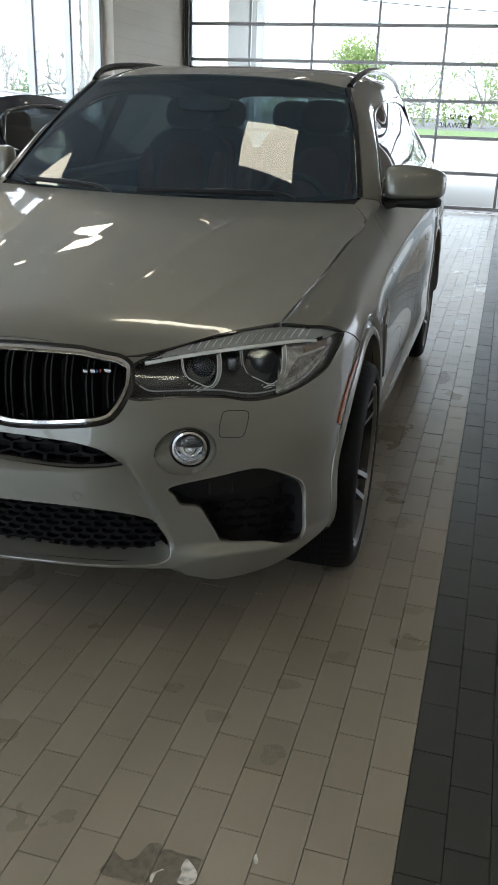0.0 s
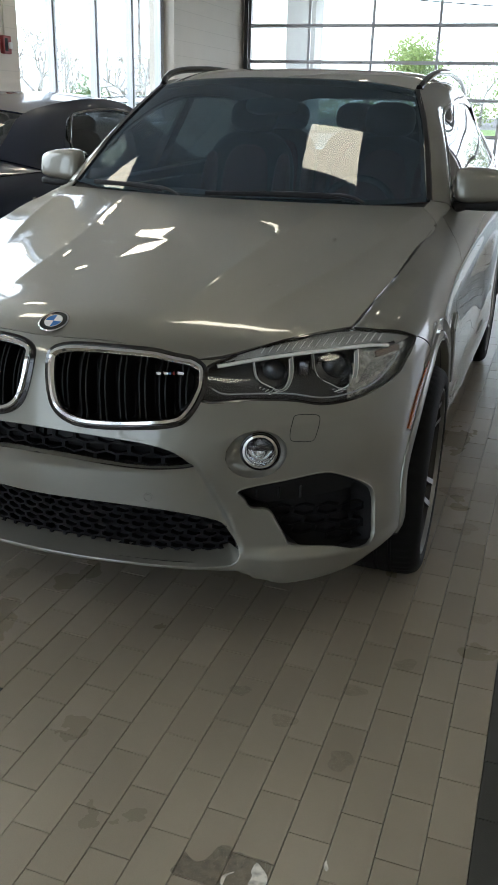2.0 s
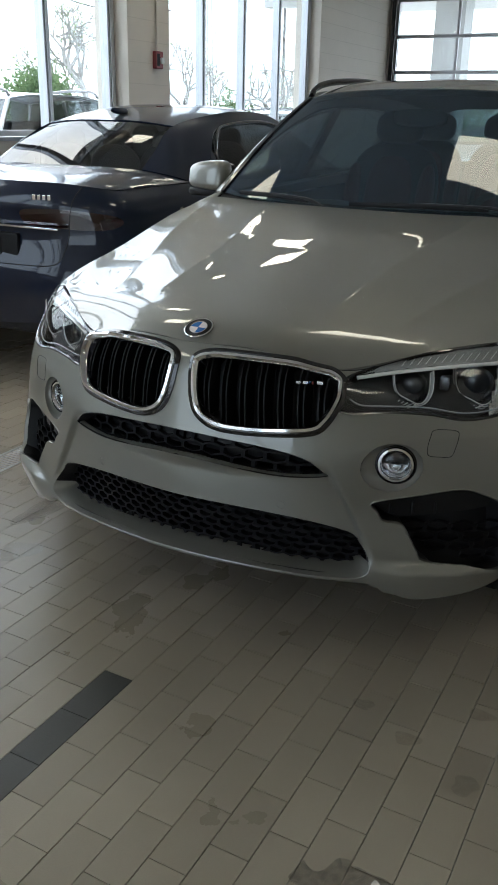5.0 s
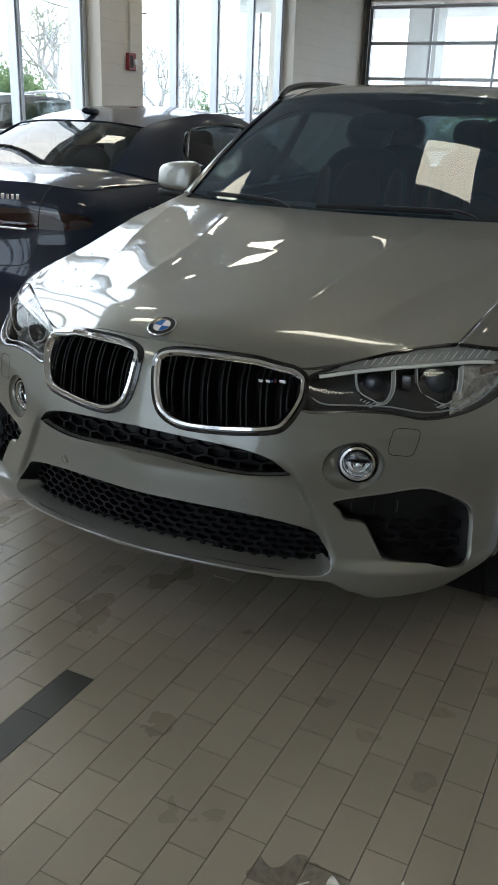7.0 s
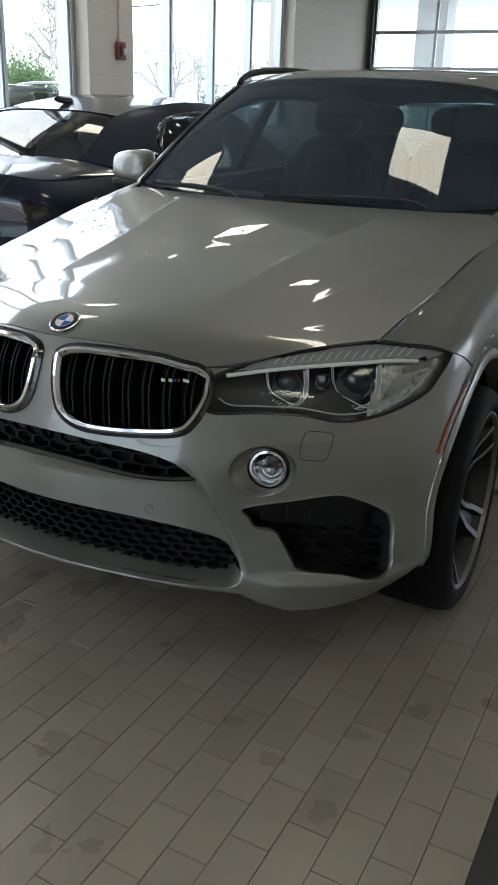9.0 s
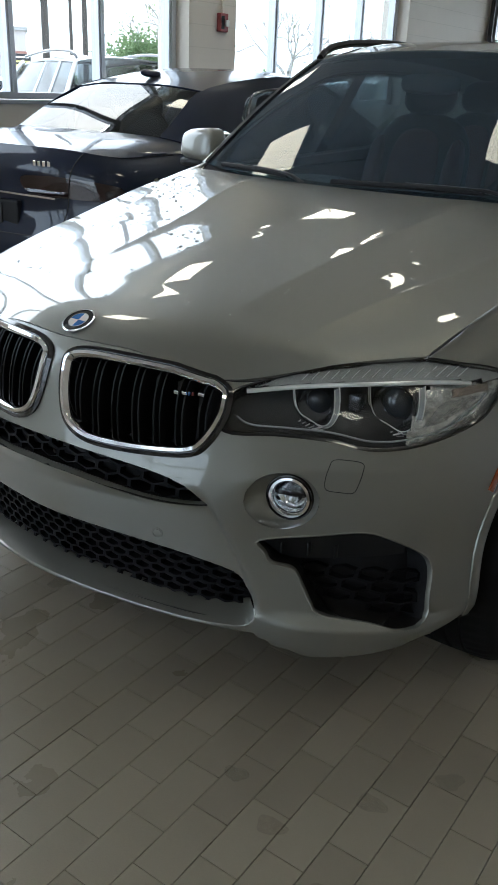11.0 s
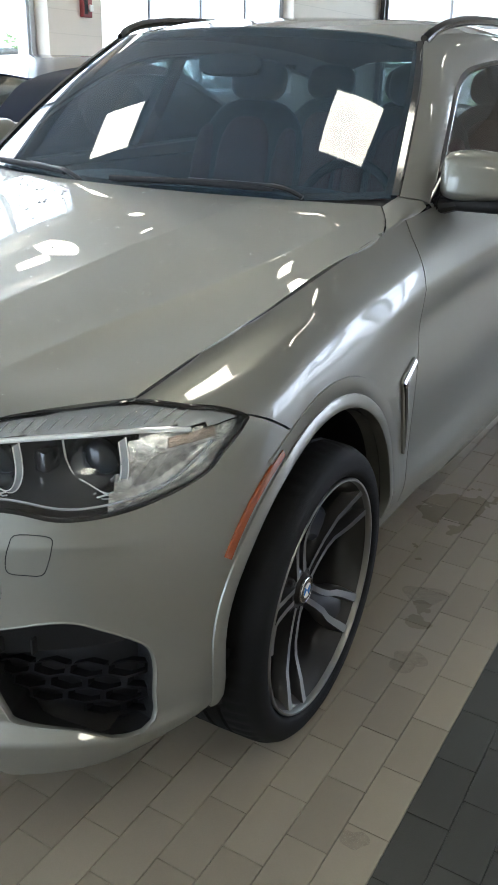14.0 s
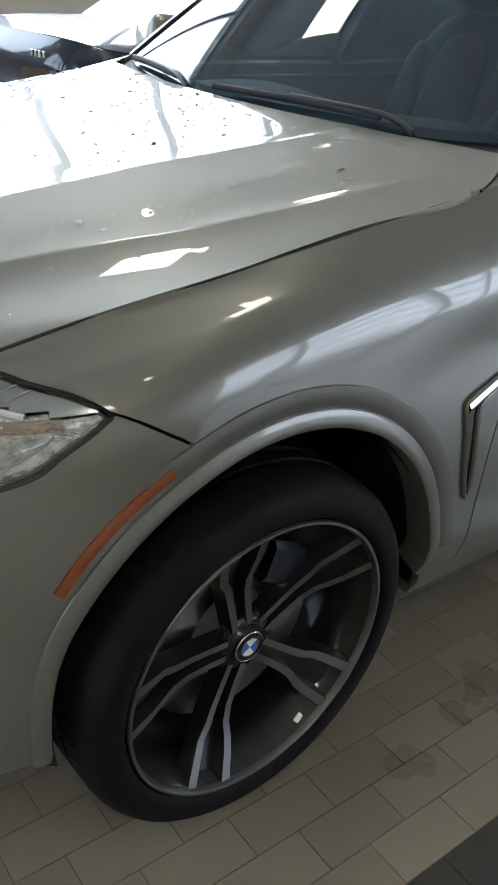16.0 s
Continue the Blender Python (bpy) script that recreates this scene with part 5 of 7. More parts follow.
def tyre_mesh():
    R = HUB_Z
    prof = [(.284, -.030), (.289, -.008), (.296, .005), (.302, .009), (.312, .0115), (.318, .0105), (.332, .010), (.343, .004), (.352, -.004), (.358, -.016)]
    bm = lathe(bmesh.new(), prof, "x", (0, 0, 0), 240)
    tread = [(.358, -.016), (.3625, -.026), (R - .001, -.045), (R, -.075), (R - .006, -.077), (R - .006, -.085), (R, -.087), (R + .0005, -.12), (R - .006, -.122), (R - .006, -.13), (R + .0005, -.132), (R, -.17), (R - .006, -.172), (R - .006, -.18), (R, -.182), (R - .001, -.215), (.360, -.24), (.33, -.262), (.285, -.255)]
    lathe(bm, tread, "x", (0, 0, 0), 240)
    for v in bm.verts:  # grooves across the shoulders
        a = math.atan2(v.co.z, v.co.y) / (2 * math.pi) * 240 % 4
        if -.06 < v.co.x < -.018 and math.hypot(v.co.y, v.co.z) > .36 and a < .6 or a > 3.6 and -.06 < v.co.x < -.018:
            v.co.y, v.co.z = v.co.y * .988, v.co.z * .988
    bmesh.ops.remove_doubles(bm, verts=bm.verts, dist=1e-5)
    return bm


def set_back(bm):
    """The spokes dish inwards to the hub."""
    for v in bm.verts:
        v.co.x -= .014 * max(0.0, 1 - math.hypot(v.co.y, v.co.z) / .27)
    return bm


def wheel(parent, x, y, side, turn, steer=0.0):
    w = new("wheel")
    w.parent = parent
    w["label"] = "dark grey alloy wheel with five pairs of bright-faced spokes"
    w.matrix_basis = Matrix.Translation((x * side, y, HUB_Z)) @ pose(0, 0, 0, 0, 0, steer + (0 if side > 0 else 180)) @ pose(0, 0, 0, turn)
    part("tyre", tyre_mesh(), M_RUBBER, w, "low black tyre", smooth=35)
    part("rim", lathe(bmesh.new(), [(.284, -.012), (.290, .002), (.288, .006), (.2830, .006), (.2805, .001), (.279, -.010)], "x", (0, 0, 0), 96), M_RIM_FACE, w, "bright rim edge", 35)
    part("rim_barrel", lathe(bmesh.new(), [(.2795, -.008), (.266, -.03), (.250, -.08), (.247, -.15), (.262, -.24), (.282, -.255)], "x", (0, 0, 0), 96), M_RIM_DARK, w, "", 35)
    for k in range(5):
        for sg in (1, -1):
            part("spoke", set_back(spoke(k, sg)), [M_RIM_DARK, M_RIM_FACE], w, "", 25)
        part("web", set_back(web(k)), M_RIM_DARK, w, "", 30)
    part("hub", lathe(bmesh.new(), [(0.066, -0.078), (0.06, -0.064), (0.052, -0.059), (0.04, -0.059), (0.037, -0.054), (0.034, -0.05), (0.001, -0.0495)], "x", (0, 0, 0), 48), M_RIM_DARK, w, "", 30)
    for k in range(5):
        a = 2 * math.pi * (k + .5) / 5
        part("wheel_bolt", lathe(bmesh.new(), [(0.01, -0.073), (0.01, -0.062), (0.007, -0.06), (0.0001, -0.06)], "x", (0, .056 * math.cos(a), .056 * math.sin(a)), 10), M_BLACK, w, "", 30)
    roundel("hub_badge", w, Matrix.Translation((-.0485, 0, 0)) @ pose(0, 0, 0, 0, 90, 0), .033)
    part("brake_disc", lathe(bmesh.new(), [(.09, -.13), (.092, -.105), (.17, -.105), (.192, -.106), (.194, -.13)], "x", (0, 0, 0), 64), M_DISC, w, "steel brake disc", 30)
    bm = lathe(bmesh.new(), [(.12, -.14), (.12, -.075), (.135, -.066), (.195, -.066), (.206, -.075), (.206, -.14)], "x", (0, 0, 0), 20, 0.2 - radians(turn), 1.25 - radians(turn))
    part("brake_caliper", bm, M_CALIPER, w, "dark blue brake caliper", 30)


for s in (1, -1):
    wheel(SUV, .990, .010, s, 32, 1.5)
    wheel(SUV, .968, REAR_Y, s, 40)
# ---- cabin, glass edges, mirrors, wipers, rails ----


def blob(bm, c, size, p=2.6, seg=20, m=None):
    """A rounded block (a superellipsoid) about c."""
    def sp(v, e):
        return math.copysign(abs(v) ** e, v)
    e = 2 / p
    rows = []
    for i in range(seg + 1):
        th = -math.pi / 2 + math.pi * i / seg
        row = []
        for k in range(seg * 2):
            ph = math.pi * k / seg
            v = Vector((size[0] / 2 * sp(math.cos(th), e) * sp(math.cos(ph), e), size[1] / 2 * sp(math.cos(th), e) * sp(math.sin(ph), e), size[2] / 2 * sp(math.sin(th), e)))
            row.append(bm.verts.new((m @ v if m else v) + Vector(c)))
        rows.append(row)
    n = seg * 2
    for A, B in zip(rows, rows[1:]):
        for k in range(n):
            bm.faces.new((A[k], A[(k + 1) % n], B[(k + 1) % n], B[k]))
    bmesh.ops.remove_doubles(bm, verts=bm.verts, dist=1e-5)
    return bm


def skin_panel(name, rails, material, parent, label="", step=0.03, **kw):
    sk = Skin(rails, mirror=kw.pop("sym", False))
    return panel(name, sk, cut_flat(span(0, sk.umax, step), span(0, sk.vmax, step), [])["base"], material, parent, label, **kw)


# corner of the fender between the hood and the pillar
for side in ("", "other"):
    edge = HOOD.at(HOOD.find([(.852, .50, 1.10), (.85, .575, 1.11), (.83, .64, 1.12), (.79, .68, 1.135), (.775, .69, 1.14)])[:, 0], np.full(5, HOOD.vmax)) + (.003, .004, -.001)
    skin_panel("fender_corner", [[tuple(p) for p in edge],
                                 [(.853, .505, 1.0975), (.857, .60, 1.112), (.848, .675, 1.128), (.803, .735, 1.152), (.792, .742, 1.153)],
                                 [(.854, .51, 1.0970), (.864, .66, 1.114), (.868, .74, 1.120), (.856, .805, 1.148), (.802, .765, 1.162)]], M_PAINT, SUV, thick=0.01, mirror=side, flip=True)
# cowl below the glass
skin_panel("cowl", [[(0, .565, 1.122), (.25, .574, 1.122), (.53, .615, 1.122), (.665, .65, 1.122), (.77, .69, 1.125)],
                    [(0, .62, 1.126), (.25, .63, 1.128), (.53, .675, 1.134), (.665, .71, 1.142), (.80, .775, 1.152)]], M_BLACK, SUV, "black plastic cowl", thick=0, mirror="both", sym=True)
# black border of the windshield
wf = cut_flat(np.r_[span(0, WS.umax - .05, .05), span(WS.umax - .05, WS.umax, .01)[1:]], np.r_[span(0, .05, .01), span(.05, WS.vmax - .05, .05)[1:], span(WS.vmax - .05, WS.vmax, .01)[1:]], [])["base"]
wf = [f for f in wf if np.mean(f, 0)[0] > WS.umax - .035 or np.mean(f, 0)[1] < .03 or np.mean(f, 0)[1] > WS.vmax - .035]
panel("glass_border", WS, wf, M_BLACKGLOSS, ws, "black ceramic edge of the glass", thick=0, mirror="both", lift=-0.003)
for side in ("", "other"):
    uv = np.stack([np.full(30, WS.umax), np.linspace(0, WS.vmax, 30)], 1)
    bm = sweep_on(WS, uv, [(-.016, -.002), (-.015, .007), (0.004, .009), (.010, .002)], closed=False, flip=False, centre=(0, 1, 1.3))
    part("pillar_trim", bm if not side else mirrored(bm), M_BLACKGLOSS, SUV, "black windshield side trim", 40)
    # black frame round the side windows
    uv = np.stack([np.linspace(0, SIDE.umax, 60), np.zeros(60)], 1)
    bm = sweep_on(SIDE, uv, [(.012, -.004), (.012, .006), (0, .009), (-.010, .006), (-.012, -.004)], closed=False, centre=(.8, 2, 1.2))
    part("window_frame_trim", bm if not side else mirrored(bm), M_BLACKGLOSS, SUV, "", 40)
    uv = np.stack([np.linspace(0, SIDE.umax, 60), np.full(60, SIDE.vmax)], 1)
    bm = sweep_on(SIDE, uv, [(.014, -.004), (.014, .008), (0, .010), (-.012, .004)], closed=False, centre=(.7, 2, 1.4))
    part("belt_trim", bm if not side else mirrored(bm), M_BLACKGLOSS, SUV, "", 40)
    for y0, y1, x0, x1 in ((1.74, 1.80, .874, .706), (2.72, 2.86, .862, .70)):
        bm = bmesh.new()
        z0, z1 = 1.145, 1.508
        vs = [bm.verts.new(p) for p in ((x0 + .006, y0, z0), (x0 + .006, y0 + .10, z0), (x1 + .006, y1 + .10, z1), (x1 + .006, y1, z1))]
        bm.faces.new(vs)
        r = bmesh.ops.extrude_face_region(bm, geom=bm.faces[:])
        bmesh.ops.translate(bm, vec=(-.02, 0, 0), verts=[v for v in r["geom"] if isinstance(v, bmesh.types.BMVert)])
        part("pillar_cover", bm if not side else mirrored(bm), M_BLACKGLOSS, SUV, "gloss black pillar cover")
    # rear pillar
    skin_panel("rear_pillar", [[(.678, 3.36, 1.40), (.755, 3.34, 1.30), (.838, 3.32, 1.19)], [(.62, 3.50, 1.48), (.715, 3.62, 1.34), (.80, 3.70, 1.20)], [(.585, 3.53, 1.50), (.66, 3.70, 1.34), (.735, 3.83, 1.20)]], M_PAINT, SUV, thick=0.01, mirror=side)
rw = skin_panel("rear_window", [[(0, 3.52, 1.56), (.3, 3.51, 1.555), (.585, 3.49, 1.515)], [(0, 3.72, 1.38), (.33, 3.71, 1.375), (.66, 3.68, 1.345)], [(0, 3.86, 1.205), (.36, 3.85, 1.205), (.735, 3.80, 1.20)]], M_SIDEGLASS, SUV, "dark tinted rear glass", thick=0, mirror="both", sym=True)
rw.visible_shadow = False

# roof rails
line = smooth_loop([(.622, 1.335, 1.572), (.634, 1.40, 1.604), (.643, 1.52, 1.630), (.648, 1.75, 1.650), (.648, 2.2, 1.660), (.634, 2.8, 1.642), (.612, 3.25, 1.59), (.60, 3.40, 1.545)], 6, False)
pair("roof_rail", tube(bmesh.new(), line, [.015] * 5 + [.013] * (len(line) - 10) + [.015] * 5, 12, flat=1.25), M_BLACKGLOSS, SUV, "gloss black roof rail")

# door mirrors
bm = blob(bmesh.new(), (0, 0, 0), (.245, .15, .150), 4.4, 18)
for v in bm.verts:  # upright inner end, top falling outwards, flat underside, raked front
    k = v.co.x / .245 + .5
    v.co.z *= (1.06 - .34 * k ** 2.2) if v.co.z > 0 else (.84 - .10 * k)
    v.co.y += .045 * k + .16 * v.co.z - (.03 * (1 - k) if v.co.y > 0 else -.03 * k * k)
    v.co.x += .10 * v.co.z * (1 - k) * -.6
bm.transform(Matrix.Translation((.987, .95, 1.202)))
mirrors = pair("door_mirror", bm, M_PAINT, SUV, "painted door mirror on a black foot", 50)
bm = blob(bmesh.new(), (.972, .962, 1.131), (.255, .135, .042), 4.0, 12)
for v in bm.verts:
    v.co.y += .03 * (v.co.x - .86) / .25
pair("mirror_foot", bm, M_BLACK, mirrors, "black plastic mirror foot")
bm = tube(bmesh.new(), [(.865, .90, 1.120), (.90, .92, 1.126), (.95, .95, 1.136)], [.034, .028, .024], 10, flat=.7)
pair("mirror_arm", bm, M_BLACK, mirrors)
bm = boxes(((.885, 1.023, 1.145), (1.08, 1.029, 1.262)), bevel=0.02)
pair("mirror_glass", bm, mat("mirror_glass", (.8, .82, .83), 0.02, 1.0), mirrors)
bm = prism(bmesh.new(), [(.80, 1.115), (.97, 1.118), (.99, 1.205), (.96, 1.225)], "x", .862, .876, 0.003)
bmesh.ops.translate(bm, vec=(-.008, 0.0, 0), verts=bm.verts)
pair("mirror_triangle", bm, M_BLACKGLOSS, SUV, "gloss black triangle at the mirror base")

# wipers
for a, b, piv in (((-.66, .69, 1.165), (-.30, .615, 1.158), (-.22, .60, 1.140)), ((-.10, .602, 1.156), (.46, .652, 1.163), (.55, .66, 1.145))):
    w = part("wiper", tube(bmesh.new(), smooth_loop([a, ((a[0] + b[0]) / 2, (a[1] + b[1]) / 2 - .004, (a[2] + b[2]) / 2 + .004), b], 6, False), .0075, 8, flat=1.3), M_BLACK, SUV, "black windshield wiper", 40)
    part("wiper_arm", tube(bmesh.new(), smooth_loop([((a[0] + b[0]) / 2, (a[1] + b[1]) / 2, (a[2] + b[2]) / 2 + .012), (b[0], b[1] - .004, b[2] + .008), piv], 5, False), [.006] * 5 + [.009] * 6, 8, flat=.8), M_TRIM, w, "", 40)

# ---- cabin ----
cab = part("cabin_tub", boxes(((-.80, .72, .45), (.80, 3.7, .52)), ((-.84, .62, .45), (-.79, 3.6, 1.10)), ((.79, .62, .45), (.84, 3.6, 1.10)), ((-.8, 3.55, .45), (.8, 3.62, 1.12))), M_LINER, SUV, "dark cabin lining")
panel("headliner", ROOF, cut_flat(span(0, ROOF.umax, 0.1), span(0, ROOF.vmax, 0.1), [])["base"], M_LINER, SUV, "dark headliner", thick=0, mirror="both", lift=-0.03)
skin_panel("dashboard", [[(0, .62, 1.09), (.4, .65, 1.09), (.78, .76, 1.09)], [(0, .85, 1.105), (.4, .88, 1.115), (.78, .95, 1.08)], [(0, 1.10, 1.085), (.4, 1.12, 1.10), (.78, 1.10, 1.05)], [(0, 1.20, .98), (.4, 1.22, .98), (.78, 1.20, .95)], [(0, 1.18, .75), (.4, 1.18, .75), (.78, 1.18, .75)]], M_LEATHER_BLACK, SUV, "black dashboard", thick=0, mirror="both", sym=True)
ring = [Vector((.38 + .185 * math.cos(a), 1.33 + .06 * math.sin(a), 1.0 + .175 * math.sin(a))) for a in np.linspace(0, 2 * math.pi, 40, endpoint=False)]
sw = part("steering_wheel", tube(bmesh.new(), ring, .016, 10, closed=True, up=(0, 1, 0)), M_LEATHER_BLACK, SUV, "black leather steering wheel", 40)
part("steering_hub", blob(bmesh.new(), (.38, 1.30, 1.0), (.15, .07, .13), 2.5, 10), M_LEATHER_BLACK, sw, "", 40)
for dx in (-1, 1):
    part("steering_spoke", tube(bmesh.new(), [(.38 + dx * .06, 1.305, 1.0), (.38 + dx * .18, 1.33, 1.0)], .014, 8), M_LEATHER_BLACK, sw, "", 40)


def seat(x, y, w):
    tilt = Matrix.Rotation(radians(-16), 4, "X")
    st = part("seat", blob(bmesh.new(), (x, y, .70), (w, .52, .20), 3.2, 12), M_LEATHER_RED, SUV, "red and black leather seat", 50)
    part("backrest", blob(bmesh.new(), (x, y + .30, 1.02), (w, .15, .68), 3.0, 14, tilt), M_LEATHER_BLACK, st, "black leather backrest with red middle", 50)
    part("backrest_middle", blob(bmesh.new(), (x, y + .262, 1.02), (w * .55, .13, .54), 3.0, 12, tilt), M_LEATHER_RED, st, "red leather middle panel", 50)
    for dx in (-1, 1):
        part("bolster", blob(bmesh.new(), (x + dx * w * .40, y + .245, 1.0), (w * .18, .14, .5), 2.6, 10, tilt), M_LEATHER_RED, st, "", 50)
        part("headrest_post", tube(bmesh.new(), [(x + dx * .05, y + .38, 1.30), (x + dx * .05, y + .40, 1.40)], .007, 8), M_SATIN, st, "", 40)
    part("headrest", blob(bmesh.new(), (x, y + .395, 1.425), (.27, .10, .18), 2.8, 12, tilt), M_LEATHER_BLACK, st, "", 50)


seat(.38, 1.62, .52)
seat(-.38, 1.62, .52)
for x in (-.45, 0, .45):
    seat(x, 2.52, .44)
part("centre_console", boxes(((-.13, 1.15, .5), (.13, 2.1, .80)), bevel=.03), M_LEATHER_BLACK, SUV, "", 40)
part("rear_view_mirror", blob(bmesh.new(), (0, 1.145, 1.485), (.25, .035, .075), 3.5, 10), M_BLACKGLOSS, SUV, "black rear-view mirror", 50)

settle(SUV, *RAKE, .55, 1.0)

# drops of water on the hood, thicker towards the rear and the far side
rng = np.random.default_rng(11)
bm = bmesh.new()
for k in range(1100):
    y = -.65 + 1.22 * rng.random() ** 0.6
    x = rng.uniform(-.78, .72)
    if rng.random() > 0.35 + 0.65 * (y + .65) / 1.2 * (1 if x < .1 else .75):
        continue
    uv = HOOD.find([(x, y, 1.05)], (1, 1, 0)) if x >= 0 else HOOD.find([(-x, y, 1.05)], (1, 1, 0))
    p, n = HOOD.at(uv[:, 0], uv[:, 1])[0], -HOOD.normal(uv[:, 0], uv[:, 1])[0]
    if uv[0, 0] < .01 or uv[0, 0] > HOOD.umax - .01 or uv[0, 1] > HOOD.vmax - .02:
        continue
    if x < 0:
        p, n = p * (-1, 1, 1), n * (-1, 1, 1)
    r = rng.choice([.0022, .0031, .0042, .0058], p=[.2, .33, .32, .15])
    b2 = lathe(bmesh.new(), [(r * math.cos(a), r * .55 * math.sin(a)) for a in np.linspace(0, 1.5, 4)], "z", (0, 0, 0), 9)
    bmesh.ops.scale(b2, vec=(rng.uniform(.8, 1.3), rng.uniform(.8, 1.3), 1), verts=b2.verts)
    b2.transform(Matrix.Translation((0, 0, float(np.interp(p[1], *RAKE)))) @ frame_at(p + n * .0011, n, (1, 0, 0)))
    me = bpy.data.meshes.new("d")
    b2.to_mesh(me)
    b2.free()
    bm.from_mesh(me)
    bpy.data.meshes.remove(me)
tagged(part("water_drops", bm, M_WATER, None, smooth=60), "clear water drops standing on the grey hood", "water drops", kind="stuff")

# ---- dark blue sedan beside it: its tail faces the camera, origin at the middle of its rear end ----
SEDAN = tagged(new("sedan"), "dark blue four-door sedan parked in the next lane", "car")
SEDAN.matrix_basis = pose(-2.59, 0.98, 0, 0, 0, 1.0)
ST = [(0, .10, 1.085), (.35, .115, 1.083), (.62, .165, 1.073), (.74, .26, 1.050), (.80, .55, 1.035), (.845, 1.0, 1.03), (.86, 1.8, 1.0), (.86, 2.8, .98), (.84, 3.7, .95), (.70, 4.7, .84), (.35, 5.0, .76), (0, 5.05, .74)]
S1 = [(0, .045, .98), (.36, .055, .98), (.68, .115, .975), (.84, .24, .965), (.90, .55, .955), (.925, 1.0, .95), (.93, 1.8, .93), (.93, 2.8, .91), (.915, 3.7, .88), (.80, 4.72, .76), (.4, 5.06, .70), (0, 5.11, .68)]
S2 = [(0, .055, .80), (.36, .065, .80), (.70, .115, .80), (.88, .24, .80), (.935, .55, .79), (.945, 1.0, .78), (.945, 1.8, .75), (.945, 2.8, .74), (.94, 3.7, .72), (.85, 4.72, .64), (.4, 5.1, .60), (0, 5.15, .6)]
S3 = [(0, -.005, .60), (.36, .005, .60), (.72, .06, .60), (.90, .21, .60), (.945, .55, .58), (.945, 1.0, .56), (.935, 1.8, .52), (.935, 2.8, .5), (.94, 3.7, .5), (.86, 4.72, .5), (.4, 5.1, .48), (0, 5.15, .48)]
S4 = [(0, .01, .42), (.36, .02, .42), (.71, .075, .42), (.89, .22, .42), (.935, .55, .40), (.94, 1.0, .38), (.93, 1.8, .34), (.93, 2.8, .34), (.93, 3.7, .34), (.84, 4.7, .34), (.4, 5.06, .33), (0, 5.1, .33)]
S5 = [(0, .06, .27), (.36, .07, .27), (.68, .13, .27), (.83, .27, .27), (.87, .55, .25), (.88, 1.0, .23), (.88, 1.8, .2), (.88, 2.8, .2), (.87, 3.7, .2), (.78, 4.6, .2), (.38, 4.98, .2), (0, 5.0, .2)]
SB = Skin([ST, S1, S2, S3, S4, S5], mirror=True)
s_arch = [SB.find([(.94, cy - .36 * math.cos(a), .345 + .36 * math.sin(a)) for a in np.linspace(-.5, math.pi + .5, 30)], (.02, 1, 1)) for cy in (1.08, 4.15)]
TAIL = SB.find(smooth_loop(xz([(.30, .93), (.45, .945), (.62, .945), (.76, .93), (.86, .905), (.875, .86), (.80, .835), (.62, .838), (.46, .845), (.32, .86)]), 3), FV, SB.u[4])
SF = cut_flat(np.r_[span(0, SB.u[6], .035), span(SB.u[6], SB.umax, .12)[1:]], span(0, SB.vmax, .035), [("arch", s_arch[0]), ("arch", s_arch[1]), ("lamp", TAIL)])
panel("body_shell", SB, SF["base"], M_NAVY, SEDAN, thick=0.012, mirror="both", flip=True)
panel("inner_shell", SB, SF["base"], M_BLACK, SEDAN, thick=0, mirror="both", lift=-.02, flip=True)
M_TAIL = mat("dark_red_lamp", (0.012, 0.0015, 0.002), 0.08, 0.0, 0.2, 40, coat=1.0)
for side in ("", "other"):
    panel("tail_lamp", SB, SF["lamp"], M_TAIL, SEDAN, "dark red tail lamp", thick=0.003, mirror=side, lift=0.0, flip=True)
# trunk lid
TL = [[(0, .10, 1.087), (0, .25, 1.105), (0, .50, 1.12), (0, .80, 1.125)], [(.35, .115, 1.085), (.35, .26, 1.103), (.36, .51, 1.117), (.37, .82, 1.122)],
      [(.62, .165, 1.075), (.60, .29, 1.092), (.58, .53, 1.104), (.57, .86, 1.110)], [(.74, .26, 1.052), (.73, .36, 1.063), (.70, .58, 1.080), (.66, .90, 1.095)], [(.80, .55, 1.037), (.812, .66, 1.037), (.828, .82, 1.036), (.848, 1.06, 1.036)]]
sk = Skin(TL, mirror=True, side="v")
panel("trunk_lid", sk, cut_flat(span(0, sk.umax, .03), span(0, sk.vmax, .03), [])["base"], M_NAVY, SEDAN, thick=.012, mirror="both", flip=True)
lid = SB.find(smooth_loop(xz([(.655, 1.062), (.64, 1.0), (.625, .90), (.60, .74), (.54, .655), (.30, .64), (.02, .64)]), 5, False), FV, SB.u[4])
pair("lid_gap", tube(bmesh.new(), [tuple(q) for q in SB.at(lid[:, 0], lid[:, 1])], .0028, 6), M_BLACK, SEDAN, "dark lid gap")
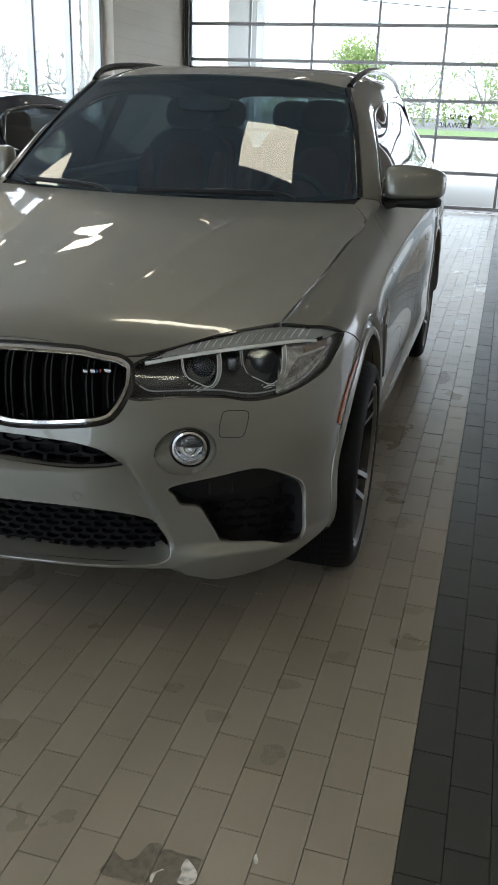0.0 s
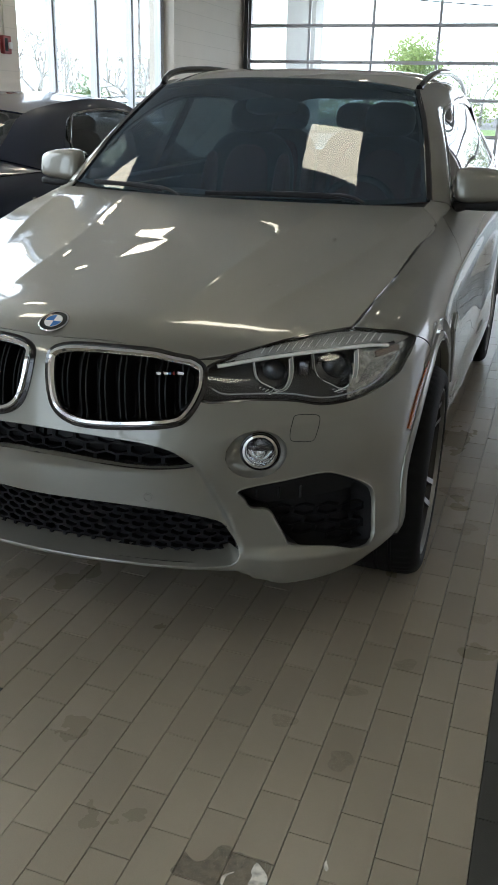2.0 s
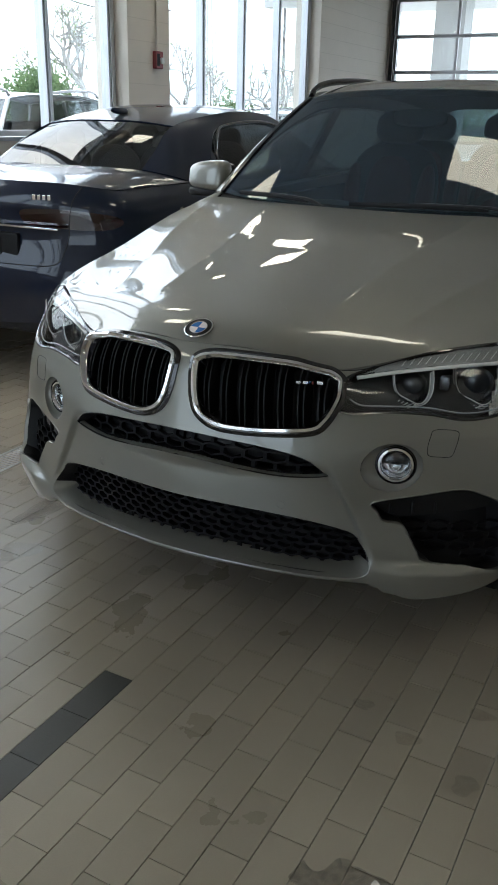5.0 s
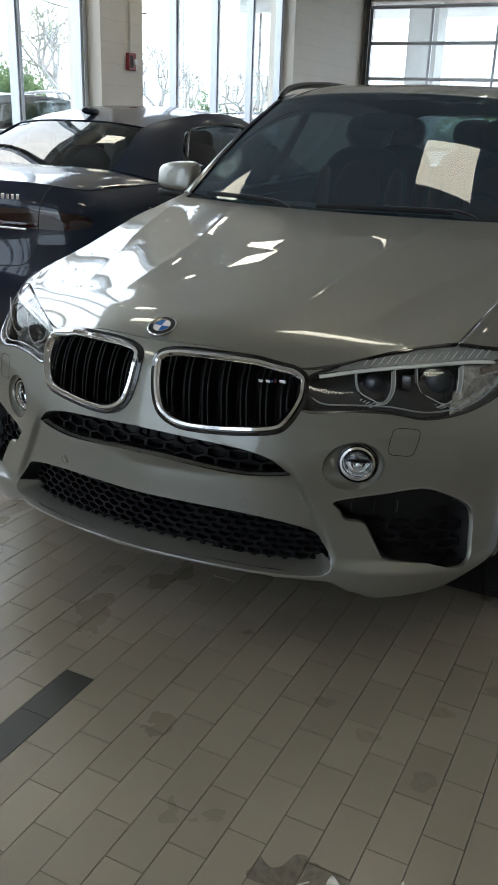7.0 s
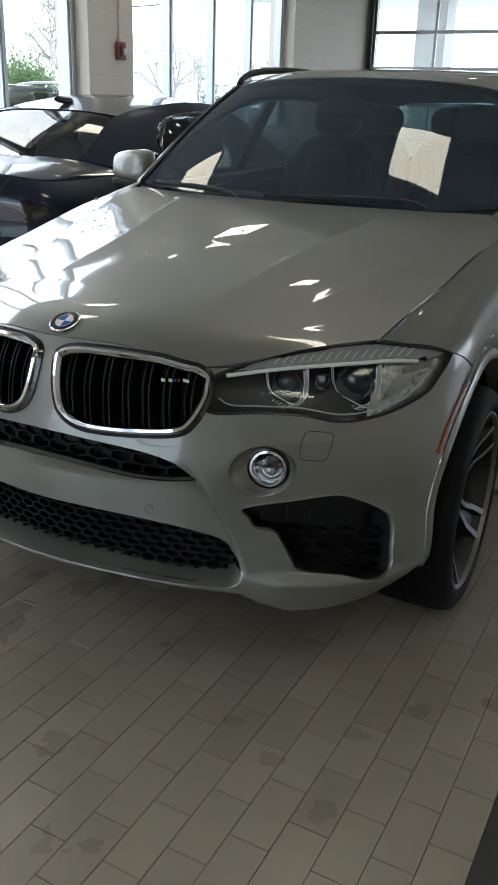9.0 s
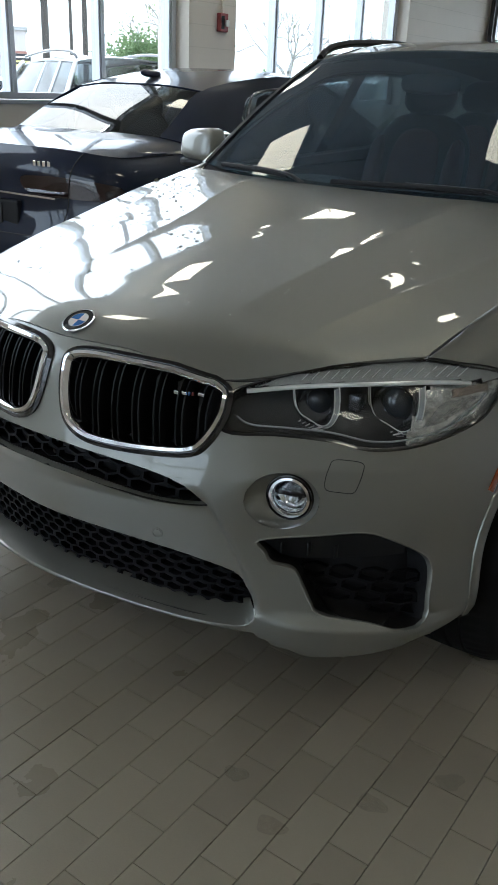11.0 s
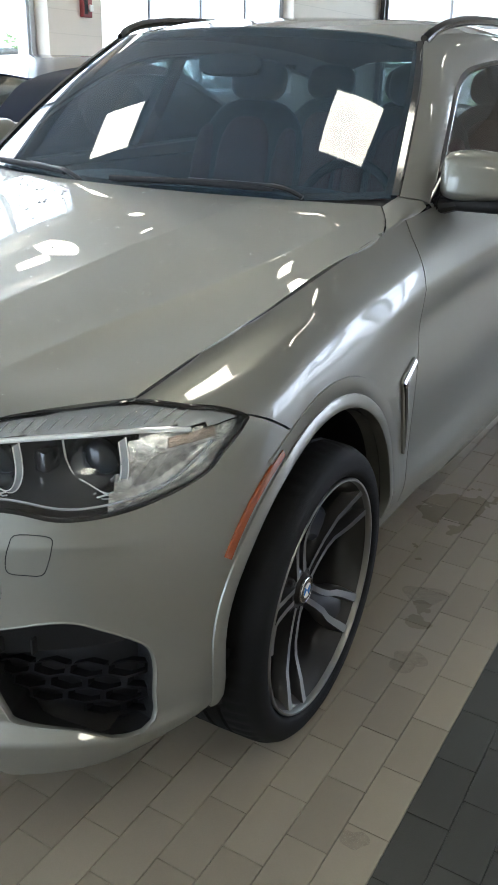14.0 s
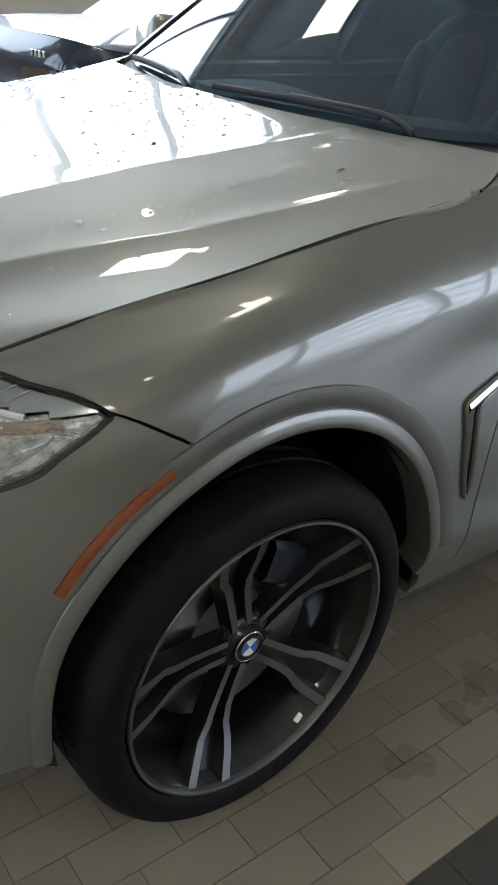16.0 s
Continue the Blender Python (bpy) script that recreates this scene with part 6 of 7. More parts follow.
# rear glass, roof, pillars
skin_panel("rear_window", [[(0, .78, 1.125), (.36, .80, 1.122), (.60, .86, 1.112)], [(0, 1.05, 1.265), (.34, 1.06, 1.26), (.57, 1.10, 1.245)], [(0, 1.34, 1.385), (.31, 1.345, 1.378), (.52, 1.37, 1.355)]], M_SIDEGLASS, SEDAN, "dark sloping rear glass", thick=0, mirror="both", sym=True).visible_shadow = False
skin_panel("roof", [[(0, 1.33, 1.388), (.31, 1.335, 1.381), (.53, 1.36, 1.357)], [(0, 1.75, 1.455), (.33, 1.75, 1.448), (.56, 1.75, 1.415)], [(0, 2.4, 1.475), (.33, 2.4, 1.468), (.57, 2.4, 1.435)], [(0, 3.0, 1.41), (.33, 2.98, 1.40), (.54, 2.95, 1.37)]], M_NAVY, SEDAN, thick=.012, mirror="both", sym=True)
skin_panel("windshield", [[(0, 3.0, 1.41), (.33, 2.98, 1.40), (.54, 2.95, 1.37)], [(0, 3.4, 1.22), (.38, 3.37, 1.21), (.63, 3.32, 1.19)], [(0, 3.8, 1.0), (.42, 3.76, 1.0), (.74, 3.68, .99)]], M_SIDEGLASS, SEDAN, "dark windshield", thick=0, mirror="both", sym=True, flip=True).visible_shadow = False
skin_panel("hood", [[(0, 3.78, 1.0), (.42, 3.74, 1.0), (.84, 3.7, .95)], [(0, 4.4, .93), (.42, 4.38, .92), (.79, 4.25, .90)], [(0, 5.04, .74), (.36, 4.99, .76), (.70, 4.7, .84)]], M_NAVY, SEDAN, thick=.012, mirror="both", sym=True, flip=True)
for side in ("", "other"):
    skin_panel("side_pillar", [[(.60, .86, 1.112), (.57, 1.10, 1.247), (.525, 1.365, 1.358), (.56, 1.75, 1.417), (.57, 2.4, 1.437), (.545, 2.95, 1.372), (.64, 3.32, 1.19), (.74, 3.68, .99)],
                               [(.76, .95, 1.078), (.70, 1.18, 1.20), (.61, 1.50, 1.345), (.605, 1.8, 1.382), (.61, 2.4, 1.398), (.60, 2.9, 1.335), (.70, 3.3, 1.16), (.80, 3.72, .98)],
                               [(.845, 1.05, 1.035), (.775, 1.42, 1.16), (.665, 1.66, 1.305), (.635, 1.86, 1.345), (.642, 2.4, 1.36), (.642, 2.84, 1.30), (.74, 3.22, 1.12), (.845, 3.7, .955)]], M_NAVY, SEDAN, thick=.01, mirror=side, flip=True)
    w = skin_panel("side_window", [[(.73, 1.52, 1.22), (.66, 1.70, 1.315), (.636, 1.88, 1.343), (.642, 2.4, 1.358), (.642, 2.84, 1.298), (.74, 3.22, 1.12)],
                                   [(.80, 1.56, 1.09), (.76, 1.76, 1.165), (.745, 1.94, 1.18), (.745, 2.42, 1.18), (.745, 2.84, 1.15), (.79, 3.25, 1.05)],
                                   [(.855, 1.60, 1.005), (.856, 1.82, 1.0), (.857, 2.0, .995), (.858, 2.45, .985), (.857, 2.85, .978), (.85, 3.3, .962)]], M_SIDEGLASS, SEDAN, "dark side glass", thick=0, mirror=side, flip=True)
    w.visible_shadow = False
    skin_panel("quarter_panel_top", [[(.845, 1.03, 1.036), (.80, 1.38, 1.125), (.735, 1.50, 1.215)], [(.855, 1.22, 1.025), (.84, 1.42, 1.06), (.80, 1.555, 1.09)], [(.86, 1.4, 1.012), (.86, 1.5, 1.01), (.857, 1.6, 1.005)]], M_NAVY, SEDAN, thick=.008, mirror=side, flip=True)
    bm = tube(bmesh.new(), smooth_loop([(.862, 3.25, .968), (.868, 2.4, .99), (.866, 1.66, 1.008), (.80, 1.50, 1.12), (.70, 1.66, 1.30), (.648, 1.86, 1.352), (.652, 2.4, 1.368), (.652, 2.84, 1.308), (.745, 3.22, 1.13)], 5, False), .009, 8)
    part("window_trim", bm if not side else mirrored(bm), M_BLACKGLOSS, SEDAN, "gloss black window trim", 40)
# cabin of the sedan
part("parcel_shelf", boxes(((-.6, .82, 1.03), (.6, 1.35, 1.06))), M_LINER, SEDAN)
part("cabin_tub", boxes(((-.80, .8, .4), (.80, 3.7, .46)), ((-.82, 1.0, .4), (-.79, 3.6, .98)), ((.79, 1.0, .4), (.82, 3.6, .98))), M_LINER, SEDAN)
for x, y in ((-.42, 1.42), (.42, 1.42), (0, 1.42), (-.38, 2.35), (.38, 2.35)):
    part("backrest", blob(bmesh.new(), (x, y, .95), (.42, .16, .55), 3, 10), M_LEATHER_BLACK, SEDAN, "", 50)
    part("headrest", blob(bmesh.new(), (x, y + .04, 1.24), (.24, .10, .16), 2.8, 8), M_LEATHER_BLACK, SEDAN, "", 50)
# roof aerial
bm = blob(bmesh.new(), (0, 1.49, 1.442), (.075, .20, .05), 2.2, 10)
for v in bm.verts:
    v.co.x *= 1 - max(0, (v.co.z - 1.425) / .06)
    v.co.z += max(0, (1.50 - v.co.y)) * .10
part("roof_aerial", bm, M_NAVY, SEDAN, "dark fin-shaped roof aerial", 50)
# plain bars where the tail carries its letters, plate recess, bumper strips
for k in range(4):
    p = SB.at(*SB.find([(.40 + k * .033, 0, 1.005)], FV, SB.u[4])[0])[0]
    part("badge_bar", boxes(((p[0] - .010, p[1] - .008, .992), (p[0] + .012, p[1] + .003, 1.020)), bevel=.002), M_CHROME, SEDAN, "small bright badge bar")
part("plate_recess", boxes(((-.28, .03, .66), (.28, .07, .80)), bevel=.01), M_BLACK, SEDAN, "dark plate recess")
part("plate", boxes(((-.155, .022, .68), (.155, .034, .78)), bevel=.004), M_LINER, SEDAN, "dark plate")
part("bright_strip", boxes(((-.60, .006, .838), (.60, .05, .850)), bevel=.003), M_CHROME, SEDAN, "thin bright strip")
for s in (1, -1):
    part("bumper_reflector", boxes(((s * .62 - .09, .045, .455), (s * .62 + .09, .08, .475)), bevel=.003), M_TAIL, SEDAN, "dark red reflector")
    part("exhaust_tip", boxes(((s * .58 - .08, -.0, .30), (s * .58 + .08, .12, .36)), bevel=.02), M_CHROME, SEDAN, "bright exhaust tip")
part("rear_diffuser", boxes(((-.72, .05, .26), (.72, .25, .40)), bevel=.02), M_BLACK, SEDAN, "black lower rear trim")


def plain_wheel(parent, x, y, r, side, w=.22):
    wh = part("wheel", lathe(bmesh.new(), [(r * .70, -.01), (r * .74, .006), (r * .9, .008), (r * .975, -.01), (r, -.03), (r, -w + .03), (r * .9, -w)], "x", (0, 0, 0), 40), M_RUBBER, parent, "alloy wheel with black tyre", 40)
    wh.matrix_basis = pose(x * side, y, r, 0, 0, 0 if side > 0 else 180)
    part("rim", lathe(bmesh.new(), [(r * .72, -.008), (r * .70, .004), (r * .66, -.01), (r * .62, -.08), (.02, -.08)], "x", (0, 0, 0), 40), M_RIM_DARK, wh, "", 40)
    for k in range(5):
        b2 = box(bmesh.new(), (-.05, -.025, .03), (-.012, .025, r * .68), .006)
        part("spoke", b2, M_SATIN, wh, "", 30, Matrix.Rotation(2 * math.pi * k / 5, 4, "X"))


for y in (1.08, 4.15):
    for s in (1, -1):
        plain_wheel(SEDAN, .925, y, .345, s)
        bm = lathe(bmesh.new(), [(.365, .92), (.37, .55), (.01, .55)], "x", (0, y, .345), 24, -.3, math.pi + .3)
        part("arch_liner", bm if s > 0 else mirrored(bm), M_BLACK, SEDAN, "", 40)

settle(SEDAN, [0, 2.4, 5.0], [.066, .127, .14], .1, .8)

# ---- fixtures of the bay ----
al = tagged(new("fire_alarm"), "red wall fire alarm with a white strobe under a conduit", "fire alarm")
al.location = (WX, 5.40, 2.07)
part("body", boxes(((0, -.065, -.085), (.05, .065, .085)), bevel=.008), M_RED_ALARM, al)
part("strobe", boxes(((.05, .005, -.035), (.075, .055, .025)), bevel=.008), M_WHITE, al, "white strobe lens")
part("slot", boxes(((.0495, -.05, -.06), (.052, .0, .06)), bevel=.0008), M_BLACK, al)
part("conduit", tube(bmesh.new(), [(.018, 0, .085), (.018, 0, 1.92)], .0125, 10), M_WALL, al, "painted conduit pipe", 40)
part("strap", boxes(((0, -.03, .8), (.036, .03, .825)), ((0, -.03, 1.5), (.036, .03, 1.525)), bevel=.003), M_WALL, al)
# courses of the block walls: shallow joints
bm = bmesh.new()
for k in range(1, 20):
    z = .2032 * k
    for a, b in PIERS:
        box(bm, (WX, a + .002, z - .004), (WX + .0016, b - .002, z + .004))
j1 = tagged(part("wall_joints_west", bm, mat("wall_joint", (.60, .555, .48), .8, vary=.08)), "painted mortar joints of the block wall", "wall joint", kind="structure")
# trench drain beside the car
dr = tagged(new("trench_drain"), "slotted steel trench drain set into the tile floor", "drain")
dr.location = (-1.47, .1, 0)
part("channel", boxes(((-.075, -3, -.003), (-.062, 9, .0025)), ((.062, -3, -.003), (.075, 9, .0025)), bevel=.001), M_SATIN, dr, "steel drain edge")
part("trough", boxes(((-.062, -3, -.0042), (.062, 9, -.0008))), M_BLACK, dr, "dark drain trough")
bar = bpy.data.meshes.new("grate_bar")
b2 = boxes(((-.062, -.0055, -.002), (.062, .0055, .0018)), bevel=.001)
b2.to_mesh(bar)
b2.free()
bar.materials.append(M_DISC)
for k in range(150):
    ob = new("grate_bar", bar)
    ob.location = (0, -.9 + k * .022, 0)
    ob.parent = dr
# stains and wet patches on the floor
def patch(rng, x, y, r, stretch=1.0):
    bm = bmesh.new()
    k = rng.uniform(.7, 1.3, 5)
    vs = []
    for a in np.linspace(0, 2 * math.pi, 36, endpoint=False):
        q = r * (1 + .18 * math.sin(2 * a + k[0] * 6) + .12 * math.sin(3 * a + k[1] * 6) + .07 * math.sin(5 * a + k[2] * 6))
        vs.append(bm.verts.new((x + q * math.cos(a), y + q * math.sin(a) * stretch, .0012)))
    bm.faces.new(vs)
    return bm


def film_mat(name, color, amount, rough):
    m = mat(name, color, rough)
    nt = m.node_tree
    tr = nt.nodes.new("ShaderNodeBsdfTransparent")
    mx = nt.nodes.new("ShaderNodeMixShader")
    tc = nt.nodes.new("ShaderNodeTexCoord")
    no = nt.nodes.new("ShaderNodeTexNoise")
    no.inputs["Scale"].default_value = 55
    mm = nt.nodes.new("ShaderNodeMath")
    mm.operation = "MULTIPLY"
    mm.inputs[1].default_value = amount * 2
    nt.links.new(tc.outputs["Object"], no.inputs["Vector"])
    nt.links.new(no.outputs["Fac"], mm.inputs[0])
    nt.links.new(mm.outputs[0], mx.inputs[0])
    nt.links.new(tr.outputs[0], mx.inputs[1])
    nt.links.new(nt.nodes["Principled BSDF"].outputs[0], mx.inputs[2])
    nt.links.new(mx.outputs[0], nt.nodes["Material Output"].inputs[0])
    return m


M_STAIN = film_mat("oily_stain", (.10, .075, .045), .16, .5)
M_WET = film_mat("wet_film", (.12, .11, .095), .20, .05)
rng = np.random.default_rng(9)
for x, y, r in ((.625, -.905, .026), (.924, -.79, .03), (1.042, -.616, .03), (1.231, -.287, .028), (.954, -1.074, .034), (.776, -.982, .03), (-.314, -.585, .035), (-.889, -.125, .04), (1.11, .354, .05), (1.038, .702, .06), (1.21, 1.057, .04)):
    tagged(part("floor_stain", patch(rng, x, y, r), M_STAIN), "small dark oily stain on the tiles", "stain", "floor stains")
for x, y, r, st in ((-.972, -.392, .07, 1.8), (-.809, -.711, .06, 1.5), (-1.2, -.064, .08, 1.8), (1.147, 2.466, .04, 3.0), (1.166, 4.121, .05, 3.5), (1.241, 5.862, .05, 4.0)):
    tagged(part("wet_patch", patch(rng, x, y, r, st), M_WET), "thin wet patch shining on the tiles", "puddle", "wet patches")


def spill(pts, z=.0014):
    bm = bmesh.new()
    bm.faces.new([bm.verts.new((x, y, z)) for x, y, _ in smooth_loop([(a, b, 0) for a, b in pts], 4)])
    return bm


M_DAMP = film_mat("damp_film", (.085, .072, .052), .42, .25)
tagged(part("wet_patch", spill([(.7, -1.471), (.694, -1.505), (.694, -1.531), (.745, -1.531), (.793, -1.529), (.794, -1.48), (.795, -1.426), (.775, -1.424), (.762, -1.435), (.752, -1.469), (.735, -1.485), (.715, -1.480)]), M_DAMP), "damp dark corner of a floor tile", "puddle", "wet patches")
tagged(part("wet_patch", spill([(.801, -1.433), (.845, -1.433), (.886, -1.434), (.889, -1.47), (.887, -1.527), (.845, -1.528), (.801, -1.528), (.800, -1.48)]), M_DAMP), "damp dark floor tile", "puddle", "wet patches")
M_CHIP = film_mat("dried_white_splash", (.74, .72, .66), .85, .5)
for pts in ([(.857, -1.444), (.872, -1.452), (.89, -1.47), (.893, -1.492), (.881, -1.505), (.858, -1.505), (.859, -1.481), (.853, -1.467)],
            [(.799, -1.502), (.803, -1.521), (.808, -1.521), (.808, -1.499), (.82, -1.484), (.816, -1.484)],
            [(.997, -1.384), (.994, -1.398), (1.003, -1.412), (1.007, -1.404), (1.001, -1.392)]):
    tagged(part("dried_splash", spill(pts, .0022), M_CHIP), "white dried splash on the tiles", "stain", "floor stains")
# words on the overhead door, read from outside
M_INK = mat("black_vinyl", (.015, .015, .016), .5, vary=.1)
sign = tagged(new("door_lettering"), "black vinyl words on the door glass, read from outside", "sign")
sign.location = (.49, DY - .010, 1.445)
for word, z in (("PULL", .038), ("FORWARD", -.10)):
    cu = bpy.data.curves.new("words", "FONT")
    cu.body, cu.size, cu.align_x, cu.extrude = word, .115, "CENTER", .001
    cu.materials.append(M_INK)
    ob = new("word", cu)
    ob.parent = sign
    ob.matrix_basis = Matrix.Translation((.0, 0, z)) @ pose(0, 0, 0, 90, 0, 180)
bm = prism(bmesh.new(), [(.22, -.10), (.22, .04), (.19, .04), (.24, .12), (.29, .04), (.26, .04), (.26, -.10)], "y", -.001, .001)
part("arrow", bm, M_INK, sign, "black arrow")

# ---- outside ----
tagged(part("ground", boxes(((-900, -900, -0.5), (900, 900, -0.03))), M_ASPHALT), "grey asphalt lot round the building", "ground", kind="structure")
tagged(part("pavement_apron", boxes(((-60, BACK + .3, -0.2), (60, 70, -0.012))), M_CONCRETE), "pale concrete apron outside the overhead door", "pavement", kind="structure")
tagged(part("pavement_lot", boxes(((-22, -20, -0.2), (WX - .4, BACK + .3, -0.012))), M_CONCRETE), "pale concrete lot outside the windows", "pavement", kind="structure")
# unseen slab, added to bounce daylight in through the entry door
tagged(part("pavement_entry", boxes(((WX - .4, -32, -0.2), (14, FRONT - .3, -0.012))), M_CONCRETE), "unseen pale slab outside the entry door, bouncing light onto the bumper", "pavement", kind="structure")
tagged(part("ground_lawn", boxes(((-160, 72, -0.2), (160, 106, 0.05)), bevel=.05), M_GRASS), "mown green verge beyond the lot", "lawn", kind="structure")
# canopy over the exit
cano = tagged(new("canopy"), "white flat canopy on a square column outside the door", "canopy", kind="structure")
part("slab", boxes(((-9, BACK + .32, 4.2), (6, 21, 4.6)), bevel=.02), M_WHITE, cano)
part("column", boxes(((-4.75, 16.7, -0.02), (-4.1, 17.35, 4.2)), bevel=.01), M_WHITE, cano)
part("beam", boxes(((-9, 17.0, 3.95), (6, 17.3, 4.2)), bevel=.01), M_WHITE, cano)


def simple_car(name, label, paint, m, kind="suv"):
    """A parked car seen from a distance: shell, glasshouse, wheels, lamps. Its tail lies at local y = 0, its nose at +y."""
    car = tagged(new(name), label, "car")
    car.matrix_basis = m
    hi = kind == "suv"
    h, bl = (1.70, 1.06) if hi else (1.45, .95)
    L = 4.7
    rails = [[(0, .06, bl + .02), (.6, .08, bl + .01), (.84, .25, bl - .01), (.87, 1.5, bl - .02), (.87, 3.0, bl - .06), (.80, 4.3, bl - .16), (.45, 4.62, bl - .24), (0, 4.66, bl - .25)],
             [(0, .0, .72), (.66, .03, .72), (.90, .24, .72), (.94, 1.5, .72), (.94, 3.0, .70), (.90, 4.3, .66), (.5, 4.66, .62), (0, L, .62)],
             [(0, .04, .30), (.62, .07, .30), (.86, .26, .28), (.90, 1.5, .26), (.90, 3.0, .26), (.86, 4.25, .26), (.48, 4.58, .26), (0, 4.62, .26)]]
    sk = Skin(rails, mirror=True)
    panel("body_shell", sk, cut_flat(span(0, sk.umax, .12), span(0, sk.vmax, .08), [])["base"], paint, car, thick=.01, mirror="both", flip=True)
    y0, y1, y2, y3 = (.10, .45, 2.6, 3.45) if hi else (.75, 1.4, 2.5, 3.4)
    skin_panel("roof", [[(0, y1, h - .03), (.35, y1, h - .04), (.60, y1 + .02, h - .08)], [(0, (y1 + y2) / 2, h), (.35, (y1 + y2) / 2, h - .01), (.63, (y1 + y2) / 2, h - .06)], [(0, y2, h - .06), (.35, y2, h - .07), (.60, y2 - .02, h - .11)]], paint, car, step=.1, thick=.02, mirror="both", sym=True)
    skin_panel("rear_window", [[(0, y0, bl + .02), (.4, y0 + .01, bl + .02), (.74, y0 + .06, bl)], [(0, y1, h - .03), (.35, y1, h - .04), (.60, y1 + .02, h - .08)]], M_SIDEGLASS, car, "dark rear glass", step=.1, thick=0, mirror="both", sym=True)
    skin_panel("windshield", [[(0, y2, h - .06), (.35, y2, h - .07), (.60, y2 - .02, h - .11)], [(0, y3, bl - .06), (.4, y3 - .02, bl - .06), (.76, y3 - .08, bl - .07)]], M_SIDEGLASS, car, "dark windshield", step=.1, thick=0, mirror="both", sym=True)
    skin_panel("hood", [[(0, y3 - .02, bl - .07), (.42, y3 - .04, bl - .07), (.86, y3 - .2, bl - .07)], [(0, 4.1, bl - .12), (.42, 4.1, bl - .13), (.82, 4.0, bl - .13)], [(0, 4.66, bl - .25), (.45, 4.62, bl - .24), (.80, 4.3, bl - .16)]], paint, car, step=.1, thick=.01, mirror="both", sym=True)
    for side in ("", "other"):
        skin_panel("side_window", [[(.61, y1 + .05, h - .10), (.64, (y1 + y2) / 2, h - .09), (.61, y2 - .05, h - .13)], [(.86, y0 + .35, bl), (.87, (y0 + y3) / 2, bl - .01), (.86, y3 - .15, bl - .05)]], M_SIDEGLASS, car, "dark side glass", step=.12, thick=0, mirror=side, flip=True)
        for a, b in ((y0 + .30, y1 + .03), ((y0 + y3) / 2 - .1, (y1 + y2) / 2), (y3 - .12, y2 - .03), (y0 + .95, y1 + .55)):
            bm = tube(bmesh.new(), [(.875, a, bl - .02), (.62, b, h - .09)], .028, 6)
            part("pillar", bm if not side else mirrored(bm), paint, car, "", 40)
        bm = boxes(((.60, .02, bl - .22), (.85, .20, bl - .05)), bevel=.02)
        part("tail_lamp", bm if not side else mirrored(bm), M_TAIL, car, "red tail lamp", 40)
    # plain block added inside so that bright daylight doesn't show through the windows
    part("interior", boxes(((-.72, y0 + .5, .55), (.72, y3 - .25, bl + .02)), ((-.55, y1 + .3, bl), (.55, y2 - .25, bl + .30)), bevel=.05), M_BLACK, car, "plain dark block that keeps daylight from showing through the glass")
    if hi:
        pair("roof_rail", tube(bmesh.new(), smooth_loop([(.60, y1 + .05, h - .05), (.61, y1 + .25, h + .02), (.62, (y1 + y2) / 2, h + .03), (.60, y2 - .1, h - .03)], 4, False), .018, 8), M_BLACKGLOSS, car)
    for y in (.85, 3.75):
        for s in (1, -1):
            plain_wheel(car, .90, y, .34, s)
    return car


simple_car("parked_suv", "white sport utility car parked outside the window", M_WHITECAR, pose(-5.85, 5.95, -.012, 0, 0, 66) @ Matrix.Scale(1.05, 4, (0, 0, 1)))
simple_car("parked_car", "white car parked outside the window", M_WHITECAR, pose(-6.2, 9.6, -.012, 0, 0, 90), "sedan")
simple_car("parked_car", "white car parked outside the window", M_WHITECAR, pose(-6.3, 12.6, -.012, 0, 0, 90), "sedan")
simple_car("parked_suv", "white sport utility car parked farther along the lot", M_WHITECAR, pose(-6.2, 15.6, -.012, 0, 0, 90))
simple_car("parked_car", "silver car parked across the lot", M_SILVERCAR, pose(-17.5, 9.5, -.012, 0, 0, -60), "sedan")
simple_car("parked_car", "white car parked across the lot", M_WHITECAR, pose(-19.5, 13.0, -.012, 0, 0, -60), "sedan")
simple_car("parked_car", "silver car parked across the lot", M_SILVERCAR, pose(-20.6, 8.0, -.012, 0, 0, -60), "suv")
simple_car("parked_car", "small red car beyond the verge", M_REDCAR, pose(-22, 118, 0.0, 0, 0, 90), "sedan")
simple_car("parked_car", "silver car beyond the verge", M_SILVERCAR, pose(-30, 112, 0.0, 0, 0, 90), "sedan")


def leaf_mesh(rng, pts, size, flat=False):
    """Small bent leaves or leaf clumps about points, all in one mesh."""
    n = len(pts)
    d = rng.normal(size=(n, 3))
    d /= np.linalg.norm(d, axis=1)[:, None]
    e = np.cross(d, rng.normal(size=(n, 3)))
    e /= np.linalg.norm(e, axis=1)[:, None]
    s = size * rng.uniform(.6, 1.4, n)[:, None]
    P = np.array(pts)
    q = np.cross(d, e)
    V = np.stack([P - d * s, P + e * s * .55 + q * s * .2, P + d * s, P - e * s * .55 + q * s * .2], 1).reshape(-1, 3)
    F = np.arange(4 * n).reshape(-1, 4)
    me = bpy.data.meshes.new("leaves")
    me.from_pydata(V.tolist(), [], F.tolist())
    return me


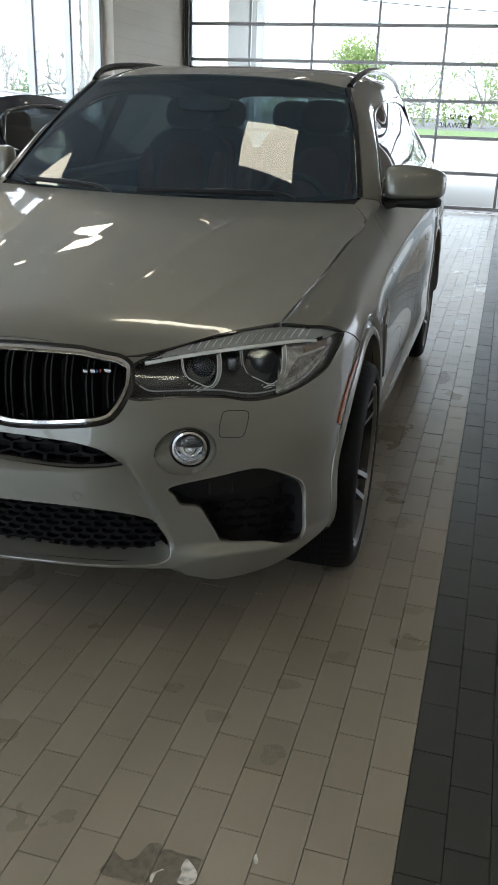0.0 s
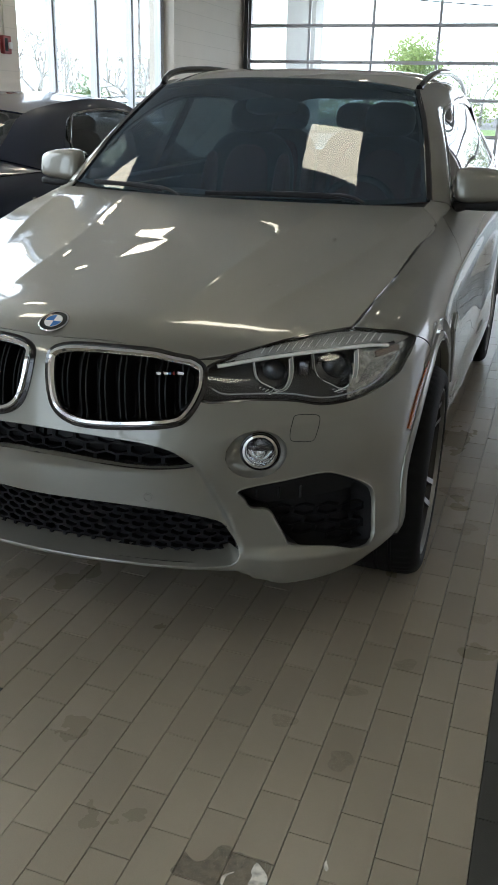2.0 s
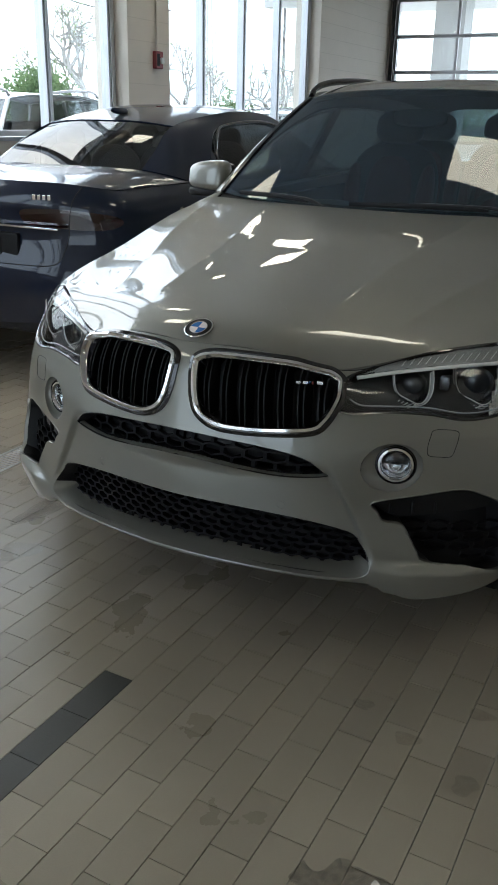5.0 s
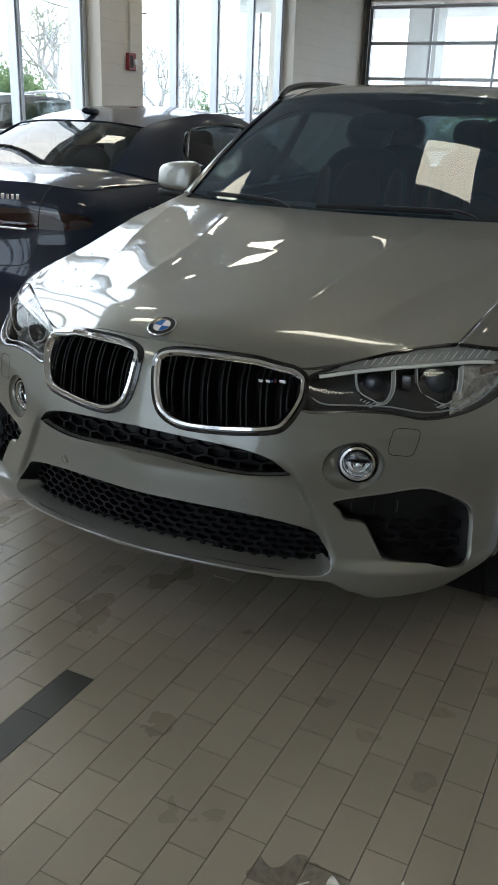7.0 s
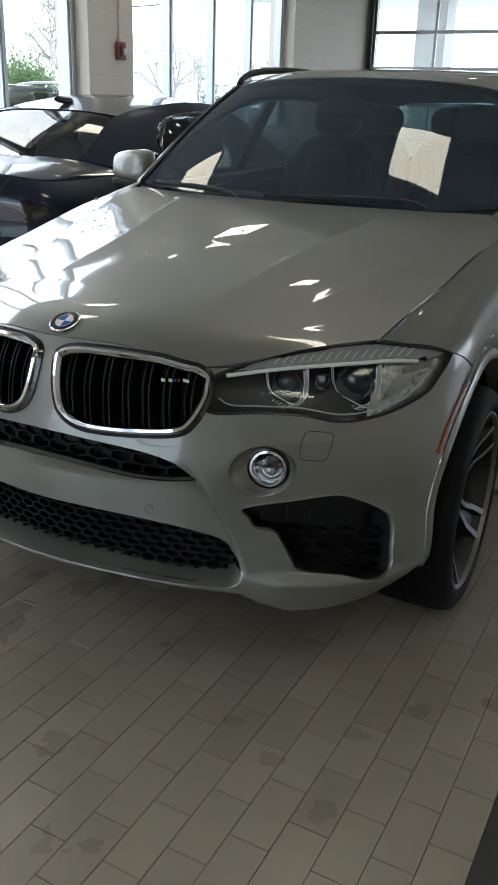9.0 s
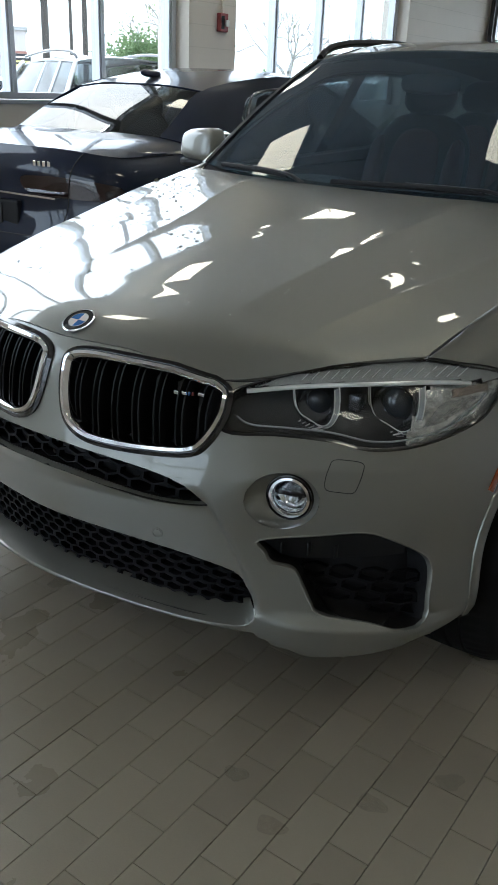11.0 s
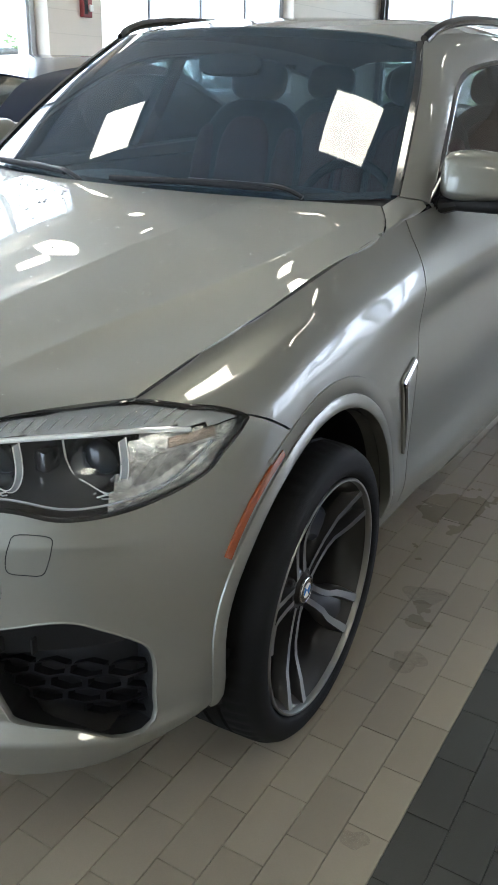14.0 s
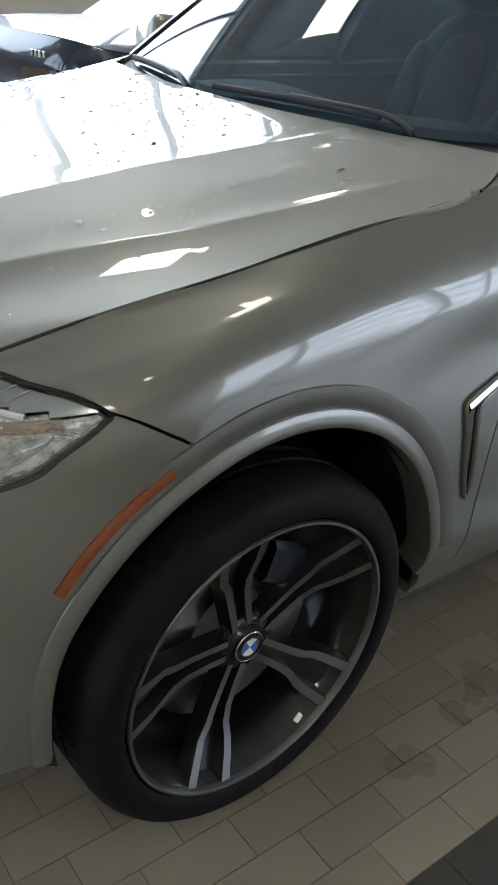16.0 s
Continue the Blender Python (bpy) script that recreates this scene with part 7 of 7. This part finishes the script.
def branches(rng, bm, p, d, length, r, depth, tips):
    q = Vector(p) + Vector(d) * length
    mid = (Vector(p) + q) / 2 + Vector(rng.normal(size=3)) * length * .05
    tube(bm, [p, mid, q], [r, r * .8, r * .62], 6)
    if depth == 0:
        tips.append(tuple(q))
        return
    for k in range(3 if depth > 1 else 4):
        nd = (Vector(d) + Vector(rng.normal(size=3)) * .55 + Vector((0, 0, .12))).normalized()
        branches(rng, bm, q, nd, length * rng.uniform(.62, .82), r * .6, depth - 1, tips)


def tree(name, label, at, height, leaves, material, seed, spread=.5, size=.14, trunk=.3, depth=4):
    rng = np.random.default_rng(seed)
    t = tagged(new(name), label, "tree")
    t.location = at
    bm, tips = bmesh.new(), []
    branches(rng, bm, (0, 0, -.1), (0, 0, 1), height * trunk, height * .028, depth, tips)
    part("trunk", bm, M_BARK, t, "bare branching trunk", 60)
    if leaves:
        tips = np.array(tips)
        pts = tips[rng.integers(0, len(tips), leaves)] + rng.normal(size=(leaves, 3)) * spread
        pts = pts[pts[:, 2] > height * .12]
        mesh_ob("crown", leaf_mesh(rng, pts, size), material, t, "loose crown of small leaves")
    return t


tree("tree", "bare spring tree with fine twigs beside the lot", (-20.6, 25.0, 0), 7.6, 900, M_LEAF, 2, .5, .05, .26, 5)
tree("tree", "dense green tree across the lot", (-21.0, 23.0, 0), 3.7, 6500, M_LEAF_DARK, 3, .42, .075, .24, 3)
tree("tree", "fresh green tree behind the verge", (-24.5, 146, 0), 12.6, 5200, M_LEAF, 4, 1.5, .30, .28, 4)
for k, (x, h, n) in enumerate(((-12.0, 12.0, 420), (-2.6, 12.6, 700), (1.5, 10.0, 420), (11.0, 13.0, 900))):
    tree("tree", "thin yellow-green tree behind the verge", (x, 150 - 2 * k, 0), h, n, M_LEAF, 5 + k, 1.2, .24, .28, 4)
for k, (x, y) in enumerate(((-17.6, 29.0), (-15.8, 30.0), (-14.6, 29.2), (-13.3, 30.4), (-12.4, 29.5), (-19.5, 30.2))):
    tree("tree", "slender half-bare tree behind the hedge", (x, y, 0), 4.2 + .5 * (k % 3), 300, M_LEAF, 20 + k, .3, .035, .3, 4)


def hedge(name, label, x0, x1, y, h, d, n, seed, material, size=.085):
    rng = np.random.default_rng(seed)
    p = np.stack([rng.uniform(x0, x1, n), y + rng.normal(size=n) * d, np.abs(rng.beta(2, 1.6, n)) * h], 1)
    p[:, 2] *= .75 + .35 * np.sin(p[:, 0] * 1.7) * np.sin(p[:, 0] * .53 + 1)
    ob = mesh_ob(name, leaf_mesh(rng, p, size), material)
    return tagged(ob, label, "hedge", kind="stuff")


hedge("hedge", "low green shrubs behind the verge", -60, 60, 152, 6.4, 2.0, 9000, 31, M_LEAF, .30)
hedge("hedge", "green creeper hedge along the lot's edge", -21, -9.5, 27.5, 2.5, .25, 7000, 32, M_LEAF_DARK)
hedge("hedge", "low shrubs across the lot", -70, -24, 60, 3.0, 1.5, 5000, 33, M_LEAF_DARK)

# poles, wires, sign, far building, tower
M_WOODPOLE = mat("weathered_pole_wood", (.08, .07, .06), .9, vary=.3, scale=4, bump=.3)


def pole(name, label, at, h, r, arm=0.0):
    p = tagged(new(name), label, "pole")
    p.location = at
    part("shaft", tube(bmesh.new(), [(0, 0, -.1), (0, 0, h)], [r, r * .7], 10), M_WOODPOLE, p, "", 40)
    if arm:
        part("crossarm", boxes(((-arm, -.06, h - .5), (arm, .06, h - .38))), M_WOODPOLE, p)
        part("transformer", lathe(bmesh.new(), [(.01, 0), (.2, 0), (.22, .1), (.22, .6), (.2, .65), (.01, .68)], "z", (.32, 0, h - 1.5), 14), M_SATIN, p, "grey transformer can", 40)
    return p


pole("utility_pole", "dark wooden utility pole across the lot", (-17.3, 14.9, 0), 9, .11)
pole("utility_pole", "dark wooden utility pole across the lot", (-27.5, 26.4, 0), 9.5, .13, .9)
pole("utility_pole", "thin leaning utility pole across the lot", (-29.6, 27.6, 0), 8.6, .09, .7)
pole("lamp_pole", "tall thin lot lamp pole", (-44, 33, 0), 8, .09)
pole("lamp_pole", "tall lot lamp pole seen past the hedge", (-17.0, 34.5, 0), 6.4, .08)
wires = tagged(new("overhead_wires"), "slack black wires between utility poles", "wire")
for a, b, sag in (((-60, 8, 8.2), (-27.5, 26.4, 9.0), .8), ((-27.5, 26.4, 9.0), (10, 60, 8.4), 1.0), ((-27.5, 26.4, 8.3), (10, 60, 7.7), 1.1), ((-60, 8, 7.5), (-27.5, 26.4, 8.3), .8), ((-27.5, 26.4, 8.0), (-20, 30, 5.6), .9)):
    a, b = Vector(a), Vector(b)
    part("wire", tube(bmesh.new(), [a.lerp(b, t) - Vector((0, 0, sag * 4 * t * (1 - t))) for t in np.linspace(0, 1, 18)], .025, 5), M_BLACK, wires, "", 60)
sg = tagged(new("pole_sign"), "small pole sign with a yellow and dark board across the street", "sign")
sg.location = (-43.94, 37.1, 0)
M_YEL = mat("yellow_sign_face", (.62, .55, .20), .5, vary=.1)
turn = pose(0, 0, 0, 0, 0, 35)
part("board", boxes(((-.52, -.10, 1.55), (.52, .10, 2.75)), bevel=.02), M_TRIM, sg, "", None, turn)
part("sign_face", boxes(((-.46, -.13, 1.72), (.50, -.095, 2.35))), M_YEL, sg, "yellow sign face", None, turn)
for k, (a, b, z) in enumerate(((-.4, .4, 2.2), (-.3, .44, 1.98), (-.4, .3, 1.80), (-.44, .44, 2.55))):
    part("text_bar", boxes(((a, -.145, z - .05), (b, -.09, z + .05))), M_BLACK if k < 3 else M_WHITE, sg, "plain bar of lettering", None, turn)
part("post", tube(bmesh.new(), [(0, 0, -.1), (0, 0, 1.6)], .08, 8), M_SATIN, sg, "", 40)
bd = tagged(new("store_building"), "long pale store building with a reddish band across the street", "building")
bd.matrix_basis = pose(-78, 38, 0, 0, 0, 50)
part("wall", boxes(((-22, 0, 0), (22, 14, 5.2))), mat("pale_stucco", (.55, .5, .46), .8, vary=.1, scale=.6), bd)
part("band", boxes(((-22.05, -.06, 2.9), (22.05, 0, 3.5))), mat("reddish_band", (.35, .16, .12), .7, vary=.1), bd, "reddish brown band")
part("roof", boxes(((-22.2, -.2, 5.2), (22.2, 14.2, 5.5))), M_CONCRETE, bd)
for k in range(8):
    part("window", boxes(((-19 + k * 5, -.05, .6), (-16 + k * 5, .02, 2.5))), M_BLACKGLOSS, bd, "dark shop window")
tw = tagged(new("cell_tower"), "tall lattice cell tower far beyond the lot", "tower")
tw.location = (-60, 100, 0)
for k in range(3):
    a = 2 * math.pi * k / 3
    part("leg", tube(bmesh.new(), [(1.1 * math.cos(a), 1.1 * math.sin(a), 0), (.5 * math.cos(a), .5 * math.sin(a), 20)], .1, 6), M_SATIN, tw)
for k in range(16):
    z, f = 1.25 * k, 1.1 - .6 * k / 16
    part("brace", tube(bmesh.new(), [(f, 0, z), (-f * .5, f * .86, z + 1.2), (-f * .5, -f * .86, z + .2), (f, 0, z + 1.2)], .05, 5), M_SATIN, tw)
for z in (11.5, 13.0):
    for k in range(6):
        a = 2 * math.pi * k / 6
        part("antenna", boxes(((-.15, 1.0, z - .6), (.15, 1.2, z + .6))), M_WHITE, tw, "", None, Matrix.Rotation(a, 4, "Z"))

# ---- floor tiles, laid in half bond ----
PX, PY, X0, Y0 = 0.0990, 0.1976, 1.2929, -1.1413
LAID = Matrix.Translation((X0, Y0, 0)) @ pose(0, 0, 0, 0, 0, -0.36) @ Matrix.Translation((-X0, -Y0, 0))
floor = tagged(part("floor", boxes(((WX - 0.3, FRONT - 0.2, -0.2), (RIGHT + 0.2, BACK + 0.2, -0.0045))), M_GROUT), "beige quarry tile floor with a charcoal tile band", "floor", kind="structure")
grout = tagged(part("floor_grout_band", boxes(((X0, FRONT, -0.1), (X0 + 4 * PX, BACK, -0.0035))), M_GROUT_GREY), "grey grout between charcoal tiles", "grout", kind="structure")
J = 0.0014  # half a joint
TV = np.array([(J, J, 0), (PX - J, J, 0), (PX - J, PY - J, 0), (J, PY - J, 0)])
TILE_F = [(0, 1, 2, 3), (4, 5, 1, 0), (5, 6, 2, 1), (6, 7, 3, 2), (7, 4, 0, 3)]
OUT = np.array([(-.0012, -.0012, -.004), (.0012, -.0012, -.004), (.0012, .0012, -.004), (-.0012, .0012, -.004)])
TILE_V = np.r_[TV + (0, 0, 0), TV + OUT]


def tile_mesh(name, material):
    me = bpy.data.meshes.new(name)
    me.from_pydata([tuple(v) for v in TILE_V], [], TILE_F)
    me.materials.append(material)
    return me


one, one_dark = tile_mesh("tile", M_TILE), tile_mesh("tile_dark", M_TILE_DARK)
rest = {0: [], 1: []}
rng = np.random.default_rng(4)
near = 0
for k in range(int((WX - X0) / PX) - 1, int((RIGHT - X0) / PX) + 1):
    x = X0 + k * PX
    off = Y0 - PY / 2 if k % 2 else Y0
    for n in range(-34, 73):
        y = off + n * PY
        if y < FRONT - .05 or y > BACK + 0.05 or x < WX - 0.1:
            continue
        dark = 0 <= k < 4 or (k == -14 and y < -1.2)
        z = rng.uniform(-0.0006, 0.0006)
        if -0.5 < x < 1.75 and -1.75 < y < -0.75 and near < 300:
            near += 1
            ob = new("tile", one_dark if dark else one)
            ob.location = (x, y, z)
            ob.parent = floor
        else:
            rest[dark].append((x, y, z))
for dark, places in rest.items():
    P = np.array(places)
    V = (P[:, None, :] + TILE_V[None]).reshape(-1, 3)
    F = (np.array([f for f in TILE_F])[None] + 8 * np.arange(len(P))[:, None, None]).reshape(-1, 4)
    me = bpy.data.meshes.new("tiles")
    me.from_pydata(V.tolist(), [], F.tolist())
    ob = mesh_ob("tiles", me, M_TILE_DARK if dark else M_TILE, floor)
    ob["kind"] = "stuff"
# the tile courses run a little askew to the car
for ob in (floor, grout):
    ob.matrix_basis = LAID
